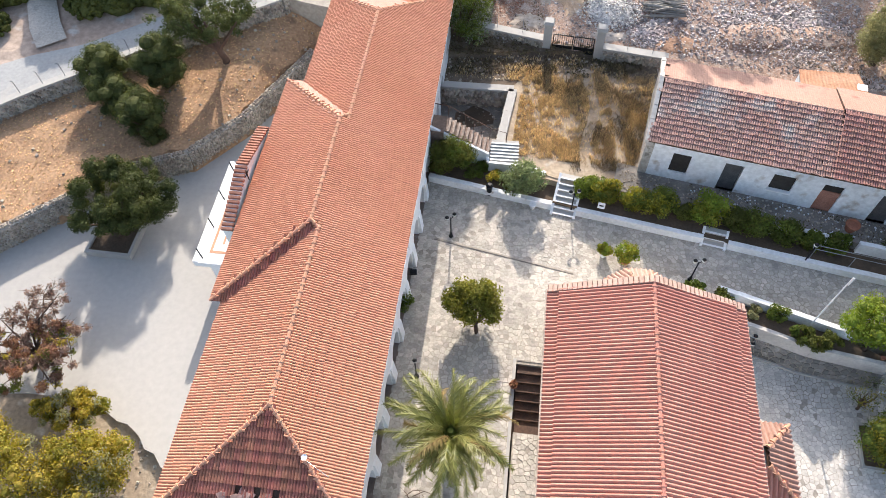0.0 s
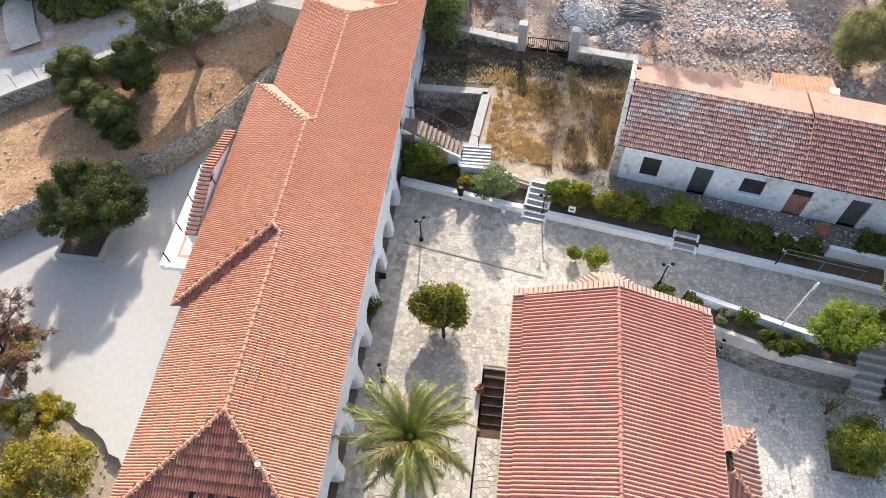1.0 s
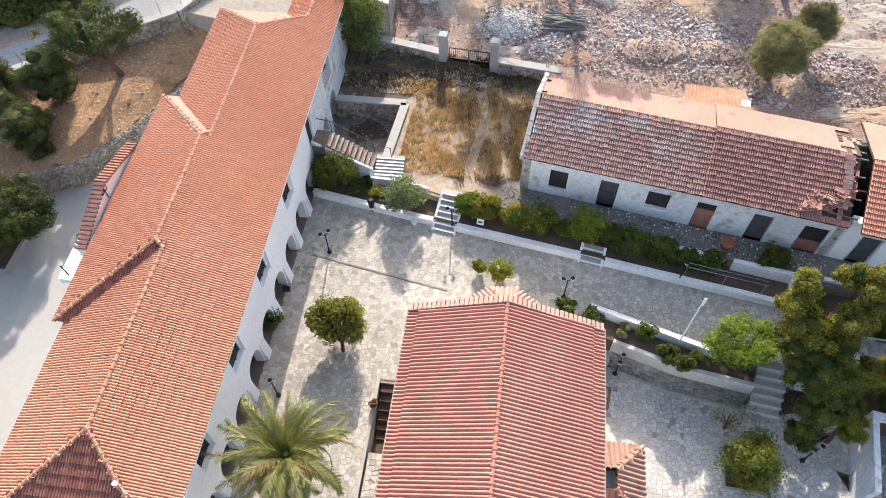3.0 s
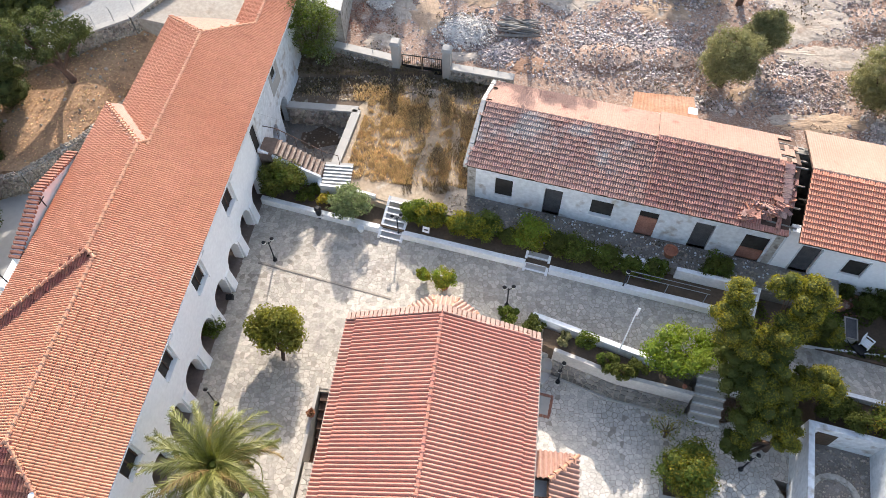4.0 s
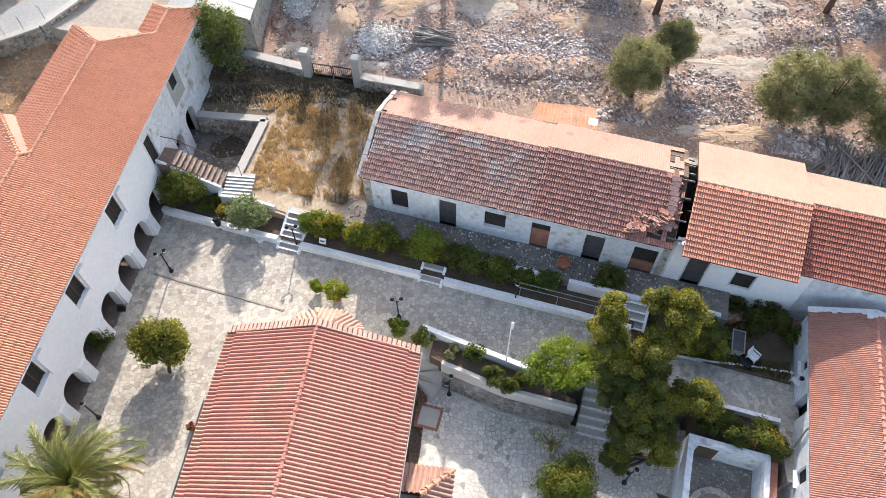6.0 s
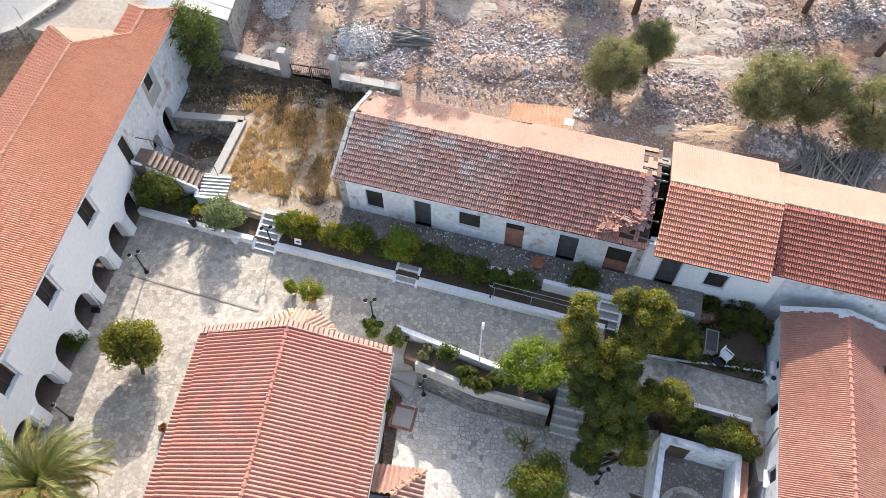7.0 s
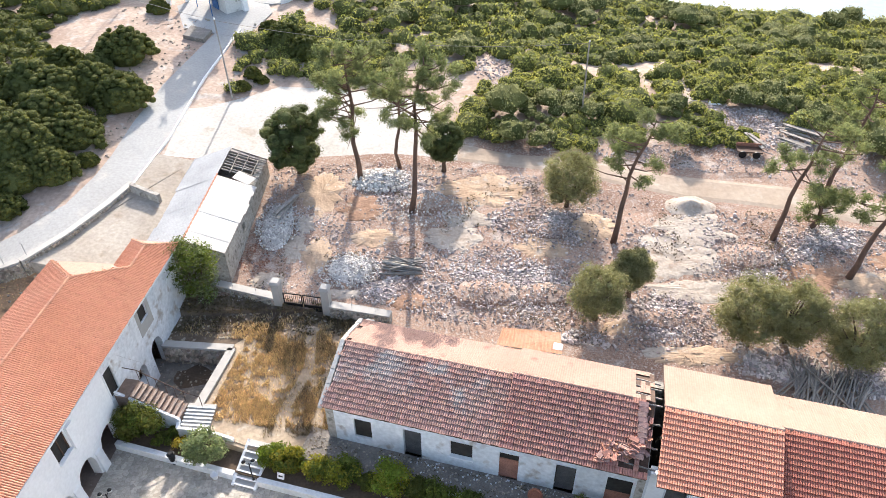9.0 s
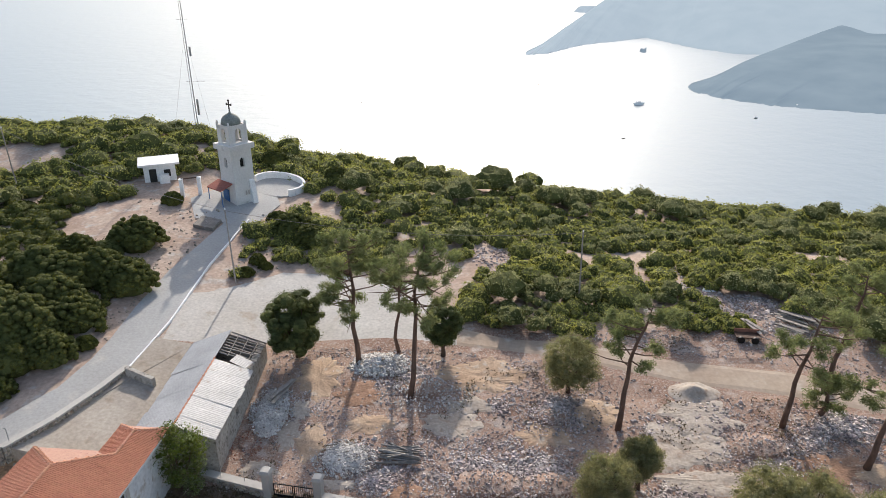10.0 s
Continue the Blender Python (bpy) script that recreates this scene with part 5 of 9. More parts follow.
    part("drain_pipe", MB().tube([eu(0.04, -5.3, 1.62), eu(0.02, -5.35, 1.3), eu(0.04, -5.6, 0.4), eu(0.04, -5.6, -1.0)], [0.04] * 4, 7), M_STEEL, h, "grey rain pipe")
    part("wall_lamp", MB().lathe([(0.03, 0.0), (0.09, 0.05), (0.1, 0.14), (0.03, 0.18)], tuple(eu(0.0, -2.95, 0.95)), 10), M_BLACK, h, "small dark wall lamp")


east_wing()


# ---- plants ----
def broadleaf(name, at, label, crown, leaf, mats, seed, trunk=0.12, clumps=26, per=110, fork=0.35, size=(0.26, 0.42), bark=None, category="tree", group="", lumps=(), core=0.34):
    """A tree or shrub: tapered trunk, limbs that fork towards the clumps, and a crown of many small leaves. crown: (dx, dy, z, rx, ry, rz)."""
    rs, rng = np.random.RandomState(seed), random.Random(seed)
    t = thing(name, at, label, category, group)
    cx, cy, cz, rx, ry, rz = (a * b for a, b in zip(crown, (1, 1, 1, 1.22, 1.22, 1.15)))
    cl = list(lumps)
    for i in range(0 if lumps else clumps):
        d = rs.normal(size=3)
        d /= np.linalg.norm(d)
        k = rng.uniform(0.35, 0.95) ** 0.6
        r = min(rx, ry, rz) * rng.uniform(*size) * 1.6
        cl.append((cx + d[0] * k * (rx - r * 0.5), cy + d[1] * k * (ry - r * 0.5), max(r * 0.5, cz + d[2] * k * (rz - r * 0.4)), r))
    if trunk:
        top = Vector((cx, cy, cz - rz * 0.35))
        f = top * fork
        mb = MB().tube([(0, 0, -0.15), (0.02, 0.01, f.z * 0.4), tuple(f), tuple(top)], [trunk * 1.35, trunk, trunk * 0.85, trunk * 0.35], 8)
        part("trunk", mb, bark or M_BARK, t, smooth=True)
        for i in range(0, len(cl), max(1, len(cl) // 9)):
            c = Vector(cl[i][:3])
            mid = f.lerp(c, 0.5) + Vector((rng.uniform(-0.1, 0.1), rng.uniform(-0.1, 0.1), 0.08))
            part("limb", MB().tube([tuple(f), tuple(mid), tuple(c)], [trunk * 0.55, trunk * 0.32, trunk * 0.1], 6), bark or M_BARK, t)
    for k, m in enumerate(mats):
        sel = cl[k::len(mats)]
        if sel:
            solid = per >= 60
            pts, out = clump_points(sel, int(per * 1.35) if solid else per, rs, 0.8 if solid else 0.72)
            pts[:, 2] = np.maximum(pts[:, 2], 0.03)
            q = leaf_quads(pts, leaf * 0.8, rs, face=out, loose=1.1)
            quads_mesh("crown", q, m, t)
    if per >= 60:
        quads_mesh("inner_foliage", core_quads(cl, core, rs), mats[0], t)
    return t


def pine(at, h, lean, label, seed, tufts=16, low=0.35, spread=2.3, dead=False):
    """A tall pine: bare curved trunk, thin branches, loose tufts of needles."""
    rs, rng = np.random.RandomState(seed), random.Random(seed)
    t = thing("pine_tree", at, label, "tree", "pines on the rubble field")
    pts = [Vector((lean[0] * k ** 1.4 + 0.17 * math.sin(6.5 * k + seed) * (k > 0) + 0.07 * math.sin(15 * k + 2 * seed), lean[1] * k + 0.12 * math.sin(7 * k + 1.7 * seed), h * k - 0.2 * (k == 0))) for k in (i / 7 for i in range(8))]
    r = 0.165 if not dead else 0.12
    part("trunk", MB().tube(pts, [r * 1.3, r, r * 0.9, r * 0.8, r * 0.68, r * 0.55, r * 0.38, r * 0.15], 8), M_PINEBARK, t, smooth=True)
    cl = []
    for i in range(tufts):
        k = low + (1 - low) * (i + 0.5) / tufts
        j = min(6, int(k * 7))
        p = pts[j].lerp(pts[j + 1], k * 7 - j)
        q = rng.uniform(0, 6.28)
        ln = spread * (0.45 + 0.75 * math.sin(math.pi * min(1, 0.35 + (k - low) / (1 - low) * 0.62))) * rng.uniform(0.3, 1.0)
        e = p + Vector((math.cos(q) * ln, math.sin(q) * ln, rng.uniform(-0.1, 0.75) * ln * 0.7))
        mid = p.lerp(e, 0.55) + Vector((0, 0, -0.12))
        part("branch", MB().tube([tuple(p), tuple(mid), tuple(e)], [0.05, 0.035, 0.012], 5), M_PINEBARK, t)
        if not dead or i % 4 == 3:
            if i % 5 == 1:
                continue
            for f, rr in ((1.0, 0.58), (0.9, 0.5), (0.76, 0.5), (0.6, 0.36)):
                c = p.lerp(e, f)
                cl.append((c.x + rng.uniform(-0.35, 0.35), c.y + rng.uniform(-0.35, 0.35), c.z + rng.uniform(-0.05, 0.5), rr * rng.uniform(0.7, 1.35)))
    if cl:
        p, out = clump_points(cl, 190, rs, 0.6)
        quads_mesh("crown", leaf_quads(p, 0.22, rs, slim=0.17, face=out, loose=1.5), M_LEAF_PINE, t)
    return t


def palm(at, h, length, label, seed):
    rng = random.Random(seed)
    t = thing("palm_tree", at, label, "palm")
    mb = MB()
    n = 14
    for i in range(n):
        z0, z1 = h * i / n, h * (i + 1) / n
        mb.tube([(0, 0, z0), (0, 0, z1 + 0.02)], [0.34, 0.27], 10)
    part("trunk", mb, M_BARK, t, "ringed brown palm trunk")
    part("trunk_band", MB().lathe([(0.36, h * 0.55), (0.36, h * 0.55 + 0.09)], (0, 0, 0), 14), M_WASH, t, "white band round the trunk")
    part("heart", MB().lathe([(0.25, h - 0.25), (0.36, h - 0.05), (0.28, h + 0.12), (0.1, h + 0.3)], (0, 0, 0), 12), M_LEAF_SHRUB, t, "green bud of young leaves")
    count = 92
    for k in range(count):
        q = k * 2.39996 + rng.uniform(-0.22, 0.22)
        age = (k + 0.5) / count
        rise = math.radians(84 - 118 * age + rng.uniform(-7, 7))
        ln = length * rng.uniform(0.72, 1.12) * (0.75 + 0.3 * math.sin(math.pi * min(1, age + 0.25)))
        d = Vector((math.cos(q), math.sin(q), 0))
        sway = rng.uniform(-0.022, 0.022)
        pts, p, a = [], Vector((0, 0, h)) + d * 0.16, rise
        seg = ln / 10
        for i in range(11):
            pts.append(p.copy())
            p = p + (d * math.cos(a) + Vector((0, 0, math.sin(a)))) * seg + d.cross(Vector((0, 0, 1))) * sway * i
            a -= math.radians(5.0 + 4.0 * age + 1.25 * i)
        dry = age > 0.9 or k % 11 == 7
        mb = MB().tube(pts, [0.03 - 0.0024 * i for i in range(11)], 4)
        fr = mb.link("frond", M_LEAF_PALM_DRY if dry else M_LEAF_PALM, t)
        side = d.cross(Vector((0, 0, 1))).normalized()
        quads = []
        for i in range(72):
            s = 0.8 + 9.2 * i / 72
            j = min(9, int(s))
            c = pts[j].lerp(pts[j + 1], s - j)
            fw = (pts[j + 1] - pts[j]).normalized()
            ll = 0.4 * math.sin(math.pi * (0.14 + 0.8 * i / 72)) ** 0.6 * rng.uniform(0.6, 1.15)
            for sg in (-1, 1):
                tip = c + (side * sg * 0.55 + fw * 0.85 + Vector((0, 0, 0.15 - 0.9 * rng.random()))).normalized() * ll
                w = fw * 0.019
                quads.append(np.array([c - w, c + w, tip + w * 0.3, tip - w * 0.3]))
        quads_mesh("blade", np.array(quads), M_LEAF_PALM_DRY if dry else M_LEAF_PALM, fr)
    return t


M_LEAF_LIME = leaf_mat("leaf_lime", (0.22, 0.235, 0.035), (0.30, 0.28, 0.05), 0.4)
M_LEAF_WILLOW = leaf_mat("leaf_willow", (0.17, 0.21, 0.10), (0.25, 0.28, 0.14), 0.4)
M_LEAF_SHRUB_Y = leaf_mat("leaf_tips", (0.11, 0.12, 0.03), (0.16, 0.155, 0.035), 0.35)
broadleaf("orange_tree", (0.95, 13.9, 0), "round dark green citrus tree on the paved court", (0.0, 0.75, 1.45, 1.15, 1.1, 0.95), 0.17, [M_LEAF_ORANGE], 11, 0.09, 46, 120, size=(0.2, 0.34))
palm((-0.15, 8.35, 0), 3.2, 2.75, "date palm with arching yellow-green fronds", 5)
broadleaf("bright_tree", (17.45, 12.95, 0.3), "bright green mulberry over the retaining wall", (0.35, 0.7, 0.95, 1.6, 1.15, 0.85), 0.14, [M_LEAF_BRIGHT], 12, 0.1, 48, 120)
def sprout(core, n, rng):
    """A large lump of foliage as smaller ones on its upper sides."""
    x, y, z, r = core
    out = [(x, y, z, r * 0.72)]
    for _ in range(n):
        d = Vector((rng.gauss(0, 1), rng.gauss(0, 1), rng.gauss(0.35, 0.9))).normalized()
        out.append((x + d.x * r * 0.62, y + d.y * r * 0.62, z + d.z * r * 0.62, r * rng.uniform(0.32, 0.48)))
    return out


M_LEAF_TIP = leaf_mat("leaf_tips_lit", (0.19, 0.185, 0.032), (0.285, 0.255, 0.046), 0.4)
EVERGREENS = (((20.6, 13.3, 0.0), ((19.5, 14.6, 4.3, 0.75), (19.2, 13.8, 3.4, 1.05), (19.9, 12.9, 2.8, 1.0), (19.8, 12.1, 1.8, 1.15), (19.7, 13.6, 1.6, 0.9))),
              ((21.5, 13.6, 0.0), ((21.2, 14.8, 4.4, 0.8), (22.1, 14.3, 4.3, 1.05), (21.0, 13.2, 3.3, 1.05), (21.3, 13.4, 2.0, 1.0), (22.3, 14.0, 3.0, 0.8))),
              ((22.4, 12.0, 0.0), ((22.9, 11.9, 1.5, 1.05), (22.0, 12.0, 1.6, 0.95), (23.3, 12.3, 0.9, 0.75))),
              ((20.7, 11.6, -0.6), ((20.7, 11.9, 1.8, 1.2), (20.3, 10.9, 0.9, 1.1), (21.4, 11.0, 1.0, 0.85))),
              ((21.4, 10.3, -1.2), ((21.4, 10.2, 0.8, 0.8), (19.7, 10.15, -0.1, 0.75))),
              ((24.2, 14.5, 0.0), ((24.2, 14.5, 1.0, 0.85), (23.6, 14.7, 0.8, 0.7))))
for i, (base, big) in enumerate(EVERGREENS):
    rng_e = random.Random(500 + i)
    lumps = [(c[0] - base[0], c[1] - base[1], c[2] - base[2], c[3]) for c in (s for core in big for s in sprout((core[0], core[1], core[2], core[3] * 1.04), 15, rng_e))]
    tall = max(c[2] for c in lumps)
    # upper lumps take brighter leaves, painting the sun on the tops
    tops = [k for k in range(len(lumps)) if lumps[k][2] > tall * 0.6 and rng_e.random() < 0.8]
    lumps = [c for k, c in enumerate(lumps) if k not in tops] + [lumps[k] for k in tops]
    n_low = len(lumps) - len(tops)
    t = broadleaf("dark_tree", base, "tall dark evergreen with sunlit tops painted yellow-green" if i < 5 else "rounded dark green shrub beside the evergreens", (0.1, 0.2, tall * 0.7, 1, 1, 1), 0.1, [M_LEAF_DARK], 40 + i, 0.1, 0, 210, group="dark evergreens by the east court", lumps=lumps[:n_low], core=0.6)
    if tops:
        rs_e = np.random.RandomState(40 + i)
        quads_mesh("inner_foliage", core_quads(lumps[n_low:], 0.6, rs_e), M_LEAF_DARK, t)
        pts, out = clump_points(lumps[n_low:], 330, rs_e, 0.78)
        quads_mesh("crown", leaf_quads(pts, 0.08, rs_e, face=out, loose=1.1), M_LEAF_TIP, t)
broadleaf("round_bush", (17.9, 9.25, -1.6), "clipped round green bush in a square bed", (0, 0, 1.0, 1.28, 1.15, 0.95), 0.12, [M_LEAF_SHRUB, M_LEAF_TIP], 13, 0.08, 44, 150, category="bush")
broadleaf("bare_sapling", (17.4, 11.0, -1.75), "half-bare sapling with a few yellow leaves", (0.0, 0.25, 1.2, 0.95, 0.8, 0.7), 0.1, [M_LEAF_YELLOW, M_LEAF_SHRUB], 14, 0.06, 24, 26, category="sapling")
broadleaf("arcade_bush", (-2.3, 15.25, 0), "dark green bush at the foot of the arcade", (0, 0.1, 0.5, 0.45, 0.4, 0.5), 0.12, [M_LEAF_SHRUB], 15, 0.03, 12, 80, category="bush")
HEDGE = [(6.55, 21.35, 0.62), (7.3, 21.0, 0.75), (8.7, 20.6, 0.66), (9.8, 20.3, 0.8), (11.0, 19.9, 0.45), (12.1, 19.75, 0.92), (13.3, 19.25, 0.62), (14.2, 18.95, 0.82), (15.4, 18.5, 0.68), (16.5, 18.15, 0.52), (17.6, 17.9, 0.55), (20.3, 17.9, 0.7)]
for i, (x, y, r) in enumerate(HEDGE):
    broadleaf("shrub", (x, y, 0.3), "leafy green shrub in the planting bed", (0, 0, r * 0.95, r * 0.95, r * 0.8, r * 0.95), 0.13, {0: [M_LEAF_BRIGHT, M_LEAF_SHRUB], 1: [M_LEAF_SHRUB, M_LEAF_TIP], 2: [M_LEAF_TIP, M_LEAF_SHRUB], 3: [M_LEAF_SHRUB, M_LEAF_LIME], 5: [M_LEAF_BRIGHT, M_LEAF_BRIGHT, M_LEAF_LIME], 6: [M_LEAF_DARK], 7: [M_LEAF_DARK, M_LEAF_SHRUB]}.get(i, [M_LEAF_SHRUB, M_LEAF_DARK]), 60 + i, 0.04, 28, 120, category="shrub", group="shrubs along the planting bed")
broadleaf("oleander", (0.3, 23.4, 0.35), "tall green oleander beside the arcade steps", (-0.3, -0.35, 1.0, 1.0, 0.7, 1.0), 0.13, [M_LEAF_SHRUB, M_LEAF_DARK, M_LEAF_SHRUB_Y], 80, 0.05, 44, 150, category="shrub")
broadleaf("willowy_shrub", (3.55, 21.6, 0.3), "feathery grey-green shrub beside the white steps", (-0.05, 0.0, 1.1, 1.0, 0.7, 1.15), 0.15, [M_LEAF_WILLOW], 81, 0.05, 24, 110, category="shrub")
for i, (x, y, r) in enumerate(((-0.6, 22.9, 0.5), (1.1, 22.55, 0.45), (1.5, 23.0, 0.4), (2.9, 21.9, 0.4))):
    broadleaf("bed_plant", (x, y, 0.3), "dark leafy plant in the bed by the arcade", (0, 0, r * 0.7, r, r * 0.8, r * 0.75), 0.11, [M_LEAF_DARK, M_LEAF_SHRUB], 84 + i, 0.02, 14, 100, category="plant", group="low plants by the arcade")
broadleaf("low_shrub", (2.1, 22.2, 0.3), "low yellow-green shrub in the planting bed", (0, 0, 0.35, 0.45, 0.35, 0.35), 0.12, [M_LEAF_YELLOW, M_LEAF_SHRUB], 82, 0.02, 9, 70, category="shrub")
for i, (x, y, r, ms) in enumerate(((10.75, 15.85, 0.5, [M_LEAF_SHRUB]), (11.9, 15.35, 0.5, [M_LEAF_DARK]), (14.2, 14.6, 0.5, [M_LEAF_SHRUB]), (14.95, 13.5, 0.5, [M_LEAF_DARK, M_LEAF_SHRUB]), (15.4, 13.1, 0.5, [M_LEAF_DARK, M_LEAF_SHRUB_Y]), (13.2, 14.7, 0.35, [M_LEAF_OLIVE]), (16.1, 13.3, 0.45, [M_LEAF_DARK]))):
    broadleaf("bed_shrub", (x, y, 0.05), "dark green shrub in the bed below the street", (0, 0, r * 0.65, r, r * 0.85, r * 0.65), 0.12, ms, 90 + i, 0.03, 16, 90, category="shrub", group="shrubs below the street")
for i, (x, y, z, r, ms) in enumerate(((25.7, 10.85, -0.1, 0.72, [M_LEAF_SHRUB, M_LEAF_YELLOW]), (24.4, 11.5, -0.15, 0.5, [M_LEAF_DARK]), (26.6, 16.0, 0.1, 0.6, [M_LEAF_DARK]), (27.6, 15.9, 0.1, 0.6, [M_LEAF_DARK]), (24.4, 15.3, 0.1, 0.8, [M_LEAF_SHRUB]), (11.05, 9.9, -1.75, 0.3, [M_LEAF_YELLOW]), (11.25, 13.0, -1.75, 0.38, [M_LEAF_SHRUB]), (24.7, 11.0, -0.15, 0.6, [M_LEAF_DARK]), (26.1, 10.4, -0.15, 0.5, [M_LEAF_DARK]), (23.7, 11.4, -0.15, 0.5, [M_LEAF_DARK]), (27.2, 16.7, 0.1, 0.55, [M_LEAF_DARK]), (26.0, 16.9, 0.1, 0.45, [M_LEAF_DARK]), (28.3, 15.3, 0.1, 0.5, [M_LEAF_SHRUB]))):
    broadleaf("garden_shrub", (x, y, z), "green shrub by the white-walled court", (0, 0, r * 0.85, r, r * 0.9, r * 0.85), 0.12, ms, 100 + i, 0.03, 16, 90, category="shrub")
for i, (x, y, r) in enumerate(((7.0, 17.9, 0.34), (7.95, 17.6, 0.6))):
    broadleaf("potted_plant", (x, y, 0.3), "yellow-green potted plant behind the apse", (0, 0, r * 0.7, r, r * 0.8, r * 0.8), 0.11, [M_LEAF_BRIGHT, M_LEAF_LIME], 110 + i, 0.02, 16, 110, category="plant")
# west of the long wing
broadleaf("carob_tree", (-16.4, 19.5, -0.45), "broad dark carob tree in a stone planter", (0.4, 0.95, 2.1, 2.45, 2.0, 1.4), 0.13, [M_LEAF_CAROB], 120, 0.2, 120, 190, size=(0.13, 0.25), core=0.5)
for i, (x, y, z, r) in enumerate(((-18.5, 28.1, 2.5, 1.65), (-15.5, 28.6, 2.6, 1.75), (-17.7, 26.7, 2.0, 1.5), (-15.9, 25.3, 2.0, 1.6))):
    gz = ground_z(x, y)
    rng_c = random.Random(700 + i)
    r *= 0.95
    lumps = sprout((0, 0.3, z - gz, r), 22, rng_c) + sprout((0.1, 0.1, z - gz - r * 0.7, r * 0.85), 12, rng_c)
    broadleaf("carob_tree", (x, y, gz), "dark dense evergreen on the dry bank", (0, 0.3, z - gz, r, r, r), 0.1, [M_LEAF_CAROB, M_LEAF_CAROB, M_LEAF_HOLM], 121 + i, 0.15, 0, 260, group="evergreens on the bank", lumps=lumps, core=0.55)
broadleaf("spreading_pine", (-12.5, 30.2, 0.95), "spreading pine with a leaning trunk on the dry bank", (-0.35, -0.15, 3.5, 2.5, 1.6, 1.1), 0.12, [M_LEAF_HOLM, M_LEAF_CAROB, M_LEAF_SHRUB_PINE], 127, 0.2, 110, 130, size=(0.14, 0.27), bark=M_PINEBARK)


def dying_tree():
    """Bare forked twigs over a few rusty clumps."""
    rng, rs = random.Random(130), np.random.RandomState(130)
    t = thing("dying_tree", (-18.1, 12.9, -0.6), "half-dead tree with bare twigs and rusty leaves", "tree")
    part("trunk", MB().tube([(0, 0, -0.2), (0.1, 0.05, 0.6), (0.2, 0.1, 1.1)], [0.2, 0.15, 0.12], 8), M_BARK, t)
    clumps = []
    for i in range(15):
        a, r = 0.42 * i + rng.uniform(-0.2, 0.2), rng.uniform(1.7, 2.9)
        e = Vector((0.2 + math.cos(a) * r, 0.1 + math.sin(a) * r, rng.uniform(1.3, 2.6)))
        m = Vector((0.2, 0.1, 1.1)).lerp(e, 0.5) + Vector((rng.uniform(-0.3, 0.3), rng.uniform(-0.3, 0.3), 0.3))
        mb = MB().tube([(0.2, 0.1, 1.05), m, e], [0.07, 0.04, 0.012], 5)
        for _ in range(12):
            k = rng.uniform(0.25, 1.0)
            b = Vector((0.2, 0.1, 1.1)).lerp(m, k * 2) if k < 0.5 else m.lerp(e, k * 2 - 1)
            d = Vector((rng.gauss(0, 0.4), rng.gauss(0, 0.4), rng.uniform(-0.05, 0.4)))
            mb.tube([b, b + d * 0.5 + Vector((0, 0, 0.05)), b + d], [0.02, 0.012, 0.005], 4)
            for _ in range(5):
                f = b + d * rng.uniform(0.4, 1.0)
                mb.tube([f, f + Vector((rng.gauss(0, 0.2), rng.gauss(0, 0.2), rng.uniform(0, 0.25)))], [0.008, 0.004], 3)
            clumps.append((b.x + d.x * 0.8, b.y + d.y * 0.8, b.z + d.z * 0.8 - 0.1, rng.uniform(0.22, 0.46)))
        part("limb", mb, M_BARK, t)
    rusty = [c for c in clumps if c[1] < 0.9]
    grey = [c for c in clumps if c[1] >= 0.9]
    for sel, m, per in ((rusty[0::3], M_LEAF_DRY, 330), (rusty[1::3], M_LEAF_TWIG, 330), (rusty[2::6], M_LEAF_YELLOW, 120), (rusty[5::6], M_LEAF_DARK, 160), (grey, M_LEAF_TWIG, 110)):
        pts, out = clump_points(sel, per, rs, 0.5)
        quads_mesh("crown", leaf_quads(pts, 0.1, rs, face=out), m, t)


M_LEAF_TWIG = leaf_mat("dead_leaves", (0.24, 0.15, 0.11), (0.31, 0.21, 0.165), 0.25)
dying_tree()
for i, (x, y, z, cr) in enumerate(((-16.9, 7.3, -1.1, (0, 0.2, 2.2, 2.3, 1.6, 1.0)), (-14.2, 7.9, -1.0, (0.1, 0.3, 1.7, 1.7, 1.25, 0.9)), (-15.8, 10.2, -0.8, (0, 0.2, 1.2, 1.4, 0.85, 0.6)), (-19.4, 8.6, -1.0, (0, 0, 2.0, 2.0, 1.7, 1.1)), (-15.2, 5.6, -1.3, (0, 0, 2.0, 2.4, 1.5, 1.1)))):
    broadleaf("yellowing_tree", (x, y, z), "tree with yellow-green autumn foliage", cr, 0.13, [M_LEAF_YELLOW, M_LEAF_OLIVE, M_LEAF_YELLOW, M_LEAF_YELLOW, M_LEAF_TIP], 131 + i, 0.12, 74, 105, size=(0.18, 0.34), group="yellowing trees by the yard")
broadleaf("fig_tree", (0.5, 31.8, 0.9), "green fig tree at the corner of the long wing", (0.35, -0.1, 2.5, 1.3, 1.2, 2.1), 0.14, [M_LEAF_SHRUB, M_LEAF_SHRUB_PINE, M_LEAF_WILLOW], 140, 0.1, 80, 80, size=(0.16, 0.3), core=0.2)
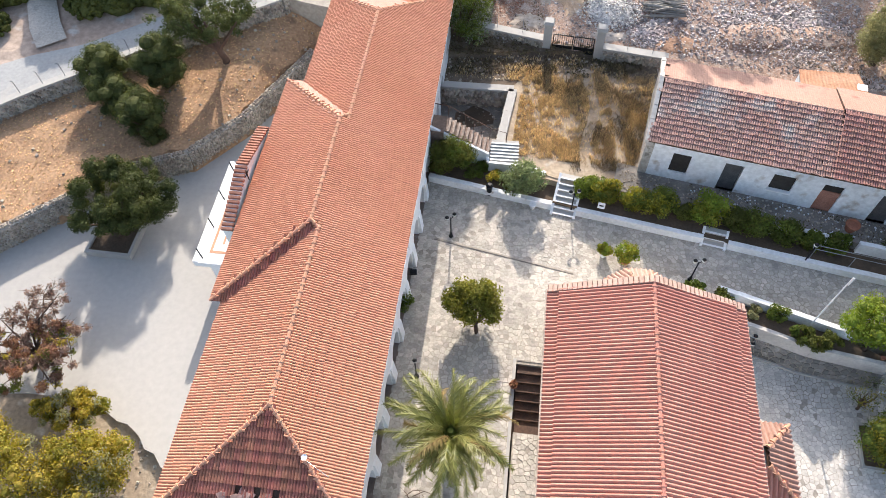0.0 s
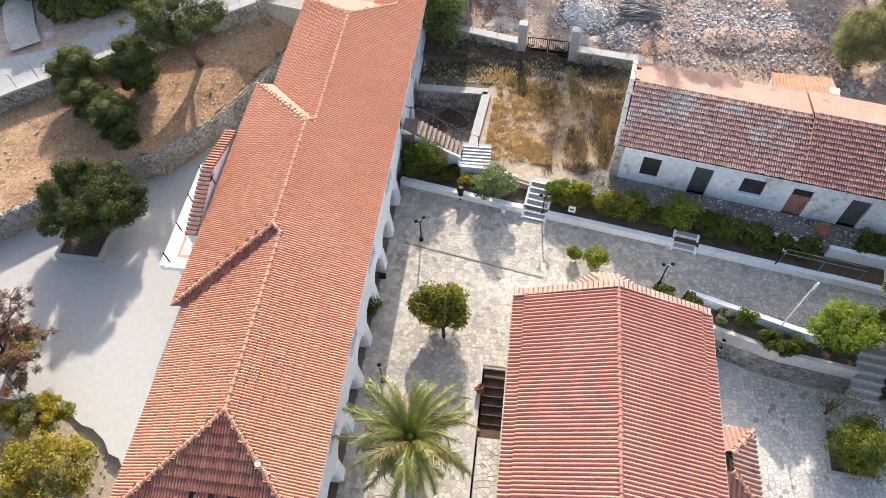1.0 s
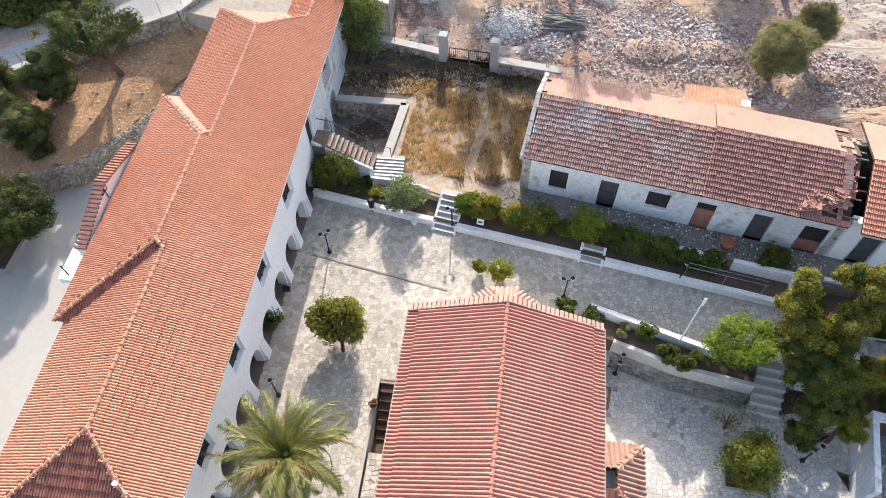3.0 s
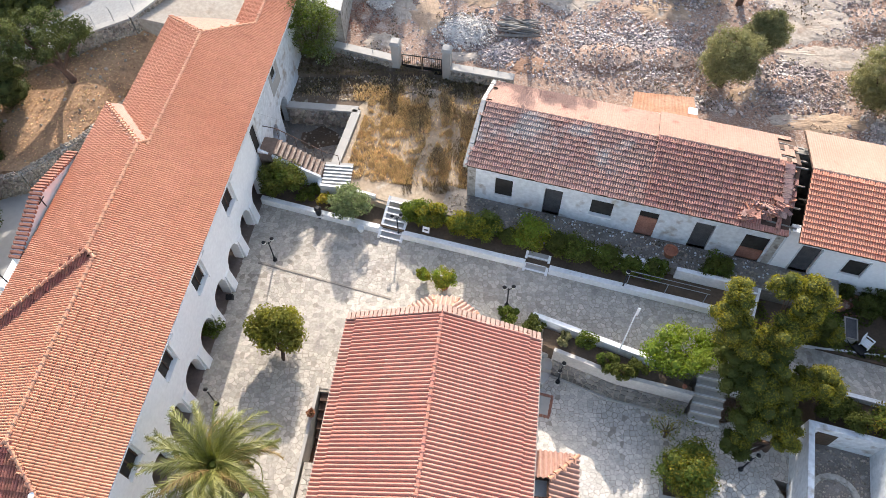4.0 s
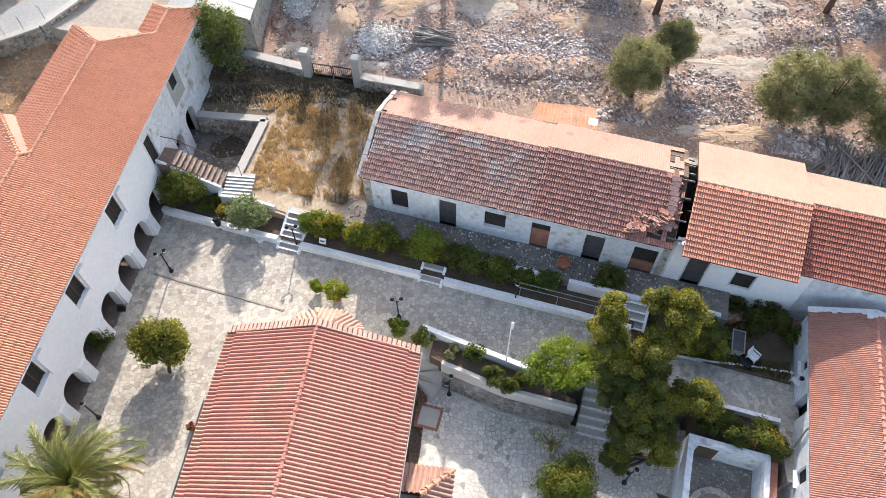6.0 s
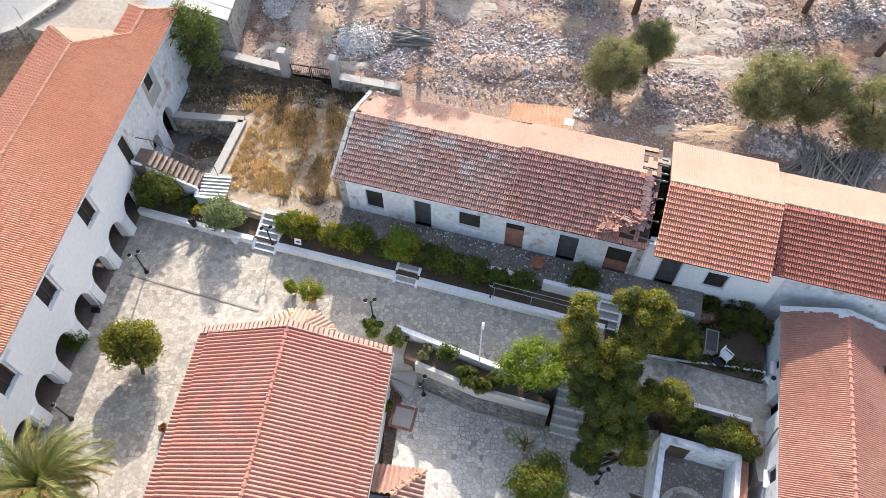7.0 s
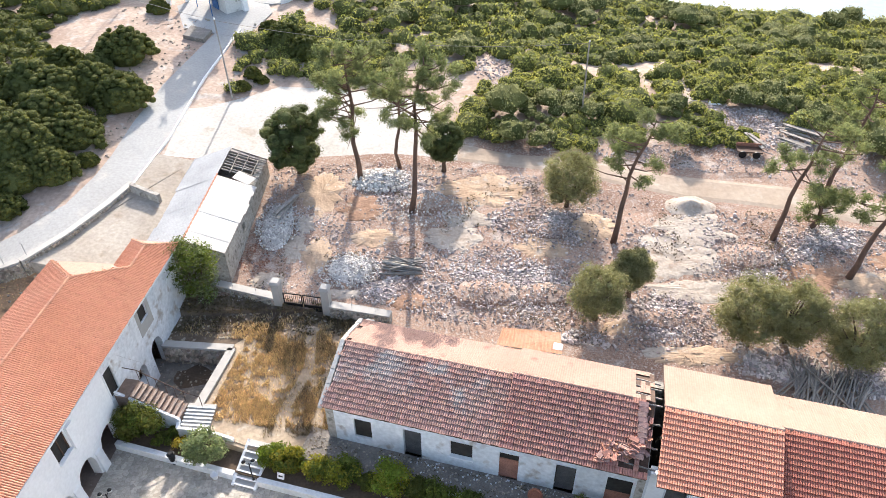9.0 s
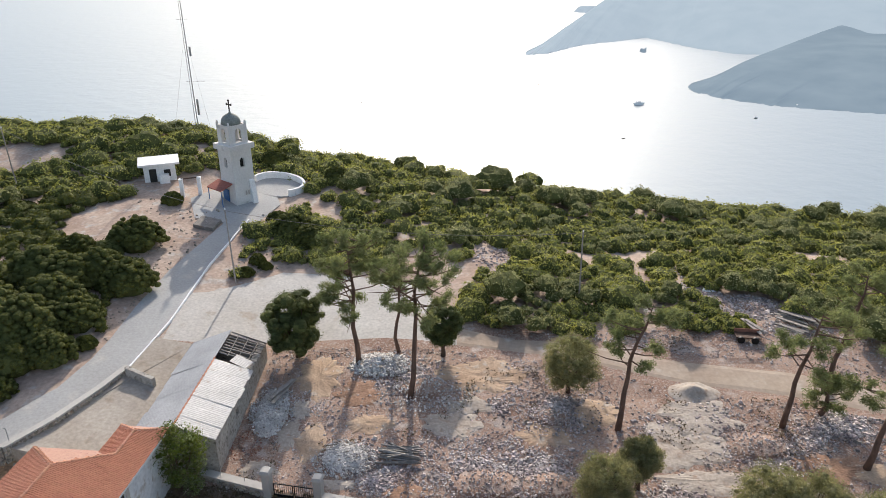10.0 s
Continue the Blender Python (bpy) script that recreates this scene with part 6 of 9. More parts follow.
# olives and pines of the rubble field
for i, (x, y, r, hz) in enumerate(((23.0, 29.6, 1.5, 2.1), (25.2, 31.2, 1.1, 2.0), (30.7, 27.9, 1.75, 2.3), (32.8, 27.7, 1.6, 2.2), (35.8, 26.2, 1.85, 2.2), (22.9, 39.2, 1.75, 2.3), (5.0, 43.4, 1.9, 2.7), (15.0, 43.3, 1.25, 2.3))):
    broadleaf("olive_tree", (x, y, north_z(x, y)), "grey-green olive tree on stony ground" if i < 6 else "dense evergreen beside the dirt lot", (0, 0, hz, r, r * 0.9, r * (1.05 if i < 6 else 1.2)), 0.1, [M_LEAF_OLIVE] if i < 6 else [M_LEAF_HOLM], 150 + i, 0.15, 120, 190, size=(0.12, 0.25), core=0.3 if i < 6 else 0.6, group="olives on the rubble field")
pine((9.3, 42.7, 2.0), 9.3, (-0.6, 0.4), "tall thin pine with loose green tufts", 3, 42, 0.38, 2.8)
pine((11.9, 43.8, 2.1), 7.6, (0.1, 0.3), "bare dead-looking pine with thin branches", 4, 18, 0.45, 1.6, True)
pine((12.8, 39.1, 1.7), 10.2, (1.0, 0.4), "tall thin pine with loose green tufts", 6, 38, 0.55, 2.8)
pine((25.2, 35.8, 1.5), 8.2, (1.3, 0.3), "tall thin pine leaning over the stones", 7, 17, 0.5, 2.3)
pine((35.2, 35.6, 1.4), 7.6, (0.9, 0.2), "leaning pine with a sparse crown", 8, 16, 0.55, 2.5)
pine((38.4, 32.2, 1.1), 8.0, (1.7, 0.2), "leaning pine with a sparse crown", 9, 16, 0.5, 2.4)
pine((39.6, 38.9, 1.7), 8.2, (0.9, 0.2), "leaning pine with a sparse crown", 10, 18, 0.4, 2.6)
pine((38.0, 36.6, 1.5), 2.6, (0.1, 0.1), "young bushy pine among stones", 12, 12, 0.15, 1.2)


def scrub(name, domes, leaf, per, label, seed, leaves_of=None):
    """Rounded evergreen shrubs (x, y, z, r): a lumpy dense inside, and small leaves over it."""
    rs = np.random.RandomState(seed)
    d = np.asarray(domes, float)
    unit = BALL_N[np.abs(BALL_N[:, :, 2]).max(axis=1) * np.sign(BALL_N[:, :, 2].mean(axis=1)) > -0.55]
    q = unit[None] * np.ones((len(d), 1, 1, 1))
    ph = rs.uniform(0, 6.28, (len(d), 1, 1, 4))
    x, y, z = q[..., 0], q[..., 1], q[..., 2]
    bump = 0.22 * np.sin(4.1 * x + ph[..., 0]) * np.sin(4.3 * y + ph[..., 1]) + 0.15 * np.sin(8.7 * x + 5 * z + ph[..., 2]) * np.sin(9.1 * y + ph[..., 3])
    rad = (d[:, 3, None, None] * (0.86 + bump))[..., None]
    pts = q * rad
    pts[..., 2] *= 0.7
    pts += d[:, None, None, :3]
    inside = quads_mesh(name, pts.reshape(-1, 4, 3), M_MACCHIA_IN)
    k = np.repeat(np.arange(len(d)), np.clip(per * (d[:, 3] / d[:, 3].mean()) ** 2, per * 0.3, per * 3).astype(int))
    v = rs.normal(size=(len(k), 3))
    v /= np.linalg.norm(v, axis=1, keepdims=True)
    v[:, 2] = np.abs(v[:, 2]) * 1.15 - 0.15
    b = 0.22 * np.sin(4.1 * v[:, 0] + ph[k, 0, 0, 0]) * np.sin(4.3 * v[:, 1] + ph[k, 0, 0, 1]) + 0.15 * np.sin(8.7 * v[:, 0] + 5 * v[:, 2] + ph[k, 0, 0, 2]) * np.sin(9.1 * v[:, 1] + ph[k, 0, 0, 3])
    p = v * (d[k, 3:4] * (1.0 + b[:, None] + rs.uniform(-0.12, 0.035, (len(k), 1))))
    p[:, 2] *= 0.7
    leaves = quads_mesh(name, leaf_quads(p + d[k, :3], leaf, rs, 0.7, face=v, loose=0.9), leaves_of or M_MACCHIA)
    for ob in (inside, leaves):
        tagged(ob, label, "scrub", kind="stuff")


BALL_N = ball_quads(3)
M_WILD = leaf_mat("leaf_wild_olive", (0.175, 0.185, 0.085), (0.28, 0.275, 0.135), 0.35, 0.16)


BARE = ((19.6, 58.5, 1.9, 3.6), (34.6, 54.0, 1.0, 3.4), (39.0, 48.9, 2.8, 2.1), (40.8, 45.7, 2.7, 1.3), (36.2, 50.6, 1.3, 1.5))


LANE_WEST = [(b, a) for a, b in ROAD_N if b > 40]


def scatter_macchia():
    """The evergreen scrub of the hill: shrubs of many sizes, close together with paths and bare stony gaps."""
    rng = random.Random(77)
    grid, domes = {}, []
    for _ in range(60000):
        y = 31 + 75 * rng.random() ** 0.85
        x = rng.uniform(6 - 0.66 * y, 22 + 0.67 * y)
        if on_way(x, y) or (x > -3 and y < 45.5 and x < 45) or (-8.5 < x < -2.2 and y < 46) or lerp_line(ROAD_S, x) - 9 < y < lerp_line(ROAD_N, x) + 1.3 and -40 < x < -2:
            continue
        if (x + 6.0) ** 2 / 62 + (y - 67) ** 2 / 40 < 1 or (x + 30) ** 2 / 30 + (y - 75.5) ** 2 / 14 < 1 or (x + 14) ** 2 / 14 + (y - 69.5) ** 2 / 5 < 1 or (x + 9) ** 2 / 12 + (y - 59) ** 2 / 30 < 1 or (x + 12.2) ** 2 / 34 + (y - 61.3) ** 2 / 30 < 1 or (x + 1.4) ** 2 / 10 + (y - 72.0) ** 2 / 8 < 1:
            continue
        if 45 < y < 66 and lerp_line(LANE_WEST, y) - 1.9 < x < -2:
            continue
        if -4 < x and y < lerp_line(TRACK_N, x) + 1.1:
            continue
        if any((x - cx) ** 2 / rx ** 2 + (y - cy) ** 2 / ry ** 2 < 1 for cx, cy, rx, ry in BARE):
            continue
        if abs(x - (16.0 + 0.25 * (y - 50))) < 1.3 and y < 58 or abs(x - (31 + 0.1 * (y - 50))) < 1.0 and y < 56:
            continue
        n = noise.noise((x * 0.13, y * 0.13, 1.5)) + 0.5 * noise.noise((x * 0.4, y * 0.4, 4.5))
        if n < (-0.6 if y > 60 else -0.3):
            continue
        r = rng.choice((0.45, 0.6, 0.75, 0.9, 1.1, 1.35)) * (1.0 + 0.5 * max(0.0, n)) * (1.0 + 0.3 * smooth(60.0, 78.0, y))
        cell = (int(x // 1.6), int(y // 1.6))
        close = False
        for i in (-2, -1, 0, 1, 2):
            for j in (-2, -1, 0, 1, 2):
                for px_, py_, pr in grid.get((cell[0] + i, cell[1] + j), ()):
                    if (px_ - x) ** 2 + (py_ - y) ** 2 < (0.62 * (pr + r)) ** 2:
                        close = True
        if close:
            continue
        grid.setdefault(cell, []).append((x, y, r))
        tall = 1.5 if rng.random() < 0.04 else 1.0
        domes.append((x, y, north_z(x, y) + r * (0.22 if tall == 1 else 0.8), r * (1.0 if tall == 1 else 0.85)))
    grey = [(x, y, z + 0.5 * r, r * 1.1) for x, y, z, r in domes if noise.noise((x * 0.21, y * 0.21, 11.0)) > (0.2 if x > 10 else 0.42)]
    kept = [d for d in domes if noise.noise((d[0] * 0.21, d[1] * 0.21, 11.0)) <= (0.2 if d[0] > 10 else 0.42)]
    dark = [d for d in kept if d[1] < 66 and d[0] < -7]
    near = [d for d in kept if d[1] < 60 and d[0] >= -7]
    far = [d for d in kept if d[1] >= 60 and (d[1] >= 66 or d[0] >= -7)]
    scrub("wild_olives", grey, 0.15, 190, "grey-green wild olives and taller bushes among the scrub", 80, M_WILD)
    scrub("mastic_thicket", dark, 0.15, 190, "dark green mastic thicket beside the lane", 81, M_MASTIC)
    scrub("macchia", near, 0.15, 200, "dense rounded evergreen shrubs on the near slope", 78)
    scrub("macchia", far, 0.19, 120, "dense rounded evergreen shrubs covering the hilltop", 79)


scatter_macchia()
def mastic_bush(x, y, r, seed):
    """A dense dome of small lumps over a core coloured for the shade beneath."""
    rng, rs = random.Random(seed), np.random.RandomState(seed)
    t = thing("mastic_bush", (x, y, north_z(x, y)), "rounded dark green mastic bush beside the lane", "bush", "mastic bushes by the lane")
    n = int(60 + 50 * r)
    wide, lumps = rng.uniform(0.95, 1.2), []
    for i in range(n):
        z = (i + 0.5) / n
        a = 2.39996 * i + rng.uniform(-0.3, 0.3)
        w = math.sqrt(1 - z * z) * rng.uniform(0.85, 1.06)
        lumps.append((math.cos(a) * w * r * wide, math.sin(a) * w * r * 0.95, 0.1 * r + z * r * rng.uniform(0.85, 1.1), r * rng.uniform(0.1, 0.2) * (1.0 if r > 1 else 1.25)))
    part("stem", MB().tube([(0, 0, -0.15), (0.05, 0.02, 0.4 * r)], [0.09, 0.04], 6), M_BARK, t)
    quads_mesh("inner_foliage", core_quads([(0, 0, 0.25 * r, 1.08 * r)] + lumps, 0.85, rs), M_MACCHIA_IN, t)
    pts, out = clump_points(lumps, int(90 + 50 * r), rs, 0.85)
    pts[:, 2] = np.maximum(pts[:, 2], 0.03)
    quads_mesh("crown", leaf_quads(pts, 0.1, rs, face=out, loose=1.0), M_MASTIC, t)


for i, (x, y, r) in enumerate(((-10.5, 57.0, 2.0), (-8.9, 50.4, 1.85), (-10.5, 45.3, 1.75), (-14.4, 54.6, 1.5), (-8.9, 42.9, 0.65), (-11.4, 51.6, 1.9), (-0.4, 56.3, 0.7), (0.4, 55.5, 0.5), (-0.2, 64.4, 0.8), (1.6, 62.2, 1.6), (3.6, 60.0, 1.5), (-10.2, 65.6, 0.9), (-13.3, 43.9, 2.3), (-12.6, 41.0, 1.5), (-10.5, 41.6, 1.5), (-12.6, 38.6, 1.0), (-14.6, 37.4, 1.0), (-13.2, 50.2, 2.1), (-0.9, 54.2, 0.6), (-12.9, 47.0, 2.1), (-15.5, 51.0, 2.2), (-16.5, 45.0, 2.4), (-12.0, 42.8, 1.6), (-19.0, 48.0, 2.3), (-14.2, 39.9, 1.2), (4.3, 74.5, 1.3), (-3.0, 78.0, 1.4), (-26.2, 32.6, 1.0), (-27.4, 34.4, 1.5), (-20.9, 34.2, 1.2), (-19.2, 34.6, 1.3), (-17.4, 35.2, 1.3), (-15.9, 36.2, 1.2), (-22.0, 36.8, 2.6), (-19.4, 37.4, 2.8), (-16.9, 38.0, 2.6), (-27.5, 37.5, 1.8), (-26.0, 35.2, 1.3))):
    mastic_bush(x, y, r, 170 + i)


def scatter_blades(name, poly, n, h, material, label, seed, z, dense=None):
    """Upright blades of grass on a level."""
    rng = random.Random(seed)
    xs, ys = [p[0] for p in poly], [p[1] for p in poly]
    q = []
    while len(q) < n:
        x, y = rng.uniform(min(xs), max(xs)), rng.uniform(min(ys), max(ys))
        inside, j = False, len(poly) - 1
        for i in range(len(poly)):
            (xi, yi), (xj, yj) = poly[i], poly[j]
            if (yi > y) != (yj > y) and x < (xj - xi) * (y - yi) / (yj - yi) + xi:
                inside = not inside
            j = i
        if not inside or (dense and rng.random() > dense(x, y)):
            continue
        zz = z(x, y) if callable(z) else z
        a, hh = rng.uniform(0, 6.28), h * rng.uniform(0.5, 1.3)
        w = 0.018
        dx, dy = math.cos(a) * w, math.sin(a) * w
        lx, ly = rng.uniform(-0.5, 0.5) * hh, rng.uniform(-0.5, 0.5) * hh
        q.append([(x - dx, y - dy, zz - 0.02), (x + dx, y + dy, zz - 0.02), (x + lx + dx * 0.3, y + ly + dy * 0.3, zz + hh), (x + lx - dx * 0.3, y + ly - dy * 0.3, zz + hh)])
    return tagged(quads_mesh(name, np.array(q), material), label, "grass", kind="stuff")


def grass_density(x, y):
    path = abs(x - (7.2 + 0.12 * (y - 26) + 0.25 * math.sin(y)))
    path2 = abs(x - (8.6 + 0.05 * (y - 26)))
    return (0.08 if path < 0.28 or path2 < 0.22 else 1.0) * (1.0 - 0.85 * smooth(28.2, 30.2, y + 1.2 * noise.noise((x * 0.5, y * 0.5, 3)))) * (0.15 if x < 3.0 else 1.0) * max(0.06, 0.45 + 0.9 * noise.noise((x * 0.6, y * 0.6, 0)) + 1.1 * noise.noise((x * 2.6, y * 2.6, 5)))


scatter_blades("dry_grass", [(2.9, 23.4), (9.0, 22.6), (10.2, 25.5), (11.4, 30.0), (5.4, 31.2), (0.5, 31.6), (0.2, 29.2), (3.9, 28.8)], 34000, 0.16, M_STRAW, "tall straw-coloured dry grass in the yard", 7, 0.75, grass_density)


scatter_blades("brown_weeds", [(5.6, 21.9), (9.0, 22.6), (10.2, 25.5), (11.4, 30.0), (6.4, 31.0), (4.4, 28.8), (6.9, 25.5)], 7000, 0.2, M_WEED_BROWN, "brown seeding weeds among the dry grass", 8, 0.75, lambda x, y: (0.1 if abs(x - (7.2 + 0.12 * (y - 26) + 0.25 * math.sin(y))) < 0.3 else 1.0) * max(0.0, 0.3 + 1.5 * noise.noise((x * 0.7, y * 0.7, 12))))


def dead_weeds():
    """Brown withered weeds on dark earth along the north edge of the grass yard."""
    rs = np.random.RandomState(23)
    pts = []
    for x, y in zip(rs.uniform(-0.4, 10.5, 9000), rs.uniform(28.7, 32.4, 9000)):
        edge = 29.4 + 0.7 * noise.noise((x * 0.6, 2.0, 1.0)) - 0.25 * smooth(3.0, 8.0, x)
        if y > edge and y < 32.6 - 0.17 * x and noise.noise((x * 1.1, y * 1.1, 6)) > -0.25:
            pts.append((x, y, max(0.78, ground_z(x, y) + ground_bumps(x, y) + 0.02) + 0.12 * abs(noise.noise((x * 2, y * 2, 2)))))
    tagged(quads_mesh("withered_weeds", leaf_quads(np.array(pts), 0.12, rs, 0.6), M_WITHER), "withered brown weeds on dark earth", "weeds", kind="stuff")
    pts = [tuple(ru(x, y, 0.88)) for x, y in zip(rs.uniform(-0.8, 17, 1500), rs.uniform(-1.0, 0.2, 1500)) if noise.noise((x * 0.8, y * 1.5, 8)) > 0.0]
    tagged(quads_mesh("dead_leaves", leaf_quads(np.array(pts), 0.1, rs, 0.5), M_WITHER), "dead leaves and dirt blown along the walkway", "litter", kind="stuff")


M_WITHER = leaf_mat("withered", (0.16, 0.115, 0.07), (0.10, 0.085, 0.045), 0.15, 0.4)
dead_weeds()


def ground_cover():
    """Low weeds over the overgrown garden."""
    rs = np.random.RandomState(19)
    pts = [tuple(ru(x, y, 0.13 + 0.12 * abs(noise.noise((x, y, 2))))) for x, y in zip(rs.uniform(13.7, 20.2, 5200), rs.uniform(-2.9, 0.2, 5200)) if (y < -1.3 or x > 17.4) and noise.noise((x * 0.9, y * 0.9, 4)) > -0.15]
    tagged(quads_mesh("weeds", leaf_quads(np.array(pts), 0.13, rs, 0.6), M_LEAF_DARK), "low dark weeds over the garden soil", "weeds", kind="stuff")


ground_cover()


def litter():
    """Dead leaves and twigs over the dry bank."""
    rs = np.random.RandomState(9)
    pts = []
    for x, y in zip(rs.uniform(-28, -6.8, 26000), rs.uniform(15, 36, 26000)):
        if lerp_line(BANK_FOOT, x) + 0.4 < y < lerp_line(ROAD_S, x) - 0.3:
            pts.append((x, y, ground_z(x, y) + ground_bumps(x, y) + 0.04))
    q = leaf_quads(np.array(pts), 0.13, rs, 0.5)
    c = q.mean(axis=1, keepdims=True)
    q[:, :, 2] = c[:, :, 2] + (q[:, :, 2] - c[:, :, 2]) * 0.35
    tagged(quads_mesh("leaf_litter", q, M_LITTER), "brown dead leaves covering the dry bank", "litter", kind="stuff")


M_LITTER = leaf_mat("litter", (0.62, 0.40, 0.20), (0.48, 0.29, 0.15), 0.1, 0.5)
litter()


# ---- stone: walls, heaps, scattered rubble ----
def stone_wall(name, line, height, thick, label, seed, z, singles=0, size=0.22, coping=None):
    """A dry-stone wall: a core, and stones on both faces and along the top."""
    rng = random.Random(seed)
    w = thing(name, label=label, category="wall", kind="structure")
    core, face = MB(), MB()
    made = 0
    meshes = []
    for k in range(6):
        mb = MB().rock((0, 0, 0), size * 0.62, rng)
        me = bpy.data.meshes.new("stone")
        me.from_pydata([(x * K, y * K, zz * K) for x, y, zz in mb.v], [], mb.f)
        me.materials.append(M_STONE_ONE)
        meshes.append(me)
    for p, q in zip(line, line[1:]):
        a, b = Vector((*p, 0)), Vector((*q, 0))
        n = max(1, round((b - a).length / 0.7))
        for i in range(n):
            u, v = a.lerp(b, i / n), a.lerp(b, (i + 1) / n)
            s = Vector((-(v - u).y, (v - u).x, 0)).normalized() * thick / 2
            zu, zv = (z(u.x, u.y), z(v.x, v.y)) if callable(z) else (z, z)
            lo = Vector((0, 0, -0.4))
            core.hexa([u - s + Vector((0, 0, zu)) + lo, v - s + Vector((0, 0, zv)) + lo, v + s + Vector((0, 0, zv)) + lo, u + s + Vector((0, 0, zu)) + lo] + [c + Vector((0, 0, h)) for c, h in ((u - s, zu + height - 0.06), (v - s, zv + height - 0.06), (v + s, zv + height - 0.06), (u + s, zu + height - 0.06))])
        ln = (b - a).length
        s = Vector((-(b - a).y, (b - a).x, 0)).normalized()
        rows = max(2, int(height / (size * 0.75)))
        for r_ in range(rows + 1):
            for c in range(int(ln / size)):
                t = (c + rng.uniform(0.2, 0.8) + 0.5 * (r_ % 2)) * size / ln
                if t > 1:
                    continue
                u = a.lerp(b, t)
                zz = (z(u.x, u.y) if callable(z) else z) + r_ * height / rows
                for sg in ((-1, 1) if r_ < rows else (-0.5, 0.5)):
                    if r_ == rows and coping:
                        continue
                    pos = u + s * sg * (thick / 2 + rng.uniform(-0.04, 0.02)) + Vector((0, 0, zz))
                    if made < singles and sg < 0:
                        ob = new("stone", meshes[made % 6])
                        ob.parent = w
                        ob.location, ob.rotation_euler = pos * K, (rng.uniform(0, 6), rng.uniform(-0.5, 0.5), rng.uniform(0, 6))
                        made += 1
                    else:
                        face.rock(pos, size * rng.uniform(0.4, 0.7), rng)
    part("core", core, M_STONEWALL, w)
    ob = part("stone_facing", face, M_STONE, w)
    ob["kind"] = "stuff"
    if coping:
        mb = MB()
        for p, q in zip(line, line[1:]):
            a, b = Vector((*p, 0)), Vector((*q, 0))
            s = Vector((-(b - a).y, (b - a).x, 0)).normalized() * (thick / 2 + 0.05)
            za, zb = (z(*p), z(*q)) if callable(z) else (z, z)
            mb.hexa([a - s + Vector((0, 0, za + height - 0.04)), b - s + Vector((0, 0, zb + height - 0.04)), b + s + Vector((0, 0, zb + height - 0.04)), a + s + Vector((0, 0, za + height - 0.04)), a - s + Vector((0, 0, za + height + 0.07)), b - s + Vector((0, 0, zb + height + 0.07)), b + s + Vector((0, 0, zb + height + 0.07)), a + s + Vector((0, 0, za + height + 0.07))])
        part("coping", mb, M_CONCRETE, w, "smooth grey cement coping")
    return w


stone_wall("retaining_wall", [(x, y - 0.1) for x, y in BANK_FOOT[:-1]], 1.42, 0.34, "dry-stone retaining wall below the bank", 200, -0.62, 290, 0.14)
stone_wall("road_wall", [(x + 0.1, y - 0.15) for x, y in ROAD_S[:9]], 0.95, 0.34, "stone wall edging the concrete lane", 201, lambda x, y: north_z(x, y) - 0.6, 0, 0.2, True)
stone_wall("field_wall", [(1.4, 32.7), (5.2, 31.35)], 0.8, 0.4, "stone wall with cement coping beside the gate", 202, 0.72, 60, 0.22, True)
stone_wall("field_wall_east", [(8.35, 30.55), (11.75, 29.65)], 0.85, 0.4, "stone wall with cement coping beside the gate", 203, 0.72, 60, 0.22, True)
stone_wall("cistern_wall_north", [(-0.55, 28.55), (3.35, 28.1)], 2.2, 0.35, "stone wall of the sunken cistern yard", 204, -1.35, 40, 0.26, True)
stone_wall("cistern_wall_east", [(3.3, 28.05), (2.45, 24.3)], 2.2, 0.35, "stone wall of the sunken cistern yard", 205, -1.35, 0, 0.26, True)
def stone_facing():
    """Crazy masonry leaning against the retaining wall of the lower court."""
    t = thing("stone_facing", label="grey crazy-stone facing below the white retaining wall", category="wall", kind="structure")
    rng, made, rest = random.Random(206), 0, MB()
    for (a, b), (c, d) in zip((((12.75, 14.17), (15.4, 12.95)), ((15.4, 12.95), (18.38, 12.1))), (((12.74, 13.9), (15.35, 12.72)), ((15.35, 12.72), (18.25, 11.92)))):
        top0, top1, low0, low1 = Vector((*a, -0.7)), Vector((*b, -0.7)), Vector((*c, -1.74)), Vector((*d, -1.74))
        out = (top1 - top0).cross(low0 - top0).normalized()
        out = out if out.z > 0 else -out
        wide, high = (top1 - top0).length, (top0 - low0).length

        def on(u, v, lift):
            return low0.lerp(low1, u / wide).lerp(top0.lerp(top1, u / wide), v / high) + out * lift
        part("bed", MB().hexa([on(0, 0, -0.12), on(wide, 0, -0.12), on(wide, high, -0.12), on(0, high, -0.12), on(0, 0, 0), on(wide, 0, 0), on(wide, high, 0), on(0, high, 0)]), M_MORTAR, t)
        for pts in cells([(0, 0), (wide, 0), (wide, high), (0, high)], 0.27, 60 + made):
            cx, cy = sum(p[0] for p in pts) / len(pts), sum(p[1] for p in pts) / len(pts)
            inner = [(cx + (u - cx) * 0.88, cy + (v - cy) * 0.88) for u, v in pts]
            lift, n, mb = rng.uniform(0.02, 0.05), len(inner), MB()
            mb.v = [tuple(on(u, v, -0.02)) for u, v in inner] + [tuple(on(cx + (u - cx) * 0.92, cy + (v - cy) * 0.92, lift)) for u, v in inner]
            mb.f = [tuple(range(n, 2 * n))] + [(k, (k + 1) % n, n + (k + 1) % n, n + k) for k in range(n)]
            part("stone", mb, M_STONE_GREY, t)
            made += 1


stone_facing()
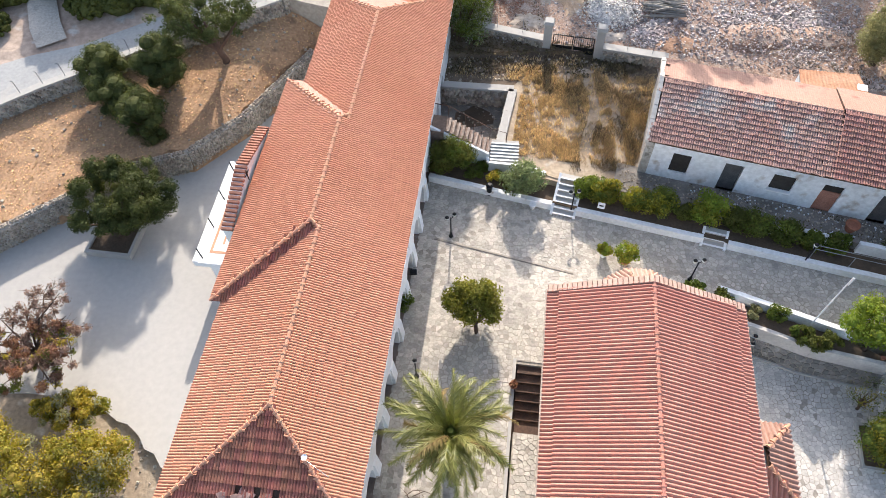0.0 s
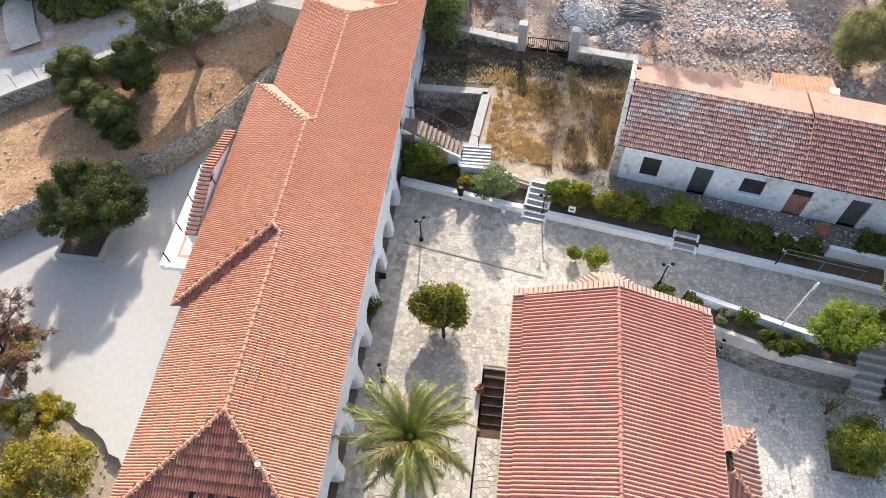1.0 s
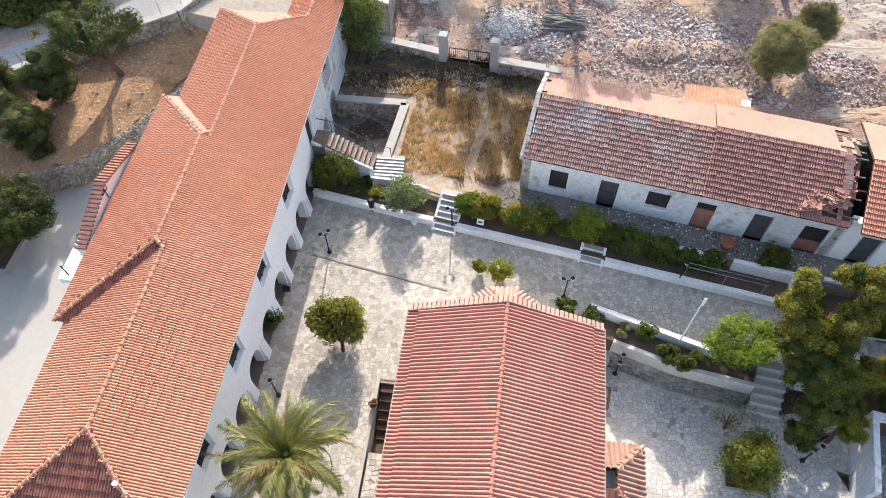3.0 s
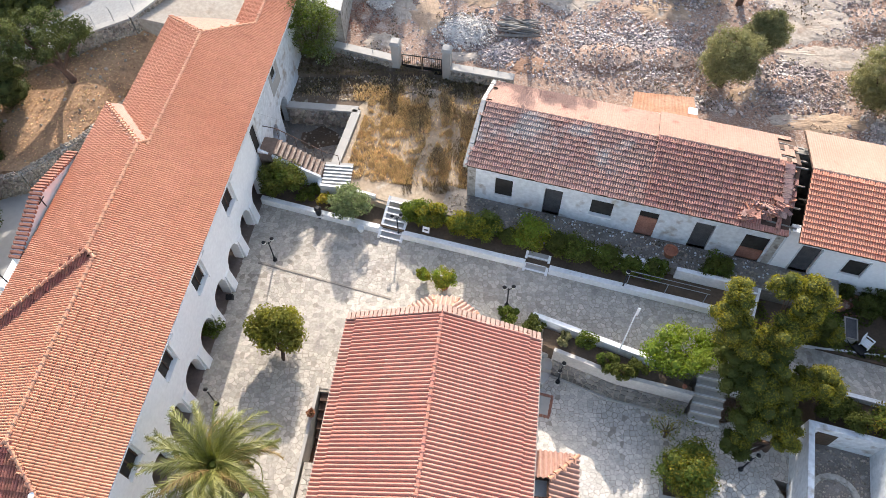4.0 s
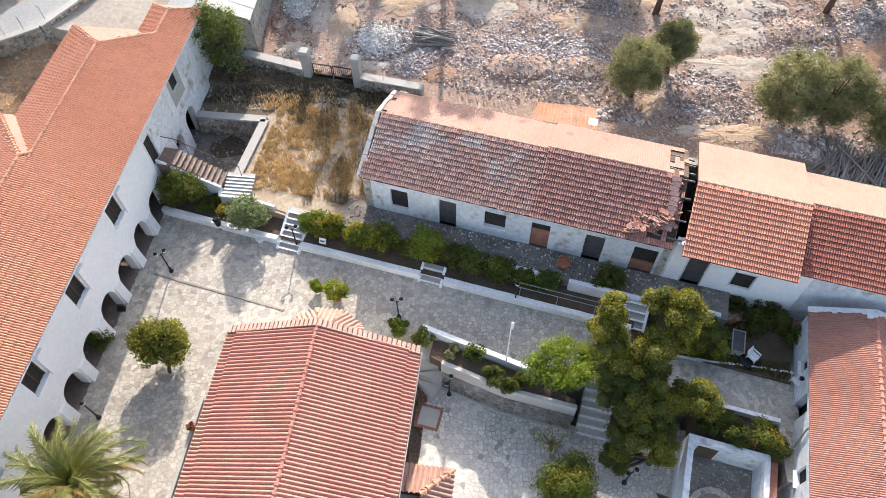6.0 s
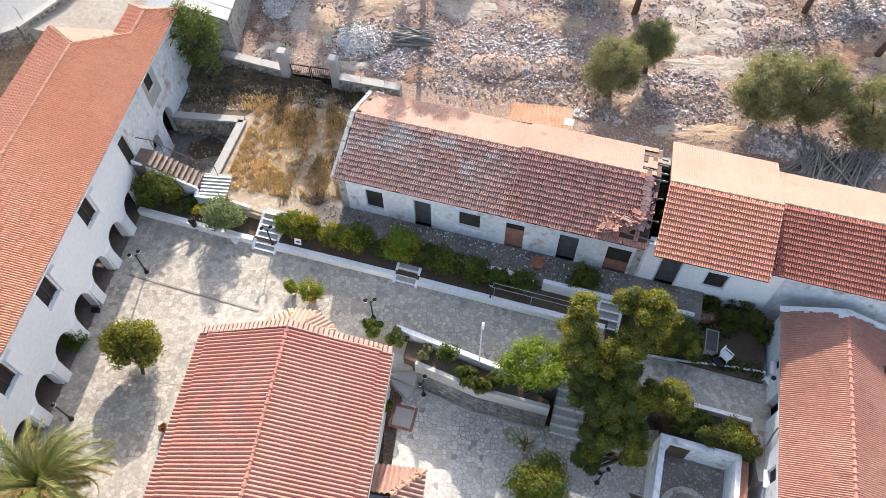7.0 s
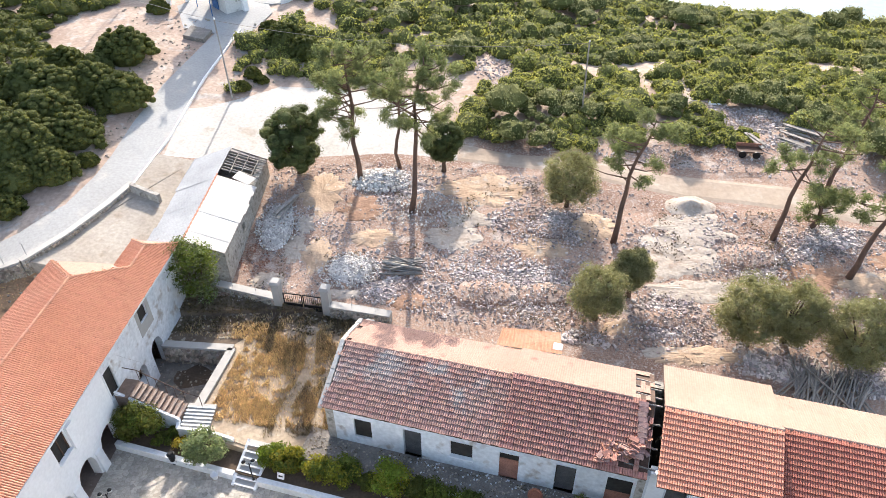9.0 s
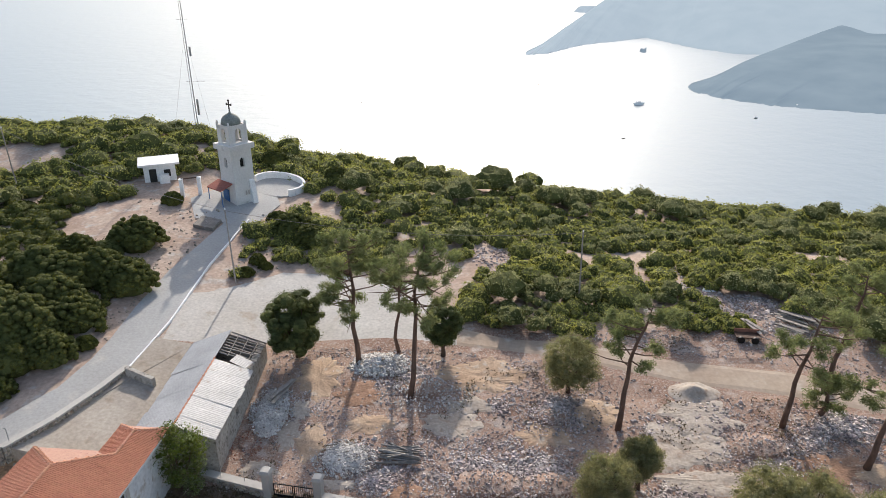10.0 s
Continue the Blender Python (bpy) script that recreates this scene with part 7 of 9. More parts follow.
slab("cistern_floor", [(-1.2, 28.6), (3.4, 28.2), (2.5, 24.0), (-1.3, 24.2)], -2.6, -0.35, M_GRAVEL, "dark gravel floor of the sunken cistern yard", "floor")


slab("damp_patch", [(1.2 + 1.1 * math.cos(a * 0.5236) * (1 + 0.2 * math.sin(a * 3.1)), 27.2 + 0.75 * math.sin(a * 0.5236) * (1 + 0.25 * math.cos(a * 2.3))) for a in range(12)], -0.5, -0.335, M_SOIL, "dark patch on the cistern floor", "stain")


def heap(name, at, rx, ry, h, n, size, label, seed, material=None, one=None, singles=60, core_mat=None, spread=1.9):
    """A heap of loose stones, those outside as pieces of their own."""
    rng = random.Random(seed)
    t = thing(name, at, label, "heap")
    body, rest = MB(), MB()
    body.lathe([(1.15, -0.3), (0.72, h * 0.22), (0.35, h * 0.46), (0.06, h * 0.6)], (0, 0, 0), 14)
    body.v = [(x * rx, y * ry, z) for x, y, z in body.v]
    part("core", body, core_mat or M_RUBBLE, t)
    for i in range(int(n * 2.6)):
        q, k = rng.uniform(0, 6.28), rng.random() ** 0.62 * spread
        z = h * 0.7 * max(0.0, 1 - k * 0.85) + 0.01
        mb = MB().rock((0, 0, 0), size * 0.38 * rng.choice((0.3, 0.4, 0.5, 0.6, 0.8, 1.1)), rng)
        pos = Vector((math.cos(q) * k * rx, math.sin(q) * k * ry, z))
        if i < singles:
            ob = mb.link("stone", one or M_STONE_ONE, t)
            ob.location = pos * K
        else:
            n0 = len(rest.v)
            rest.v += [tuple(Vector(v) + pos) for v in mb.v]
            rest.f += [tuple(n0 + j for j in f) for f in mb.f]
    if rest.v:
        part("rubble_fill", rest, material or M_STONE, t)["kind"] = "stuff"
    return t


M_RUBSTONE = surface("rubble_stone", (0.55, 0.49, 0.46), (0.35, 0.285, 0.26), 0.5, 6.0, 0.95, 0.7, island=0.5)
M_PALESTONE = surface("pale_stone", (0.64, 0.61, 0.575), (0.52, 0.49, 0.455), 1.0, 6.0, 0.95, 0.7, island=0.3)
for i, (x, y, rx, ry, h, n, s, lab) in enumerate(((9.2, 34.0, 1.6, 1.4, 0.6, 240, 0.17, "heap of broken pale stones inside the gate"), (4.3, 38.6, 1.2, 2.6, 0.5, 300, 0.19, "heap of broken pale stones beside the shed"), (10.7, 42.4, 1.7, 1.2, 0.9, 170, 0.34, "heap of white stones at the foot of the pines"), (17.0, 31.8, 2.6, 1.4, 0.6, 420, 0.19, "heap of grey rubble stones"), (13.7, 40.0, 1.9, 1.4, 0.5, 360, 0.18, "heap of grey rubble stones"), (21.6, 37.0, 1.6, 1.0, 0.4, 330, 0.18, "heap of grey rubble stones"), (33.0, 34.2, 2.2, 1.5, 0.6, 420, 0.19, "heap of grey rubble stones"), (20.6, 31.6, 2.2, 1.2, 0.5, 360, 0.19, "heap of grey rubble stones"), (26.7, 29.6, 1.7, 1.1, 0.4, 300, 0.18, "heap of grey rubble stones"), (38.8, 49.3, 1.4, 1.0, 0.4, 200, 0.24, "heap of grey stones among the scrub"), (42.6, 44.3, 1.4, 0.6, 0.35, 150, 0.24, "row of grey stones beside the track"))):
    heap("stone_heap", (x, y, north_z(x, y)), rx, ry, h, n * (2 if i < 3 else 1), s, lab, 210 + i, M_PALESTONE if i in (0, 1, 2, 4) else M_RUBSTONE, core_mat=M_PALESTONE if i < 3 else None, spread=1.25 if i < 3 else 1.9)
heap("brick_heap", (3.25, 35.4, north_z(3.25, 35.4)), 0.6, 0.9, 0.35, 90, 0.13, "heap of broken red bricks by the shed wall", 221, M_BRICK, M_BRICK, 50)
heap("tile_heap", (25.9, 16.5, 0.1), 0.8, 0.45, 0.35, 90, 0.2, "broken red tiles in the overgrown garden", 223, M_BRICK, M_BRICK, 40)
heap("tile_heap", (31.4, 23.7, north_z(31.4, 23.7)), 0.9, 0.6, 0.35, 80, 0.14, "heap of broken red tiles", 222, M_BRICK, M_BRICK, 50)


STONY = ((9.4, 33.9, 1.9), (13.7, 40.0, 2.4), (16.6, 31.6, 2.6), (20.0, 31.9, 2.6), (21.8, 37.0, 2.2), (14.7, 30.0, 2.0), (18.4, 37.8, 1.2), (11.3, 32.0, 1.3), (17.6, 29.0, 2.4), (26.7, 29.5, 2.2), (29.3, 28.3, 2.0), (32.2, 36.6, 2.2), (33.0, 33.9, 2.4), (36.6, 35.0, 1.8), (40.0, 35.3, 2.4), (26.6, 35.4, 1.4), (22.3, 27.6, 2.2), (31.5, 25.4, 2.4), (36.0, 24.6, 3.0), (43.0, 31.5, 2.5))
EARTHY = ((6.8, 40.8, 2.0), (6.9, 35.2, 1.2), (9.7, 38.0, 2.0), (17.4, 40.8, 2.4), (20.9, 35.6, 1.5), (12.8, 31.2, 1.0), (24.3, 36.8, 1.6), (28.0, 26.7, 1.5), (36.4, 32.3, 2.0), (39.5, 31.7, 1.6), (24.2, 29.2, 1.1), (28.8, 33.6, 3.0), (30.6, 36.8, 2.0), (15.4, 36.4, 1.8), (28.5, 38.5, 2.0))


def near_any(x, y, spots):
    return max(math.exp(-((x - a) ** 2 + 1.5 * (y - b) ** 2) / (r * r)) for a, b, r in spots)


def rubble():
    rng = random.Random(31)
    mb = MB()
    n = 0
    while n < 36000:
        x, y = rng.uniform(-1, 46), rng.uniform(24, 46)
        if y < 31.5 - 0.28 * max(0, x - 9) or on_way(x, y) or (x < 3.2 and 32 < y < 44):
            continue
        d = noise.noise((x * 0.22, y * 0.22, 9.0)) + 0.6 * noise.noise((x * 0.7, y * 0.7, 2.0))
        s = near_any(x, y, STONY) * (0.75 + 0.9 * d)
        if rng.random() > (0.05 + 0.3 * max(0.0, d) + 0.95 * s * s) * (1.0 - 0.85 * near_any(x, y, EARTHY)):
            continue
        r = rng.choice((0.02, 0.025, 0.03, 0.035, 0.04, 0.05, 0.06, 0.07, 0.09) if rng.random() > 0.42 * s else (0.06, 0.075, 0.09, 0.11, 0.14)) * rng.uniform(0.7, 1.2)
        mb.rock((x, y, north_z(x, y) + ground_bumps(x, y) + r * 0.2), r, rng)
        n += 1
    for cx, cy, rx, ry in BARE:
        for _ in range(int(110 * rx * ry ** 0.5)):
            a, k = rng.uniform(0, 6.28), math.sqrt(rng.random())
            x, y = cx + math.cos(a) * rx * k, cy + math.sin(a) * ry * k
            r = rng.choice((0.03, 0.05, 0.07, 0.1, 0.14))
            mb.rock((x, y, north_z(x, y) + ground_bumps(x, y) + r * 0.2), r, rng)
    tagged(mb.link("rubble_stones", M_RUBSTONE), "grey and white rubble strewn over bare earth", "rubble", kind="stuff")
    mb = MB()
    for _ in range(160):
        x, y = rng.uniform(-0.9, 2.9), rng.uniform(24.6, 28.3)
        mb.rock((x, y, -0.34), rng.uniform(0.02, 0.1), rng)
    for _ in range(450):
        x, y = rng.uniform(-0.3, 11), rng.uniform(28.8, 31.5)
        mb.rock((x, y, 0.76), rng.uniform(0.03, 0.1), rng)
    for _ in range(700):
        p = ru(rng.uniform(-0.5, 17), rng.uniform(-1.0, 0.2), 0.86)
        mb.rock(p, rng.uniform(0.02, 0.07), rng)
    for _ in range(420):
        mb.rock(ru(rng.uniform(16.7, 19.35), rng.uniform(-9.7, -6.75), -1.24), rng.uniform(0.02, 0.07), rng)
    for _ in range(140):
        x = rng.uniform(-26, -8)
        y = rng.uniform(lerp_line(BANK_FOOT, x) + 0.3, lerp_line(ROAD_S, x) - 0.4)
        mb.rock((x, y, ground_z(x, y) + ground_bumps(x, y) + 0.02), rng.uniform(0.03, 0.12), rng)
    for _ in range(300):
        x, y = rng.uniform(-18, -10), rng.uniform(5.5, 9.5)
        mb.rock((x, y, ground_z(x, y) + 0.02), rng.uniform(0.03, 0.1), rng)
    for _ in range(1500):
        x, y = (rng.uniform(-13.5, -4.0), rng.uniform(43, 66)) if rng.random() < 0.6 else (rng.uniform(-2.8, 4.5), rng.uniform(53.5, 66))
        if not on_way(x, y) and noise.noise((x * 0.5, y * 0.5, 19.0)) > -0.1:
            mb.rock((x, y, north_z(x, y) + ground_bumps(x, y) + 0.01), rng.choice((0.03, 0.04, 0.05, 0.07, 0.1, 0.13)), rng)
    chips = MB()
    for _ in range(150):
        chips.rock(ru(rng.uniform(2.5, 14.5), rng.choice((rng.uniform(-1.0, 0.2), rng.uniform(-0.2, 0.22))), 0.865), rng.uniform(0.02, 0.06), rng)
    tagged(chips.link("plaster_chips", M_WHITE_OLD), "chips of fallen white plaster on the stony walkway", "debris", kind="stuff")
    tagged(mb.link("loose_stones", M_STONE), "small loose stones on earth and gravel", "stones", kind="stuff")


rubble()


def field_brush():
    """Withered brush and twigs among the rubble."""
    rs = np.random.RandomState(41)
    pts = []
    for x, y in zip(rs.uniform(3, 46, 52000), rs.uniform(24, 45, 52000)):
        if y < 31.5 - 0.28 * max(0, x - 9) or on_way(x, y):
            continue
        if noise.noise((x * 0.33, y * 0.33, 14.0)) + 0.7 * noise.noise((x * 1.3, y * 1.3, 17.0)) > 0.42:
            pts.append((x, y, north_z(x, y) + ground_bumps(x, y) + 0.06 + 0.1 * rs.rand()))
    tagged(quads_mesh("dry_brush", leaf_quads(np.array(pts), 0.14, rs, 0.4), M_WITHER), "withered brown brush among the rubble", "weeds", kind="stuff")


field_brush()


def dust_patch(x, y, rx, ry, seed, name="dust_patch", material=None, label="pale spilled lime dust on the bare earth"):
    """A spot of loose ground that thins out into the earth."""
    mb, n = MB(), 44
    mb.v.append((x, y, north_z(x, y) + ground_bumps(x, y) + 0.04))
    rings = ((0.2, 0.07), (0.4, 0.065), (0.6, 0.055), (0.8, 0.04), (0.95, 0.01), (1.1, -0.08))
    for k, dz in rings:
        for i in range(n):
            a = 6.2832 * i / n
            c, d = math.cos(a), math.sin(a)
            w = k * (1 + 0.4 * noise.noise((c * 1.3, d * 1.3, seed)) + 0.3 * noise.noise((c * 4, d * 4, seed)) + 0.25 * k * noise.noise((c * 11, d * 11, seed)))
            px_, py_ = x + c * rx * w, y + d * ry * w
            mb.v.append((px_, py_, north_z(px_, py_) + ground_bumps(px_, py_) + dz + 0.05 * noise.noise((px_ * 1.9, py_ * 1.9, seed))))
    mb.f = [(0, 1 + i, 1 + (i + 1) % n) for i in range(n)]
    for r_ in range(len(rings) - 1):
        mb.f += [(1 + r_ * n + i, 1 + (r_ + 1) * n + i, 1 + (r_ + 1) * n + (i + 1) % n, 1 + r_ * n + (i + 1) % n) for i in range(n)]
    tagged(mb.link(name, material or M_DUST), label, "ground", kind="structure")


for i, (x, y, rx, ry) in enumerate(((15.4, 36.5, 1.9, 1.2), (16.4, 38.0, 1.4, 0.8), (6.0, 38.0, 0.7, 0.9), (5.7, 35.9, 0.8, 1.2), (9.0, 31.9, 1.0, 0.45), (4.4, 33.1, 1.2, 0.7), (28.4, 34.0, 3.0, 1.9), (30.6, 36.8, 2.6, 1.7), (29.2, 31.5, 2.6, 1.0), (26.2, 27.2, 1.2, 0.4))):
    dust_patch(x, y, rx, ry, 3.0 + i)
M_BARE = surface("bare_earth", (0.50, 0.365, 0.255), (0.42, 0.29, 0.195), 0.4, 6.0, 0.98, 0.7, c3=(0.50, 0.425, 0.35), spots=0.57, grain=0.2)
M_REDSOIL = surface("red_soil", (0.37, 0.225, 0.15), (0.29, 0.17, 0.11), 0.5, 6.0, 0.98, 0.8, c3=(0.43, 0.33, 0.25), spots=0.56, grain=0.3)
for i, (x, y, rx, ry) in enumerate(((6.7, 41.2, 1.5, 2.0), (7.0, 35.2, 0.8, 1.7), (17.4, 41.0, 2.8, 1.7), (20.8, 35.4, 1.6, 1.1), (24.3, 37.2, 1.7, 1.2), (28.0, 26.9, 2.3, 0.7), (39.5, 31.8, 1.9, 0.9), (17.8, 30.8, 0.8, 0.5), (24.2, 29.0, 0.9, 0.6), (10.4, 36.6, 1.4, 0.9))):
    dust_patch(x, y, rx, ry, 23.0 + i, "earth_patch", M_BARE, "bare orange-tan earth between the rubble")
for i, (x, y, rx, ry) in enumerate(((36.4, 32.4, 2.2, 1.2), (12.8, 31.2, 1.3, 0.6), (9.6, 39.4, 1.5, 1.2), (41.5, 33.5, 1.4, 0.9))):
    dust_patch(x, y, rx, ry, 43.0 + i, "earth_patch", M_REDSOIL, "reddish bare earth between the rubble")


def sand_mound(x, y, rx, ry, h):
    """A smooth mound of sand with a soft, uneven foot."""
    mb, n, rings = MB(), 28, 9
    for r in range(rings + 1):
        k = 1.5 * r / rings
        for i in range(n):
            a = 6.2832 * i / n
            w = 1 + 0.22 * noise.noise((math.cos(a) * 1.5, math.sin(a) * 1.5, 4.0))
            px_, py_ = math.cos(a) * rx * k * w, math.sin(a) * ry * k * w
            z = h * math.exp(-2.2 * k * k) - 0.06 * (r == rings) + 0.03 * noise.noise((px_ * 2, py_ * 2, 6.0)) * (r > 0)
            mb.v.append((px_, py_, z + north_z(x + px_, y + py_) - north_z(x, y)))
    mb.f = [(r * n + i, r * n + (i + 1) % n, (r + 1) * n + (i + 1) % n, (r + 1) * n + i) for r in range(rings) for i in range(n)]
    t = thing("sand_heap", (x, y, north_z(x, y)), "smooth heap of pale sand beside the track", "heap")
    part("mound", mb, M_DUST, t, smooth=True)


sand_mound(30.9, 39.0, 1.1, 0.75, 0.5)


# ---- steps and rails ----
def stair(name, m, n, width, run, rise, z0, label, cheeks=True, material=None):
    s = thing(name, label=label, category="steps", kind="structure")
    for i in range(n):
        part("step", MB().box(0, width, i * run, (n) * run + 0.05, z0 - 0.4 if i == 0 else z0 + i * rise - 0.02, z0 + (i + 1) * rise - 0.02, m), material or M_CONCRETE, s)
        part("nosing", MB().box(-0.02, width + 0.02, i * run - 0.02, i * run + 0.06, z0 + (i + 1) * rise - 0.03, z0 + (i + 1) * rise, m), M_WASH, s, "whitewashed step edge")
    if cheeks:
        for x in (-0.12, width):
            mb = MB()
            mb.hexa([m @ Vector(p) for p in ((x, -0.05, z0 - 0.3), (x + 0.12, -0.05, z0 - 0.3), (x + 0.12, n * run, z0 - 0.3), (x, n * run, z0 - 0.3), (x, -0.05, z0 + 0.1), (x + 0.12, -0.05, z0 + 0.1), (x + 0.12, n * run, z0 + n * rise + 0.04), (x, n * run, z0 + n * rise + 0.04))])
            part("cheek", mb, M_WASH, s)
    return s


stair("white_steps", R @ Matrix.Translation((-3.5, -2.78, 0)), 7, 1.0, 0.27, 0.128, 0.0, "seven whitewashed steps up to the grass yard")
stair("small_steps", R @ Matrix.Translation((3.65, -2.62, 0)), 3, 0.95, 0.26, 0.16, 0.0, "three small whitewashed steps in the bed wall")
stair("upper_steps", Matrix.Translation((1.86, 22.98, 0)) @ Matrix.Rotation(radians(-6), 4, "Z"), 7, 1.4, 0.19, 0.032, 0.8, "broad shallow white steps beside the cistern yard", False)
low_wall("landing_wall", [(1.72, 23.5), (1.78, 22.92), (3.35, 22.66), (4.6, 22.2)], 0.15, 0.2, 0.98, M_WASH, "whitewashed parapet of the path and landing")
stair("lower_steps", Matrix.Translation((19.75, 11.35, 0)) @ Matrix.Rotation(radians(-15), 4, "Z") @ Matrix.Translation((-1.3, 0, 0)), 7, 1.3, 0.31, 0.25, -1.75, "worn grey steps up from the lower court", False, M_RENDER)
stair("east_steps", R @ Matrix.Translation((13.0, -2.35, 0)), 4, 0.9, 0.3, 0.22, 0.0, "white-edged steps at the end of the bed")
flight = thing("stair_flight", label="stone stair up to the wing with tiled parapet", category="steps", kind="structure")
FL = Matrix.Translation((1.9, 23.79, 0)) @ Matrix.Rotation(radians(168.5), 4, "Z")
for i in range(10):
    part("step", MB().box(0.225 * i, 2.3, -0.45, 0.45, -1.3 if i == 0 else 0.98 + 0.13 * i, 1.0 + 0.13 * (i + 1), FL), M_STAIR, flight)
    part("nosing", MB().box(0.225 * i - 0.02, 0.225 * i + 0.09, -0.46, 0.46, 1.0 + 0.13 * (i + 1) - 0.03, 1.0 + 0.13 * (i + 1) + 0.004, FL), M_STAIR_EDGE, flight, "paler worn step edge")
part("landing", MB().box(2.25, 2.95, -0.5, 0.6, -1.3, 2.32, FL), M_STAIR, flight)
part("parapet", MB().hexa([FL @ Vector(p) for p in ((-0.05, 0.45, -1.0), (2.9, 0.45, -1.0), (2.9, 0.57, -1.0), (-0.05, 0.57, -1.0), (-0.05, 0.45, 1.15), (2.9, 0.45, 2.55), (2.9, 0.57, 2.55), (-0.05, 0.57, 1.15))]), M_WHITE_OLD, flight)
part("hand_rail", MB().tube([FL @ Vector(p) for p in ((2.9, -0.5, 3.1), (2.2, -0.5, 3.05), (0.0, -0.5, 1.85), (-0.75, -0.45, 1.75), (-0.75, -0.45, 1.0))], [0.022] * 5, 6), M_BROWN, flight, "brown iron handrail")
for k in range(6):
    x = 0.1 + 0.42 * k
    part("rail_post", MB().tube([FL @ Vector((x, -0.5, 1.05 + 0.55 * x)), FL @ Vector((x, -0.5, 1.86 + 0.55 * x))], [0.015, 0.015], 6), M_BROWN, flight)


# ---- lamps, poles, small things of the courts ----
def lamp(at, turn, globes, label, h=1.5):
    t = thing("garden_lamp", at, label, "lamp", "garden lamps of the courts", turn=turn)
    part("base", MB().lathe([(0.11, 0), (0.11, 0.06), (0.07, 0.1), (0.06, 0.26)], (0, 0, 0), 10), M_BLACK, t)
    part("pole", MB().tube([(0, 0, 0.2), (0, 0, h)], [0.035, 0.03], 8), M_BLACK, t)
    for sg in ((-1, 1) if globes == 2 else (0,)):
        if sg:
            a = part("arm", MB().tube([(0, 0, h - 0.12), (sg * 0.12, 0, h + 0.02), (sg * 0.2, 0, h - 0.02), (sg * 0.2, 0, h + 0.03)], [0.02] * 4, 6), M_BLACK, t)
        g = part("globe", MB().lathe([(0.03, -0.02), (0.085, 0.03), (0.1, 0.1), (0.07, 0.17), (0.02, 0.2)], (sg * 0.2, 0, h + 0.03), 12), M_GLOBE, t, "milky glass globe", True)
        part("cap", MB().lathe([(0.1, 0.13), (0.06, 0.19), (0.01, 0.22)], (sg * 0.2, 0, h + 0.03), 10), M_BLACK, g)
    return t


for x, y, z, turn, n in ((-0.1, 19.1, 0, 30, 2), (-1.6, 11.9, 0, 0, 1), (5.75, 20.45, 0, 10, 2), (16.1, 17.3, 0, 0, 1), (10.8, 16.55, 0, 5, 2), (13.05, 13.55, -1.75, 60, 2), (20.35, 9.6, -1.75, 20, 2)):
    lamp((x, y, z), turn, n, "black iron garden lamp with two milky globes" if n == 2 else "black iron garden lamp with one globe")
t = thing("flagpole", (15.5, 14.1, 0.25), "thin white flagpole with a furled white flag", "flagpole")
part("pole", MB().tube([(0, 0, 0), (0, 0, 3.9)], [0.035, 0.022], 8), M_WASH, t)
part("flag", MB().hexa([(0.03, -0.03, 3.35), (0.09, -0.02, 3.3), (0.09, 0.03, 3.3), (0.03, 0.03, 3.35), (0.02, -0.03, 3.88), (0.1, -0.02, 3.86), (0.1, 0.03, 3.86), (0.02, 0.03, 3.88)]), M_WASH, t, "furled white cloth")
t = thing("litter_bin", (1.83, 21.6, 0), "black litter bin on a post", "bin")
part("post", MB().tube([(0, 0, 0), (0, 0, 0.75)], [0.035, 0.035], 8), M_BLACK, t)
part("foot", MB().lathe([(0.12, 0), (0.1, 0.05)], (0, 0, 0), 12), M_BLACK, t)
part("bucket", MB().lathe([(0.13, 0.35), (0.17, 0.75), (0.19, 0.78), (0.15, 0.8), (0.1, 0.9)], (-0.02, -0.05, 0), 12), M_BLACK, t)
t = thing("floodlight", (-1.85, 16.95, 0), "black floodlight on a short bracket", "floodlight")
part("bracket", MB().tube([(0, 0, 0), (0, 0, 0.2)], [0.02, 0.02], 6), M_BLACK, t)
part("housing", MB().hexa([(-0.18, -0.1, 0.15), (0.18, -0.1, 0.15), (0.18, 0.1, 0.25), (-0.18, 0.1, 0.25), (-0.16, -0.12, 0.3), (0.16, -0.12, 0.3), (0.16, 0.06, 0.4), (-0.16, 0.06, 0.4)]), M_BLACK, t)


def pot(at, r, h, material, label, plant=None, seed=1):
    t = thing("plant_pot", at, label, "pot")
    part("bowl", MB().lathe([(r * 0.65, 0), (r, h * 0.85), (r * 1.1, h * 0.88), (r * 1.1, h), (r * 0.9, h), (r * 0.85, h * 0.85), (0.02, h * 0.84)], (0, 0, 0), 14), material, t, smooth=False)
    if plant:
        rs = np.random.RandomState(seed)
        quads_mesh("foliage", leaf_quads(clump_points([(0, 0, h + r * 0.6, r * 1.3)], 120, rs)[0], 0.12, rs), plant, t)


pot((2.45, 11.4, 0), 0.16, 0.3, M_TERRA, "terracotta pot with a red-leaved plant by the passage", M_LEAF_DRY, 3)
pot((3.9, 20.75, 0), 0.17, 0.32, M_WASH, "white flower pot beside the steps")
pot((7.0, 17.9, 0), 0.2, 0.32, M_WASH, "white flower pot behind the apse")
pot((7.95, 17.5, 0), 0.24, 0.32, M_TERRA, "terracotta pot behind the apse")
pot((18.3, 18.65, 0.85), 0.3, 0.45, M_TERRA, "broad red clay jar on the walkway")
pot((18.0, 12.45, 0.2), 0.09, 0.16, M_TERRA, "small terracotta pot on the retaining wall")
t = thing("notice_board", tuple(ru(-1.3, -2.25, 0.35)), "small white notice board in the bed", "sign", turn=-17)
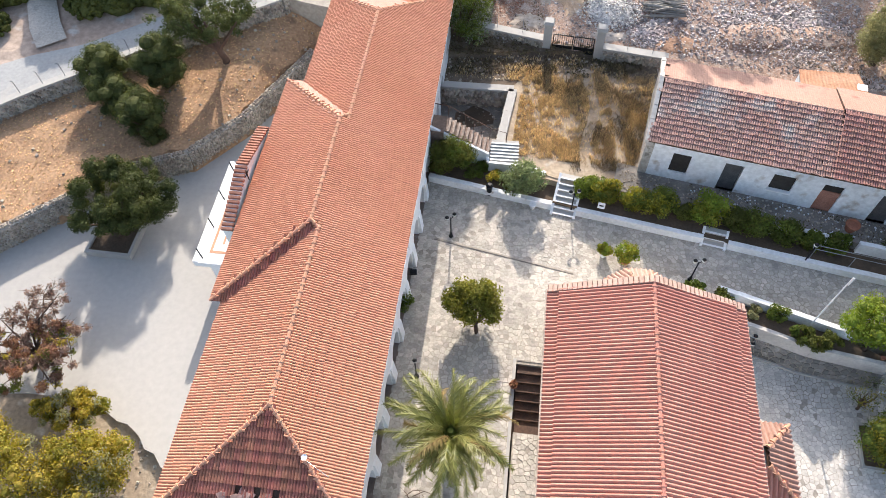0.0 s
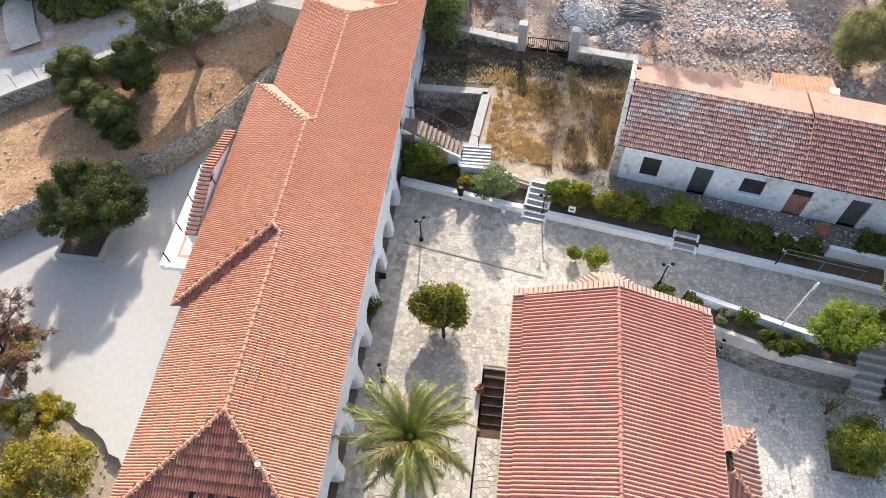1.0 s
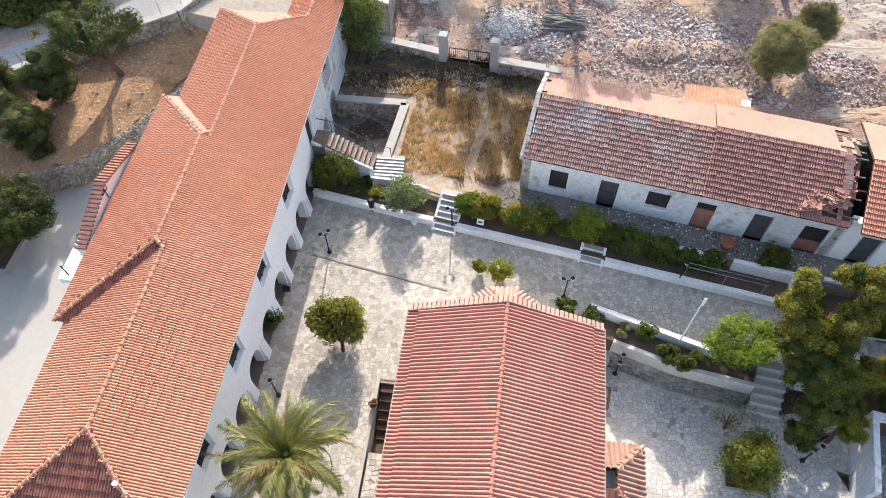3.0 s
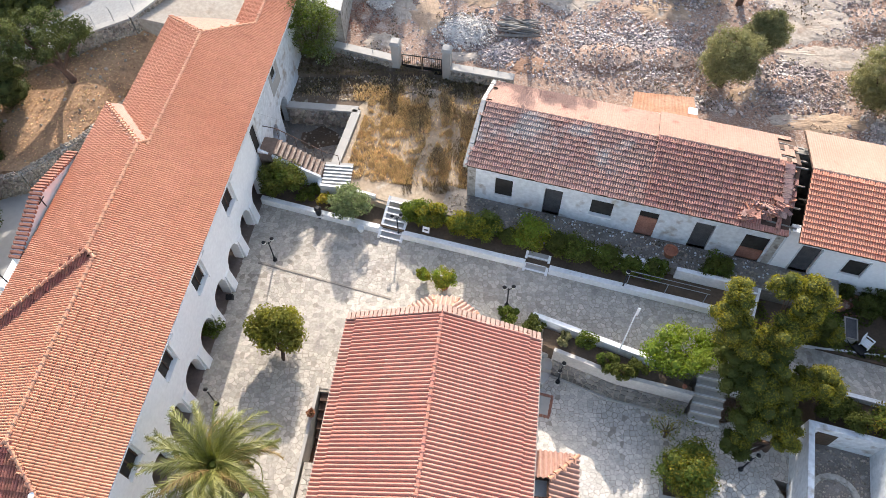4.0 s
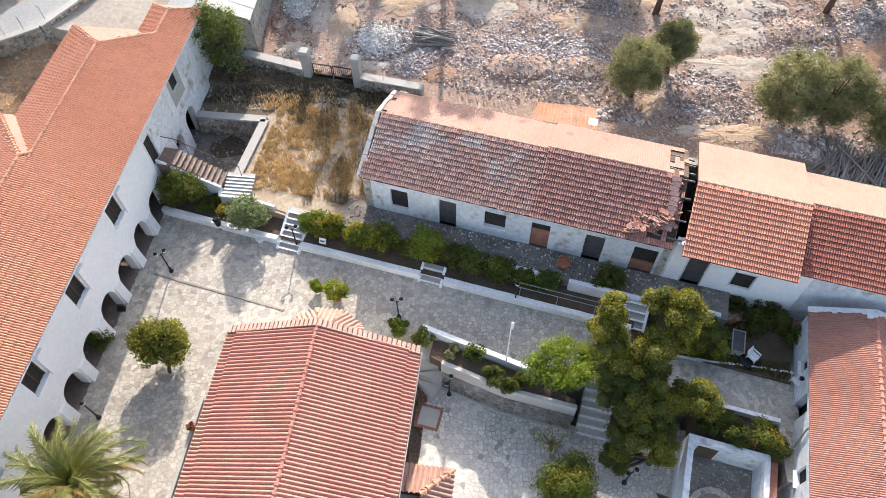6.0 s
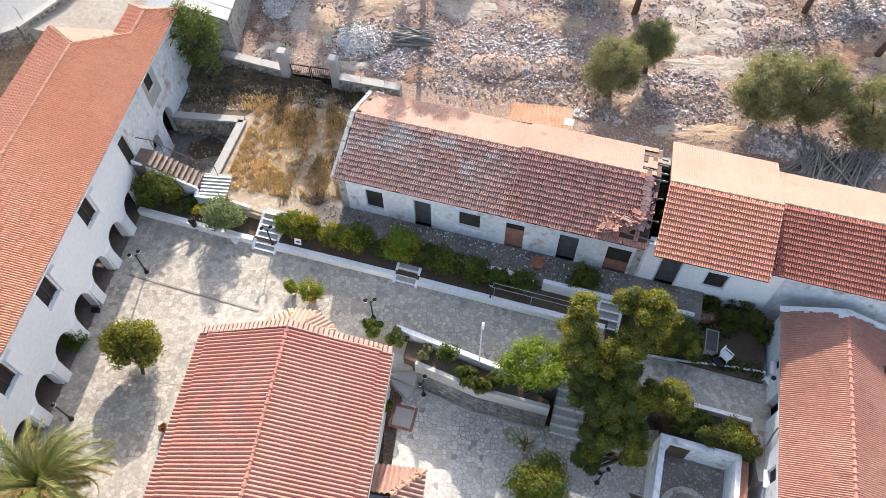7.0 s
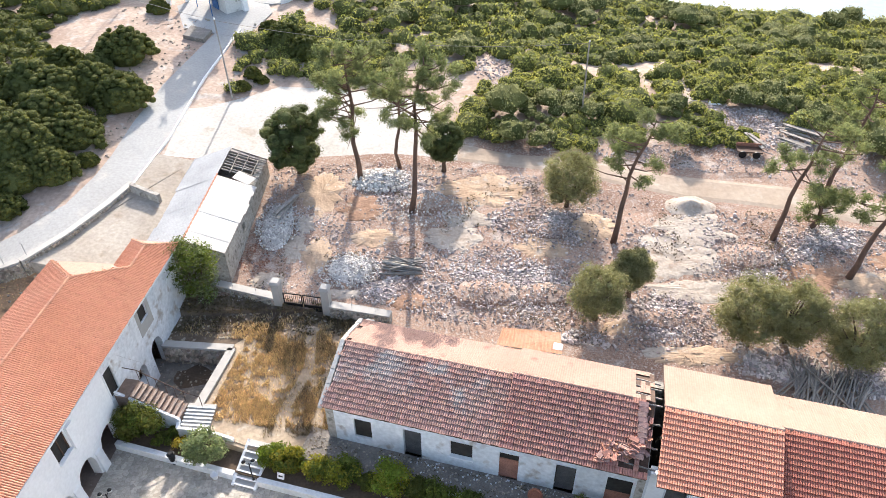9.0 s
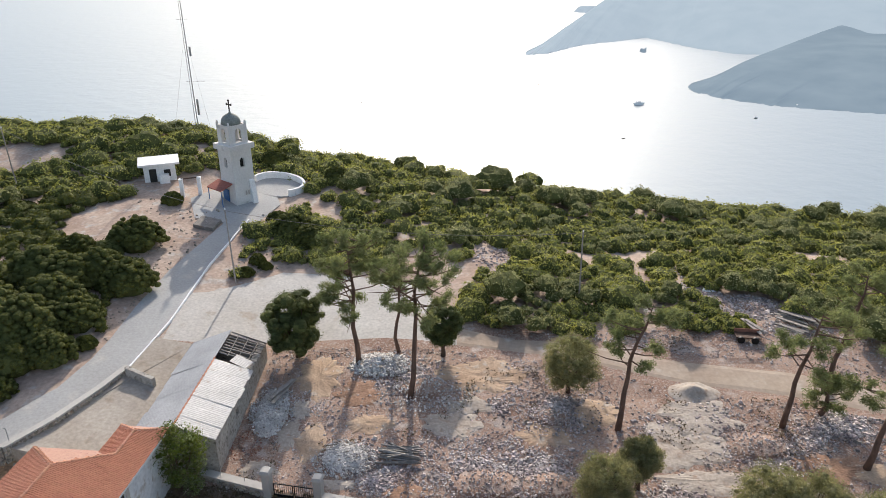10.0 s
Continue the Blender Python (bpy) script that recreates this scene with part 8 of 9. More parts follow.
part("stake", MB().tube([(0, 0, 0), (0, 0, 0.35)], [0.015, 0.015], 6), M_BROWN, t)
part("board", MB().hexa([(-0.17, -0.06, 0.3), (0.17, -0.06, 0.3), (0.17, -0.03, 0.3), (-0.17, -0.03, 0.3), (-0.17, 0.05, 0.58), (0.17, 0.05, 0.58), (0.17, 0.08, 0.58), (-0.17, 0.08, 0.58)]), M_WASH, t)
part("text_bar", MB().hexa([(-0.1, -0.03, 0.42), (0.1, -0.03, 0.42), (0.1, -0.02, 0.42), (-0.1, -0.02, 0.42), (-0.1, -0.012, 0.49), (0.1, -0.012, 0.49), (0.1, 0.0, 0.49), (-0.1, 0.0, 0.49)]), M_BLACK, t)
t = thing("rail_frame", tuple(ru(8.3, -2.3, 0.4)), "thin grey metal rail frame over the bed", "rail", turn=-17)
for x in (0.0, 1.7, 3.4):
    part("post", MB().tube([(x, 0, 0), (x, 0, 0.8)], [0.018, 0.018], 6), M_STEEL, t)
for y, z in ((0, 0.8), (0.22, 0.82)):
    part("bar", MB().tube([(-0.1, y, z), (3.5, y, z)], [0.016, 0.016], 6), M_STEEL, t)
part("bar", MB().tube([(-0.1, 0, 0.8), (-0.1, 0.22, 0.82)], [0.016, 0.016], 6), M_STEEL, t)


def chair(at, turn, label):
    t = thing("garden_chair", at, label, "chair", "white chairs by the east wing", turn=turn)
    part("seat", MB().box(-0.2, 0.2, -0.2, 0.2, 0.34, 0.38), M_WASH, t)
    part("backrest", MB().hexa([(-0.2, 0.17, 0.38), (0.2, 0.17, 0.38), (0.2, 0.2, 0.38), (-0.2, 0.2, 0.38), (-0.19, 0.26, 0.72), (0.19, 0.26, 0.72), (0.19, 0.29, 0.72), (-0.19, 0.29, 0.72)]), M_WASH, t)
    for x in (-0.18, 0.18):
        part("armrest", MB().box(x - 0.025, x + 0.025, -0.2, 0.2, 0.53, 0.56), M_WASH, t)
        for y in (-0.18, 0.18):
            part("leg", MB().tube([(x * 1.1, y * 1.1, 0), (x, y, 0.55 if y < 0 else 0.36)], [0.02, 0.025], 6), M_WASH, t)


chair((27.75, 13.2, 0), 200, "white plastic garden chair by the wall")
chair((26.1, 14.3, 0.12), 40, "white plastic garden chair on the kerb")
t = thing("barrel_cart", (25.8, 14.15, 0), "small black handcart by the garden kerb", "cart", turn=30)
part("tray", MB().hexa([(-0.14, -0.22, 0.15), (0.14, -0.22, 0.15), (0.14, 0.15, 0.15), (-0.14, 0.15, 0.15), (-0.2, -0.28, 0.34), (0.2, -0.28, 0.34), (0.2, 0.22, 0.34), (-0.2, 0.22, 0.34)]), M_BLACK, t)
part("wheel", MB().tube([(-0.03, -0.32, 0.12), (0.03, -0.32, 0.12)], [0.12, 0.12], 12), M_BLACK, t)
for x in (-0.16, 0.16):
    part("handle", MB().tube([(x * 0.6, -0.3, 0.14), (x, 0.2, 0.22), (x * 1.2, 0.55, 0.4)], [0.018] * 3, 6), M_BLACK, t)
t = thing("cold_frame", (25.6, 14.98, 0.1), "grey-framed glazed cold frame on dark soil", "frame", turn=-17)
part("box", MB().box(-0.24, 0.24, -0.5, 0.5, 0, 0.45), M_STONEWALL, t)
for a in ((-0.28, -0.23, -0.54, 0.54), (0.23, 0.28, -0.54, 0.54), (-0.23, 0.23, -0.54, -0.49), (-0.23, 0.23, 0.49, 0.54)):
    part("frame_bar", MB().box(*a, 0.45, 0.5), M_GREYWOOD, t)
part("pane", MB().box(-0.23, 0.23, -0.49, 0.49, 0.455, 0.47), M_DOORGREY, t)
t = thing("mosaic_panel", (12.15, 12.5, -1.75), "square paving panel with a red brick border", "paving", turn=-15)
part("panel", MB().box(-0.42, 0.42, -0.42, 0.42, -0.05, 0.03), M_CONCRETE, t)
for i in range(7):
    for x0, y0 in ((-0.55 + i * 0.157, -0.55), (-0.55 + i * 0.157, 0.43), (-0.55, -0.43 + i * 0.122), (0.43, -0.43 + i * 0.122)):
        w, d = (0.145, 0.12) if abs(y0) > 0.42 and y0 in (-0.55, 0.43) else (0.12, 0.11)
        part("brick", MB().box(x0, x0 + w, y0, y0 + d, -0.05, 0.035), M_BRICK, t)
t = thing("corner_steps", label="curved pale steps at the church corner", category="steps", kind="structure")
c0 = (11.35, 14.35)
for i, (r, z) in enumerate(((1.75, -0.25), (1.45, -0.6), (1.45, -0.95), (1.45, -1.3))):
    a0, a1 = (20 - 32 * i, 75 - 30 * i) if i == 0 else (28 - 26 * i, 54 - 26 * i)
    pts = [(c0[0] + 0.2 * math.cos(radians(a0)), c0[1] + 0.2 * math.sin(radians(a0)))] + [(c0[0] + r * math.cos(radians(a0 + (a1 - a0) * k / 6)), c0[1] + r * math.sin(radians(a0 + (a1 - a0) * k / 6))) for k in range(7)]
    part("step", MB().prism(pts, -1.8, z), M_CONCRETE, t)
t = thing("bush_bed", (17.9, 9.25, -1.75), "square kerbed bed round the clipped bush", "bed", turn=-10)
for a in ((-1.0, 1.0, -1.0, -0.88), (-1.0, 1.0, 0.88, 1.0), (-1.0, -0.88, -0.88, 0.88), (0.88, 1.0, -0.88, 0.88)):
    part("kerb", MB().box(*a, -0.1, 0.14), M_CONCRETE, t)
part("soil", MB().box(-0.88, 0.88, -0.88, 0.88, -0.1, 0.06), M_SOIL, t)
t = thing("carob_planter", (-16.5, 19.4, -0.55), "square stone planter round the carob tree", "planter", turn=-8)
for a in ((-1.15, 1.15, -1.0, -0.85), (-1.15, 1.15, 0.85, 1.0), (-1.15, -1.0, -0.85, 0.85), (1.0, 1.15, -0.85, 0.85)):
    part("kerb", MB().box(*a, -0.1, 0.35), M_CONCRETE, t)
part("soil", MB().box(-1.0, 1.0, -0.85, 0.85, -0.1, 0.22), M_SOIL, t)
# the white-walled court by the east wing
t = thing("walled_court", label="small sunken court with thick white walls", category="court", kind="structure")
for a in ((16.4, 16.64, -9.8, -6.45), (16.64, 19.6, -6.69, -6.45), (19.4, 19.6, -9.8, -6.69)):
    part("wall", MB().box(*a, -1.9, 0.25, R), M_WHITE_OLD, t, "stained white wall")
part("gravel_floor", MB().box(16.6, 19.45, -9.8, -6.66, -2.2, -1.25, R), M_GRAVEL, t)
part("ring", MB().lathe([(1.05, 0), (1.05, 0.1), (0.85, 0.12), (0.8, 0.0)], tuple(ru(18.0, -8.9, -1.27)), 20), M_STONEWALL, t, "round cement ring")
part("coping", MB().box(19.65, 19.95, -9.8, -6.6, -1.4, 0.05, R), M_BRICK, t, "red tile edging")
rng_b = random.Random(88)
t = thing("cut_branches", (-1.75, 6.6, 0.0), "tangle of dry cut branches on the paving by the palm", "branches")
for i in range(16):
    a, l = rng_b.uniform(0, 6.28), rng_b.uniform(0.4, 0.9)
    p0 = Vector((rng_b.uniform(-0.3, 0.3), rng_b.uniform(-0.4, 0.4), 0.03))
    d0 = Vector((math.cos(a), math.sin(a), 0))
    s0 = Vector((-d0.y, d0.x, 0)) * rng_b.uniform(-0.35, 0.35)
    part("branch", MB().tube([p0, p0 + d0 * l * 0.5 + s0 + Vector((0, 0, 0.12)), p0 + d0 * l + s0 * 0.4 + Vector((0, 0, 0.03))], [0.02, 0.016, 0.006], 5), M_BARK, t)
# aerial on the south hip, and overhead wires
t = thing("roof_aerial", tuple(au(-5.5, 6.0, 5.62)), "small white television aerial on the roof hip", "aerial")
part("mast", MB().tube([(0, 0, -0.05), (0, 0, 0.45)], [0.012, 0.01], 6), M_STEEL, t)
part("dish", MB().lathe([(0.01, 0.4), (0.06, 0.41), (0.095, 0.44), (0.1, 0.445), (0.06, 0.42), (0.01, 0.41)], (0, 0, 0), 14), M_WASH, t, "small white dish")
part("boom", MB().tube([(0, 0, 0.1), (0.35, -0.25, 0.12), (0.75, -0.5, 0.0)], [0.012, 0.012, 0.012], 6), M_STEEL, t)


def wire(a, b, sag, label="thin overhead wire", r=0.0028):
    a, b = Vector(a), Vector(b)
    pts = [a.lerp(b, i / 12) - Vector((0, 0, sag * 4 * (i / 12) * (1 - i / 12))) for i in range(13)]
    return tagged(MB().tube(pts, [r] * 13, 5).link("wire", M_GREYWOOD), label, "wire")


wire(au(-4.0, 24.6, 3.9), ru(0.1, 0.25, 3.2), 0.25, "thin pale wire from the wing to the ruined row")
wire(ru(20.42, -5.2, 1.5), (20.5, 0.5, -0.4), 0.15, "thin pale wire from the east wing over the courts")

# ---- terrace behind the long wing ----
t = thing("chapel_terrace", label="white balcony under a gable parapet with red-striped coping", category="terrace", kind="structure")
part("deck", MB().box(-13.42, -10.9, 14.95, 20.7, 1.65, 1.95, A), M_WHITE, t)
part("deck_border", MB().box(-12.85, -12.73, 15.5, 20.5, 1.95, 1.96, A).box(-12.73, -11.3, 15.5, 15.64, 1.95, 1.96, A).box(-12.4, -12.3, 16.0, 20.5, 1.95, 1.959, A), M_RIDGE, t, "pale terracotta border line")
part("kerb", MB().box(-13.42, -13.2, 14.95, 20.7, 1.95, 2.03, A), M_WHITE, t)
for v in (15.4, 18.0, 20.4):
    part("support", MB().box(-12.9, -12.5, v - 0.2, v + 0.2, -0.6, 1.65, A), M_WHITE, t)
G_LINE = ((14.9, 4.8), (17.75, 5.55), (20.6, 4.8))
for (va, za), (vb, zb) in zip(G_LINE, G_LINE[1:]):
    part("gable_parapet", MB().hexa([au(*p) for p in ((-11.22, va, -0.6), (-10.86, va, -0.6), (-10.86, vb, -0.6), (-11.22, vb, -0.6), (-11.22, va, za), (-10.86, va, za), (-10.86, vb, zb), (-11.22, vb, zb))]), M_WHITE, t, "white rendered gable wall")
    for i in range(15):
        v0_, v1_ = va + (vb - va) * i / 15, va + (vb - va) * (i + 0.52) / 15
        z0_, z1_ = za + (zb - za) * i / 15, za + (zb - za) * (i + 0.52) / 15
        part("stripe_tile", MB().hexa([au(*p) for p in ((-11.3, v0_, z0_ - 0.03), (-10.8, v0_, z0_ - 0.03), (-10.8, v1_, z1_ - 0.03), (-11.3, v1_, z1_ - 0.03), (-11.3, v0_, z0_ + 0.09), (-10.8, v0_, z0_ + 0.09), (-10.8, v1_, z1_ + 0.09), (-11.3, v1_, z1_ + 0.09))]), M_BRICK, t)
part("cross", MB().tube([au(-10.78, 17.4, 5.0), au(-10.78, 17.4, 5.62)], [0.025, 0.025], 6).tube([au(-10.78, 17.2, 5.42), au(-10.78, 17.6, 5.42)], [0.025, 0.025], 6), M_BLACK, t, "small dark metal cross")
for v in (15.2, 16.85, 18.45, 20.1):
    part("post", MB().tube([au(-13.05, v, 1.93), au(-13.15, v + 0.05, 2.6)], [0.03, 0.03], 8), M_BLACK, t)

# ---- gate, shed, timber ----
for x, y in ((5.35, 31.3), (8.15, 30.7)):
    t = thing("gate_post", (x, y, 0.7), "square grey rendered gate post", "post", "gate posts", turn=-12)
    part("shaft", MB().box(-0.22, 0.22, -0.22, 0.22, -0.3, 1.95), M_CONCRETE, t)
    part("cap", MB().hexa([(-0.29, -0.29, 1.95), (0.29, -0.29, 1.95), (0.29, 0.29, 1.95), (-0.29, 0.29, 1.95), (-0.22, -0.22, 2.12), (0.22, -0.22, 2.12), (0.22, 0.22, 2.12), (-0.22, 0.22, 2.12)]), M_CONCRETE, t)
t = thing("iron_gate", (5.6, 31.25, 0.75), "black wrought-iron double gate between the posts", "gate", turn=-12.5)
for k in range(2):
    x0 = 0.05 + 1.17 * k
    leaf_ = part("gate_leaf", MB().box(x0, x0 + 1.12, -0.02, 0.02, 0.08, 0.5).box(x0, x0 + 0.05, -0.025, 0.025, 0.5, 1.2).box(x0 + 1.07, x0 + 1.12, -0.025, 0.025, 0.5, 1.2).box(x0 + 0.05, x0 + 1.07, -0.02, 0.02, 1.15, 1.2), M_BLACK, t)
    for i in range(8):
        part("bar", MB().tube([(x0 + 0.14 + i * 0.12, 0, 0.5), (x0 + 0.14 + i * 0.12, 0, 1.3)], [0.014, 0.01], 5), M_BLACK, leaf_)
for x, y in ((2.6, 32.25), (4.0, 31.8), (9.6, 30.2), (10.9, 29.85)):
    t = thing("fence_stake", (x, y, 1.5), "thin rusty fence stake on the wall", "stake", "fence stakes on the wall")
    part("rod", MB().tube([(0, 0, -0.1), (0, 0, 1.0)], [0.015, 0.012], 5), M_STEEL, t)


def corrugated(a, b, c, d, step=0.16, amp=0.011):
    """A corrugated sheet with the edges a-b (low) and d-c (high)."""
    a, b, c, d = (Vector(p) for p in (a, b, c, d))
    n = max(2, int((b - a).length / step) * 2)
    nrm = (b - a).cross(d - a).normalized()
    mb = MB()
    for i in range(n + 1):
        k = i / n
        o = nrm * (amp if i % 2 else -amp)
        mb.v += [tuple(a.lerp(b, k) + o), tuple(d.lerp(c, k) + o)]
    mb.f = [(2 * i, 2 * i + 2, 2 * i + 3, 2 * i + 1) for i in range(n)]
    return mb


SH = Matrix.Translation((0.15, 33.1, 0)) @ Matrix.Rotation(radians(-3.5), 4, "Z")
t = thing("stone_shed", label="long stone shed with a patched corrugated roof", category="shed")
sz = 1.1


def sp(x, y, z):
    return SH @ Vector((x, y, z))


part("wall", wall_mesh(10.2, 2.35, 0.4, [(3.4, 3.9, 1.3, 1.8, 0)], SH @ Matrix.Translation((2.2, 0, sz)) @ Matrix.Rotation(radians(90), 4, "Z"), z0=-0.6), M_STONEWALL, t, "rough stone side wall")
part("wall", wall_mesh(4.6, lambda x: 2.3 + 0.9 * (1 - abs(x - 2.3) / 2.3), 0.4, [], SH @ Matrix.Translation((-2.4, 0, sz)), z0=-0.6), M_STONEWALL, t)
part("wall", wall_mesh(4.6, lambda x: 2.3 + 0.9 * (1 - abs(x - 2.3) / 2.3), 0.4, [], SH @ Matrix.Translation((-2.4, 9.8, sz)), z0=-0.6), M_STONEWALL, t)
part("wall", wall_mesh(10.2, 2.2, 0.4, [], SH @ Matrix.Translation((-2.0, 0, sz)) @ Matrix.Rotation(radians(90), 4, "Z"), z0=-0.6), M_STONEWALL, t)
part("floor", MB().box(-2.3, 2.0, 0.4, 9.8, 0.8, 1.3, SH), M_SOIL, t)
rng_s = random.Random(66)
for k in range(8):
    y0, y1, dz, e = 0.95 * k - 0.06, 0.95 * k + 0.97, 0.012 * (k % 2), rng_s.uniform(-0.12, 0.1)
    if k < 7:
        part("roof_sheet", corrugated(sp(2.35 + e, y0, sz + 2.42 + dz), sp(2.35 + e, y1, sz + 2.42 + dz), sp(0.0, y1, sz + 3.3 + dz), sp(0.0, y0, sz + 3.3 + dz), 0.13, 0.004), M_SHEET, t, "pale weathered corrugated sheet")
    y0, y1, e = 1.3 * k - 0.16, 1.3 * k + 1.17, rng_s.uniform(-0.1, 0.1)
    part("roof_sheet", corrugated(sp(-2.75 + e, y1, sz + 2.2 + dz), sp(-2.75 + e, y0, sz + 2.2 + dz), sp(0.0, y0, sz + 3.28 + dz), sp(0.0, y1, sz + 3.28 + dz), 0.13, 0.004), M_SHEET_GREY, t, "grey corrugated sheet")
part("roof_sheet", corrugated(sp(1.9, 6.6, sz + 2.62), sp(2.2, 7.5, sz + 2.52), sp(1.1, 7.7, sz + 2.95), sp(0.9, 6.8, sz + 3.02), 0.13, 0.004), M_SHEET, t, "slipped corrugated sheet")
for i in range(9):
    y = 7.6 + 0.32 * i
    part("rafter", MB().tube([sp(0.0, y, sz + 3.15), sp(2.3, y + random.Random(i).uniform(-0.15, 0.15), sz + 2.35)], [0.05, 0.045], 6), M_GREYWOOD, t)
for i in range(3):
    part("batten", MB().tube([sp(0.6 + 0.6 * i, 7.3, sz + 3.05 - 0.22 * i), sp(0.5 + 0.65 * i, 10.1, sz + 3.0 - 0.24 * i)], [0.03, 0.03], 5), M_GREYWOOD, t)
ridge_run(t, sp(0.0, 0.0, sz + 3.3), sp(0.0, 6.8, sz + 3.3), 0.05, 0.4, M_TILE_ONE)
slab("shed_forecourt", [(-2.7, 33.6), (-2.3, 44.3), (-4.95, 44.6), (-5.45, 41.2), (-6.25, 39.0), (-7.65, 36.0), (-9.2, 33.5), (-6.4, 33.0)], 0.5, lambda x, y: north_z(x, y) + 0.12, M_YARD_DUST, "pale dusty court between the lane and the shed")
low_wall("court_wall", [(-5.35, 40.4), (-3.4, 39.6)], 0.3, 1.5, lambda x, y: north_z(x, y) + 0.75, M_STONEWALL, "low stone wall of the shed court")
t = thing("lean_to", label="low lean-to with rusty corrugated roof", category="shed")
part("roof_sheet", corrugated(ru(6.7, 7.6, 2.75), ru(9.6, 8.0, 2.75), ru(9.9, 6.2, 3.1), ru(6.7, 6.0, 3.1)), M_RUST, t, "rust-red corrugated sheet")
part("wall", MB().box(6.8, 9.7, 6.0, 7.5, 0.5, 2.68, R), M_WHITE_OLD, t)
part("tank", MB().box(9.4, 9.85, 6.5, 6.95, 2.6, 3.05, R), M_WASH, t, "white water tank")


def timber(name, at, n, length, spread, r, turn, label, seed, fan=0.25, flat=False):
    rng = random.Random(seed)
    t = thing(name, at, label, "timber")
    for i in range(n):
        a = radians(turn) + rng.gauss(0, fan)
        d = Vector((math.cos(a), math.sin(a), 0))
        o = Vector((-math.sin(radians(turn)), math.cos(radians(turn)), 0)) * rng.uniform(-spread, spread)
        ln = length * rng.uniform(0.6, 1.1)
        z = 0.06 + 0.35 * rng.random() * (1 - abs(o.length) / (spread + 0.1))
        p, q = o - d * ln / 2, o + d * ln / 2
        p.z, q.z = z, z + rng.uniform(-0.05, 0.12)
        if flat:
            mb = MB()
            s = Vector((-d.y, d.x, 0)) * 0.13
            u = Vector((0, 0, 0.05))
            mb.hexa([p - s, q - s, q + s, p + s, p - s + u, q - s + u, q + s + u, p + s + u])
        else:
            mb = MB().tube([p, p.lerp(q, 0.5) + Vector((0, 0, rng.uniform(-0.04, 0.04))), q], [r, r * 0.9, r * 0.7], 6)
        part("plank" if flat else "pole", mb, M_GREYWOOD, t)
    return t


timber("pole_pile", (12.3, 33.9, north_z(12.3, 33.9) + 0.05), 22, 2.4, 0.7, 0.06, -8, "pile of weathered grey poles on the stones", 301, 0.2)
timber("pole_pile", (33.8, 24.3, north_z(33.8, 24.3) + 0.1), 60, 3.8, 1.8, 0.055, 62, "large fan of weathered grey poles behind the row", 302, 0.35)
timber("plank_pile", (4.6, 39.4, north_z(4.6, 39.4) + 0.15), 4, 2.6, 0.35, 0.05, 62, "long pale planks beside the shed", 303, 0.06, True)
timber("plank_pile", (40.9, 46.2, north_z(40.9, 46.2) + 0.3), 14, 2.8, 1.7, 0.05, 140, "stacked pale planks among the scrub", 304, 0.15, True)
timber("plank_pile", (37.6, 45.6, north_z(37.6, 45.6) + 0.3), 3, 2.4, 0.3, 0.05, 105, "pale planks leaning at the track", 305, 0.1, True)

t = thing("old_trailer", (36.6, 44.5, north_z(36.6, 44.5)), "rusty low farm trailer with a wheel beside the track", "trailer", turn=-10)
part("bed", MB().box(-0.8, 0.9, -0.4, 0.4, 0.38, 0.46), M_BROWN, t)
part("side_board", MB().box(-0.8, 0.9, 0.4, 0.44, 0.46, 0.72), M_BRICK, t)
for x in (-0.45, 0.5):
    part("wheel", MB().tube([(x, -0.5, 0.26), (x, -0.38, 0.26)], [0.26, 0.26], 14), M_BLACK, t)
part("drawbar", MB().tube([(0.9, 0, 0.4), (1.7, -0.1, 0.2)], [0.035, 0.03], 6), M_STEEL, t)
t = thing("white_sheet", (36.5, 51.7, north_z(36.5, 51.7) + 0.05), "crumpled white sheet lying in the scrub", "sheet")
part("cloth", MB().hexa([(-0.5, -0.25, 0), (0.45, -0.3, 0), (0.55, 0.3, 0), (-0.35, 0.35, 0), (-0.45, -0.2, 0.14), (0.4, -0.25, 0.06), (0.5, 0.25, 0.16), (-0.3, 0.3, 0.08)]), M_WASH, t)

# fallen tiles on the broken roof of the row
t = thing("fallen_tiles", tuple(ru(13.3, 0.6, 3.55)), "jumble of broken tiles on the collapsed roof", "rubble", turn=-17)
rng_t = random.Random(5)
for i in range(60):
    x, y = rng_t.uniform(-1.0, 0.5), rng_t.uniform(0.0, 0.55)
    if i > 38:
        x, y = rng_t.uniform(0.35, 0.75), rng_t.uniform(0.4, 2.3)
    mb = MB().box(-0.11, 0.11, -0.17, 0.17, -0.015, 0.02)
    ob = mb.link("tile", M_TILE_ONE if i % 2 else M_TILE_OLD_ONE, t)
    ob.location = Vector((x, y, 0.08 + y * 0.42 + rng_t.uniform(0, 0.12))) * K
    ob.rotation_euler = (rng_t.uniform(-0.3, 0.7), rng_t.uniform(-0.4, 0.4), rng_t.uniform(0, 6))
t = thing("slipped_tiles", tuple(au(-7.0, 4.55, 5.05)), "loose tiles slipped round a hole in the hip", "rubble", turn=-7.25)
for i in range(18):
    mb = MB().box(-0.1, 0.1, -0.17, 0.17, -0.015, 0.02)
    ob = mb.link("tile", M_TILE_OLD_ONE, t)
    x = rng_t.uniform(-1.1, 1.2)
    ob.location = Vector((x, 0.2 + rng_t.uniform(-0.12, 0.25), 0.07 + rng_t.uniform(0, 0.05))) * K
    ob.rotation_euler = (0.37, rng_t.uniform(-0.2, 0.2), rng_t.uniform(-0.7, 0.7))


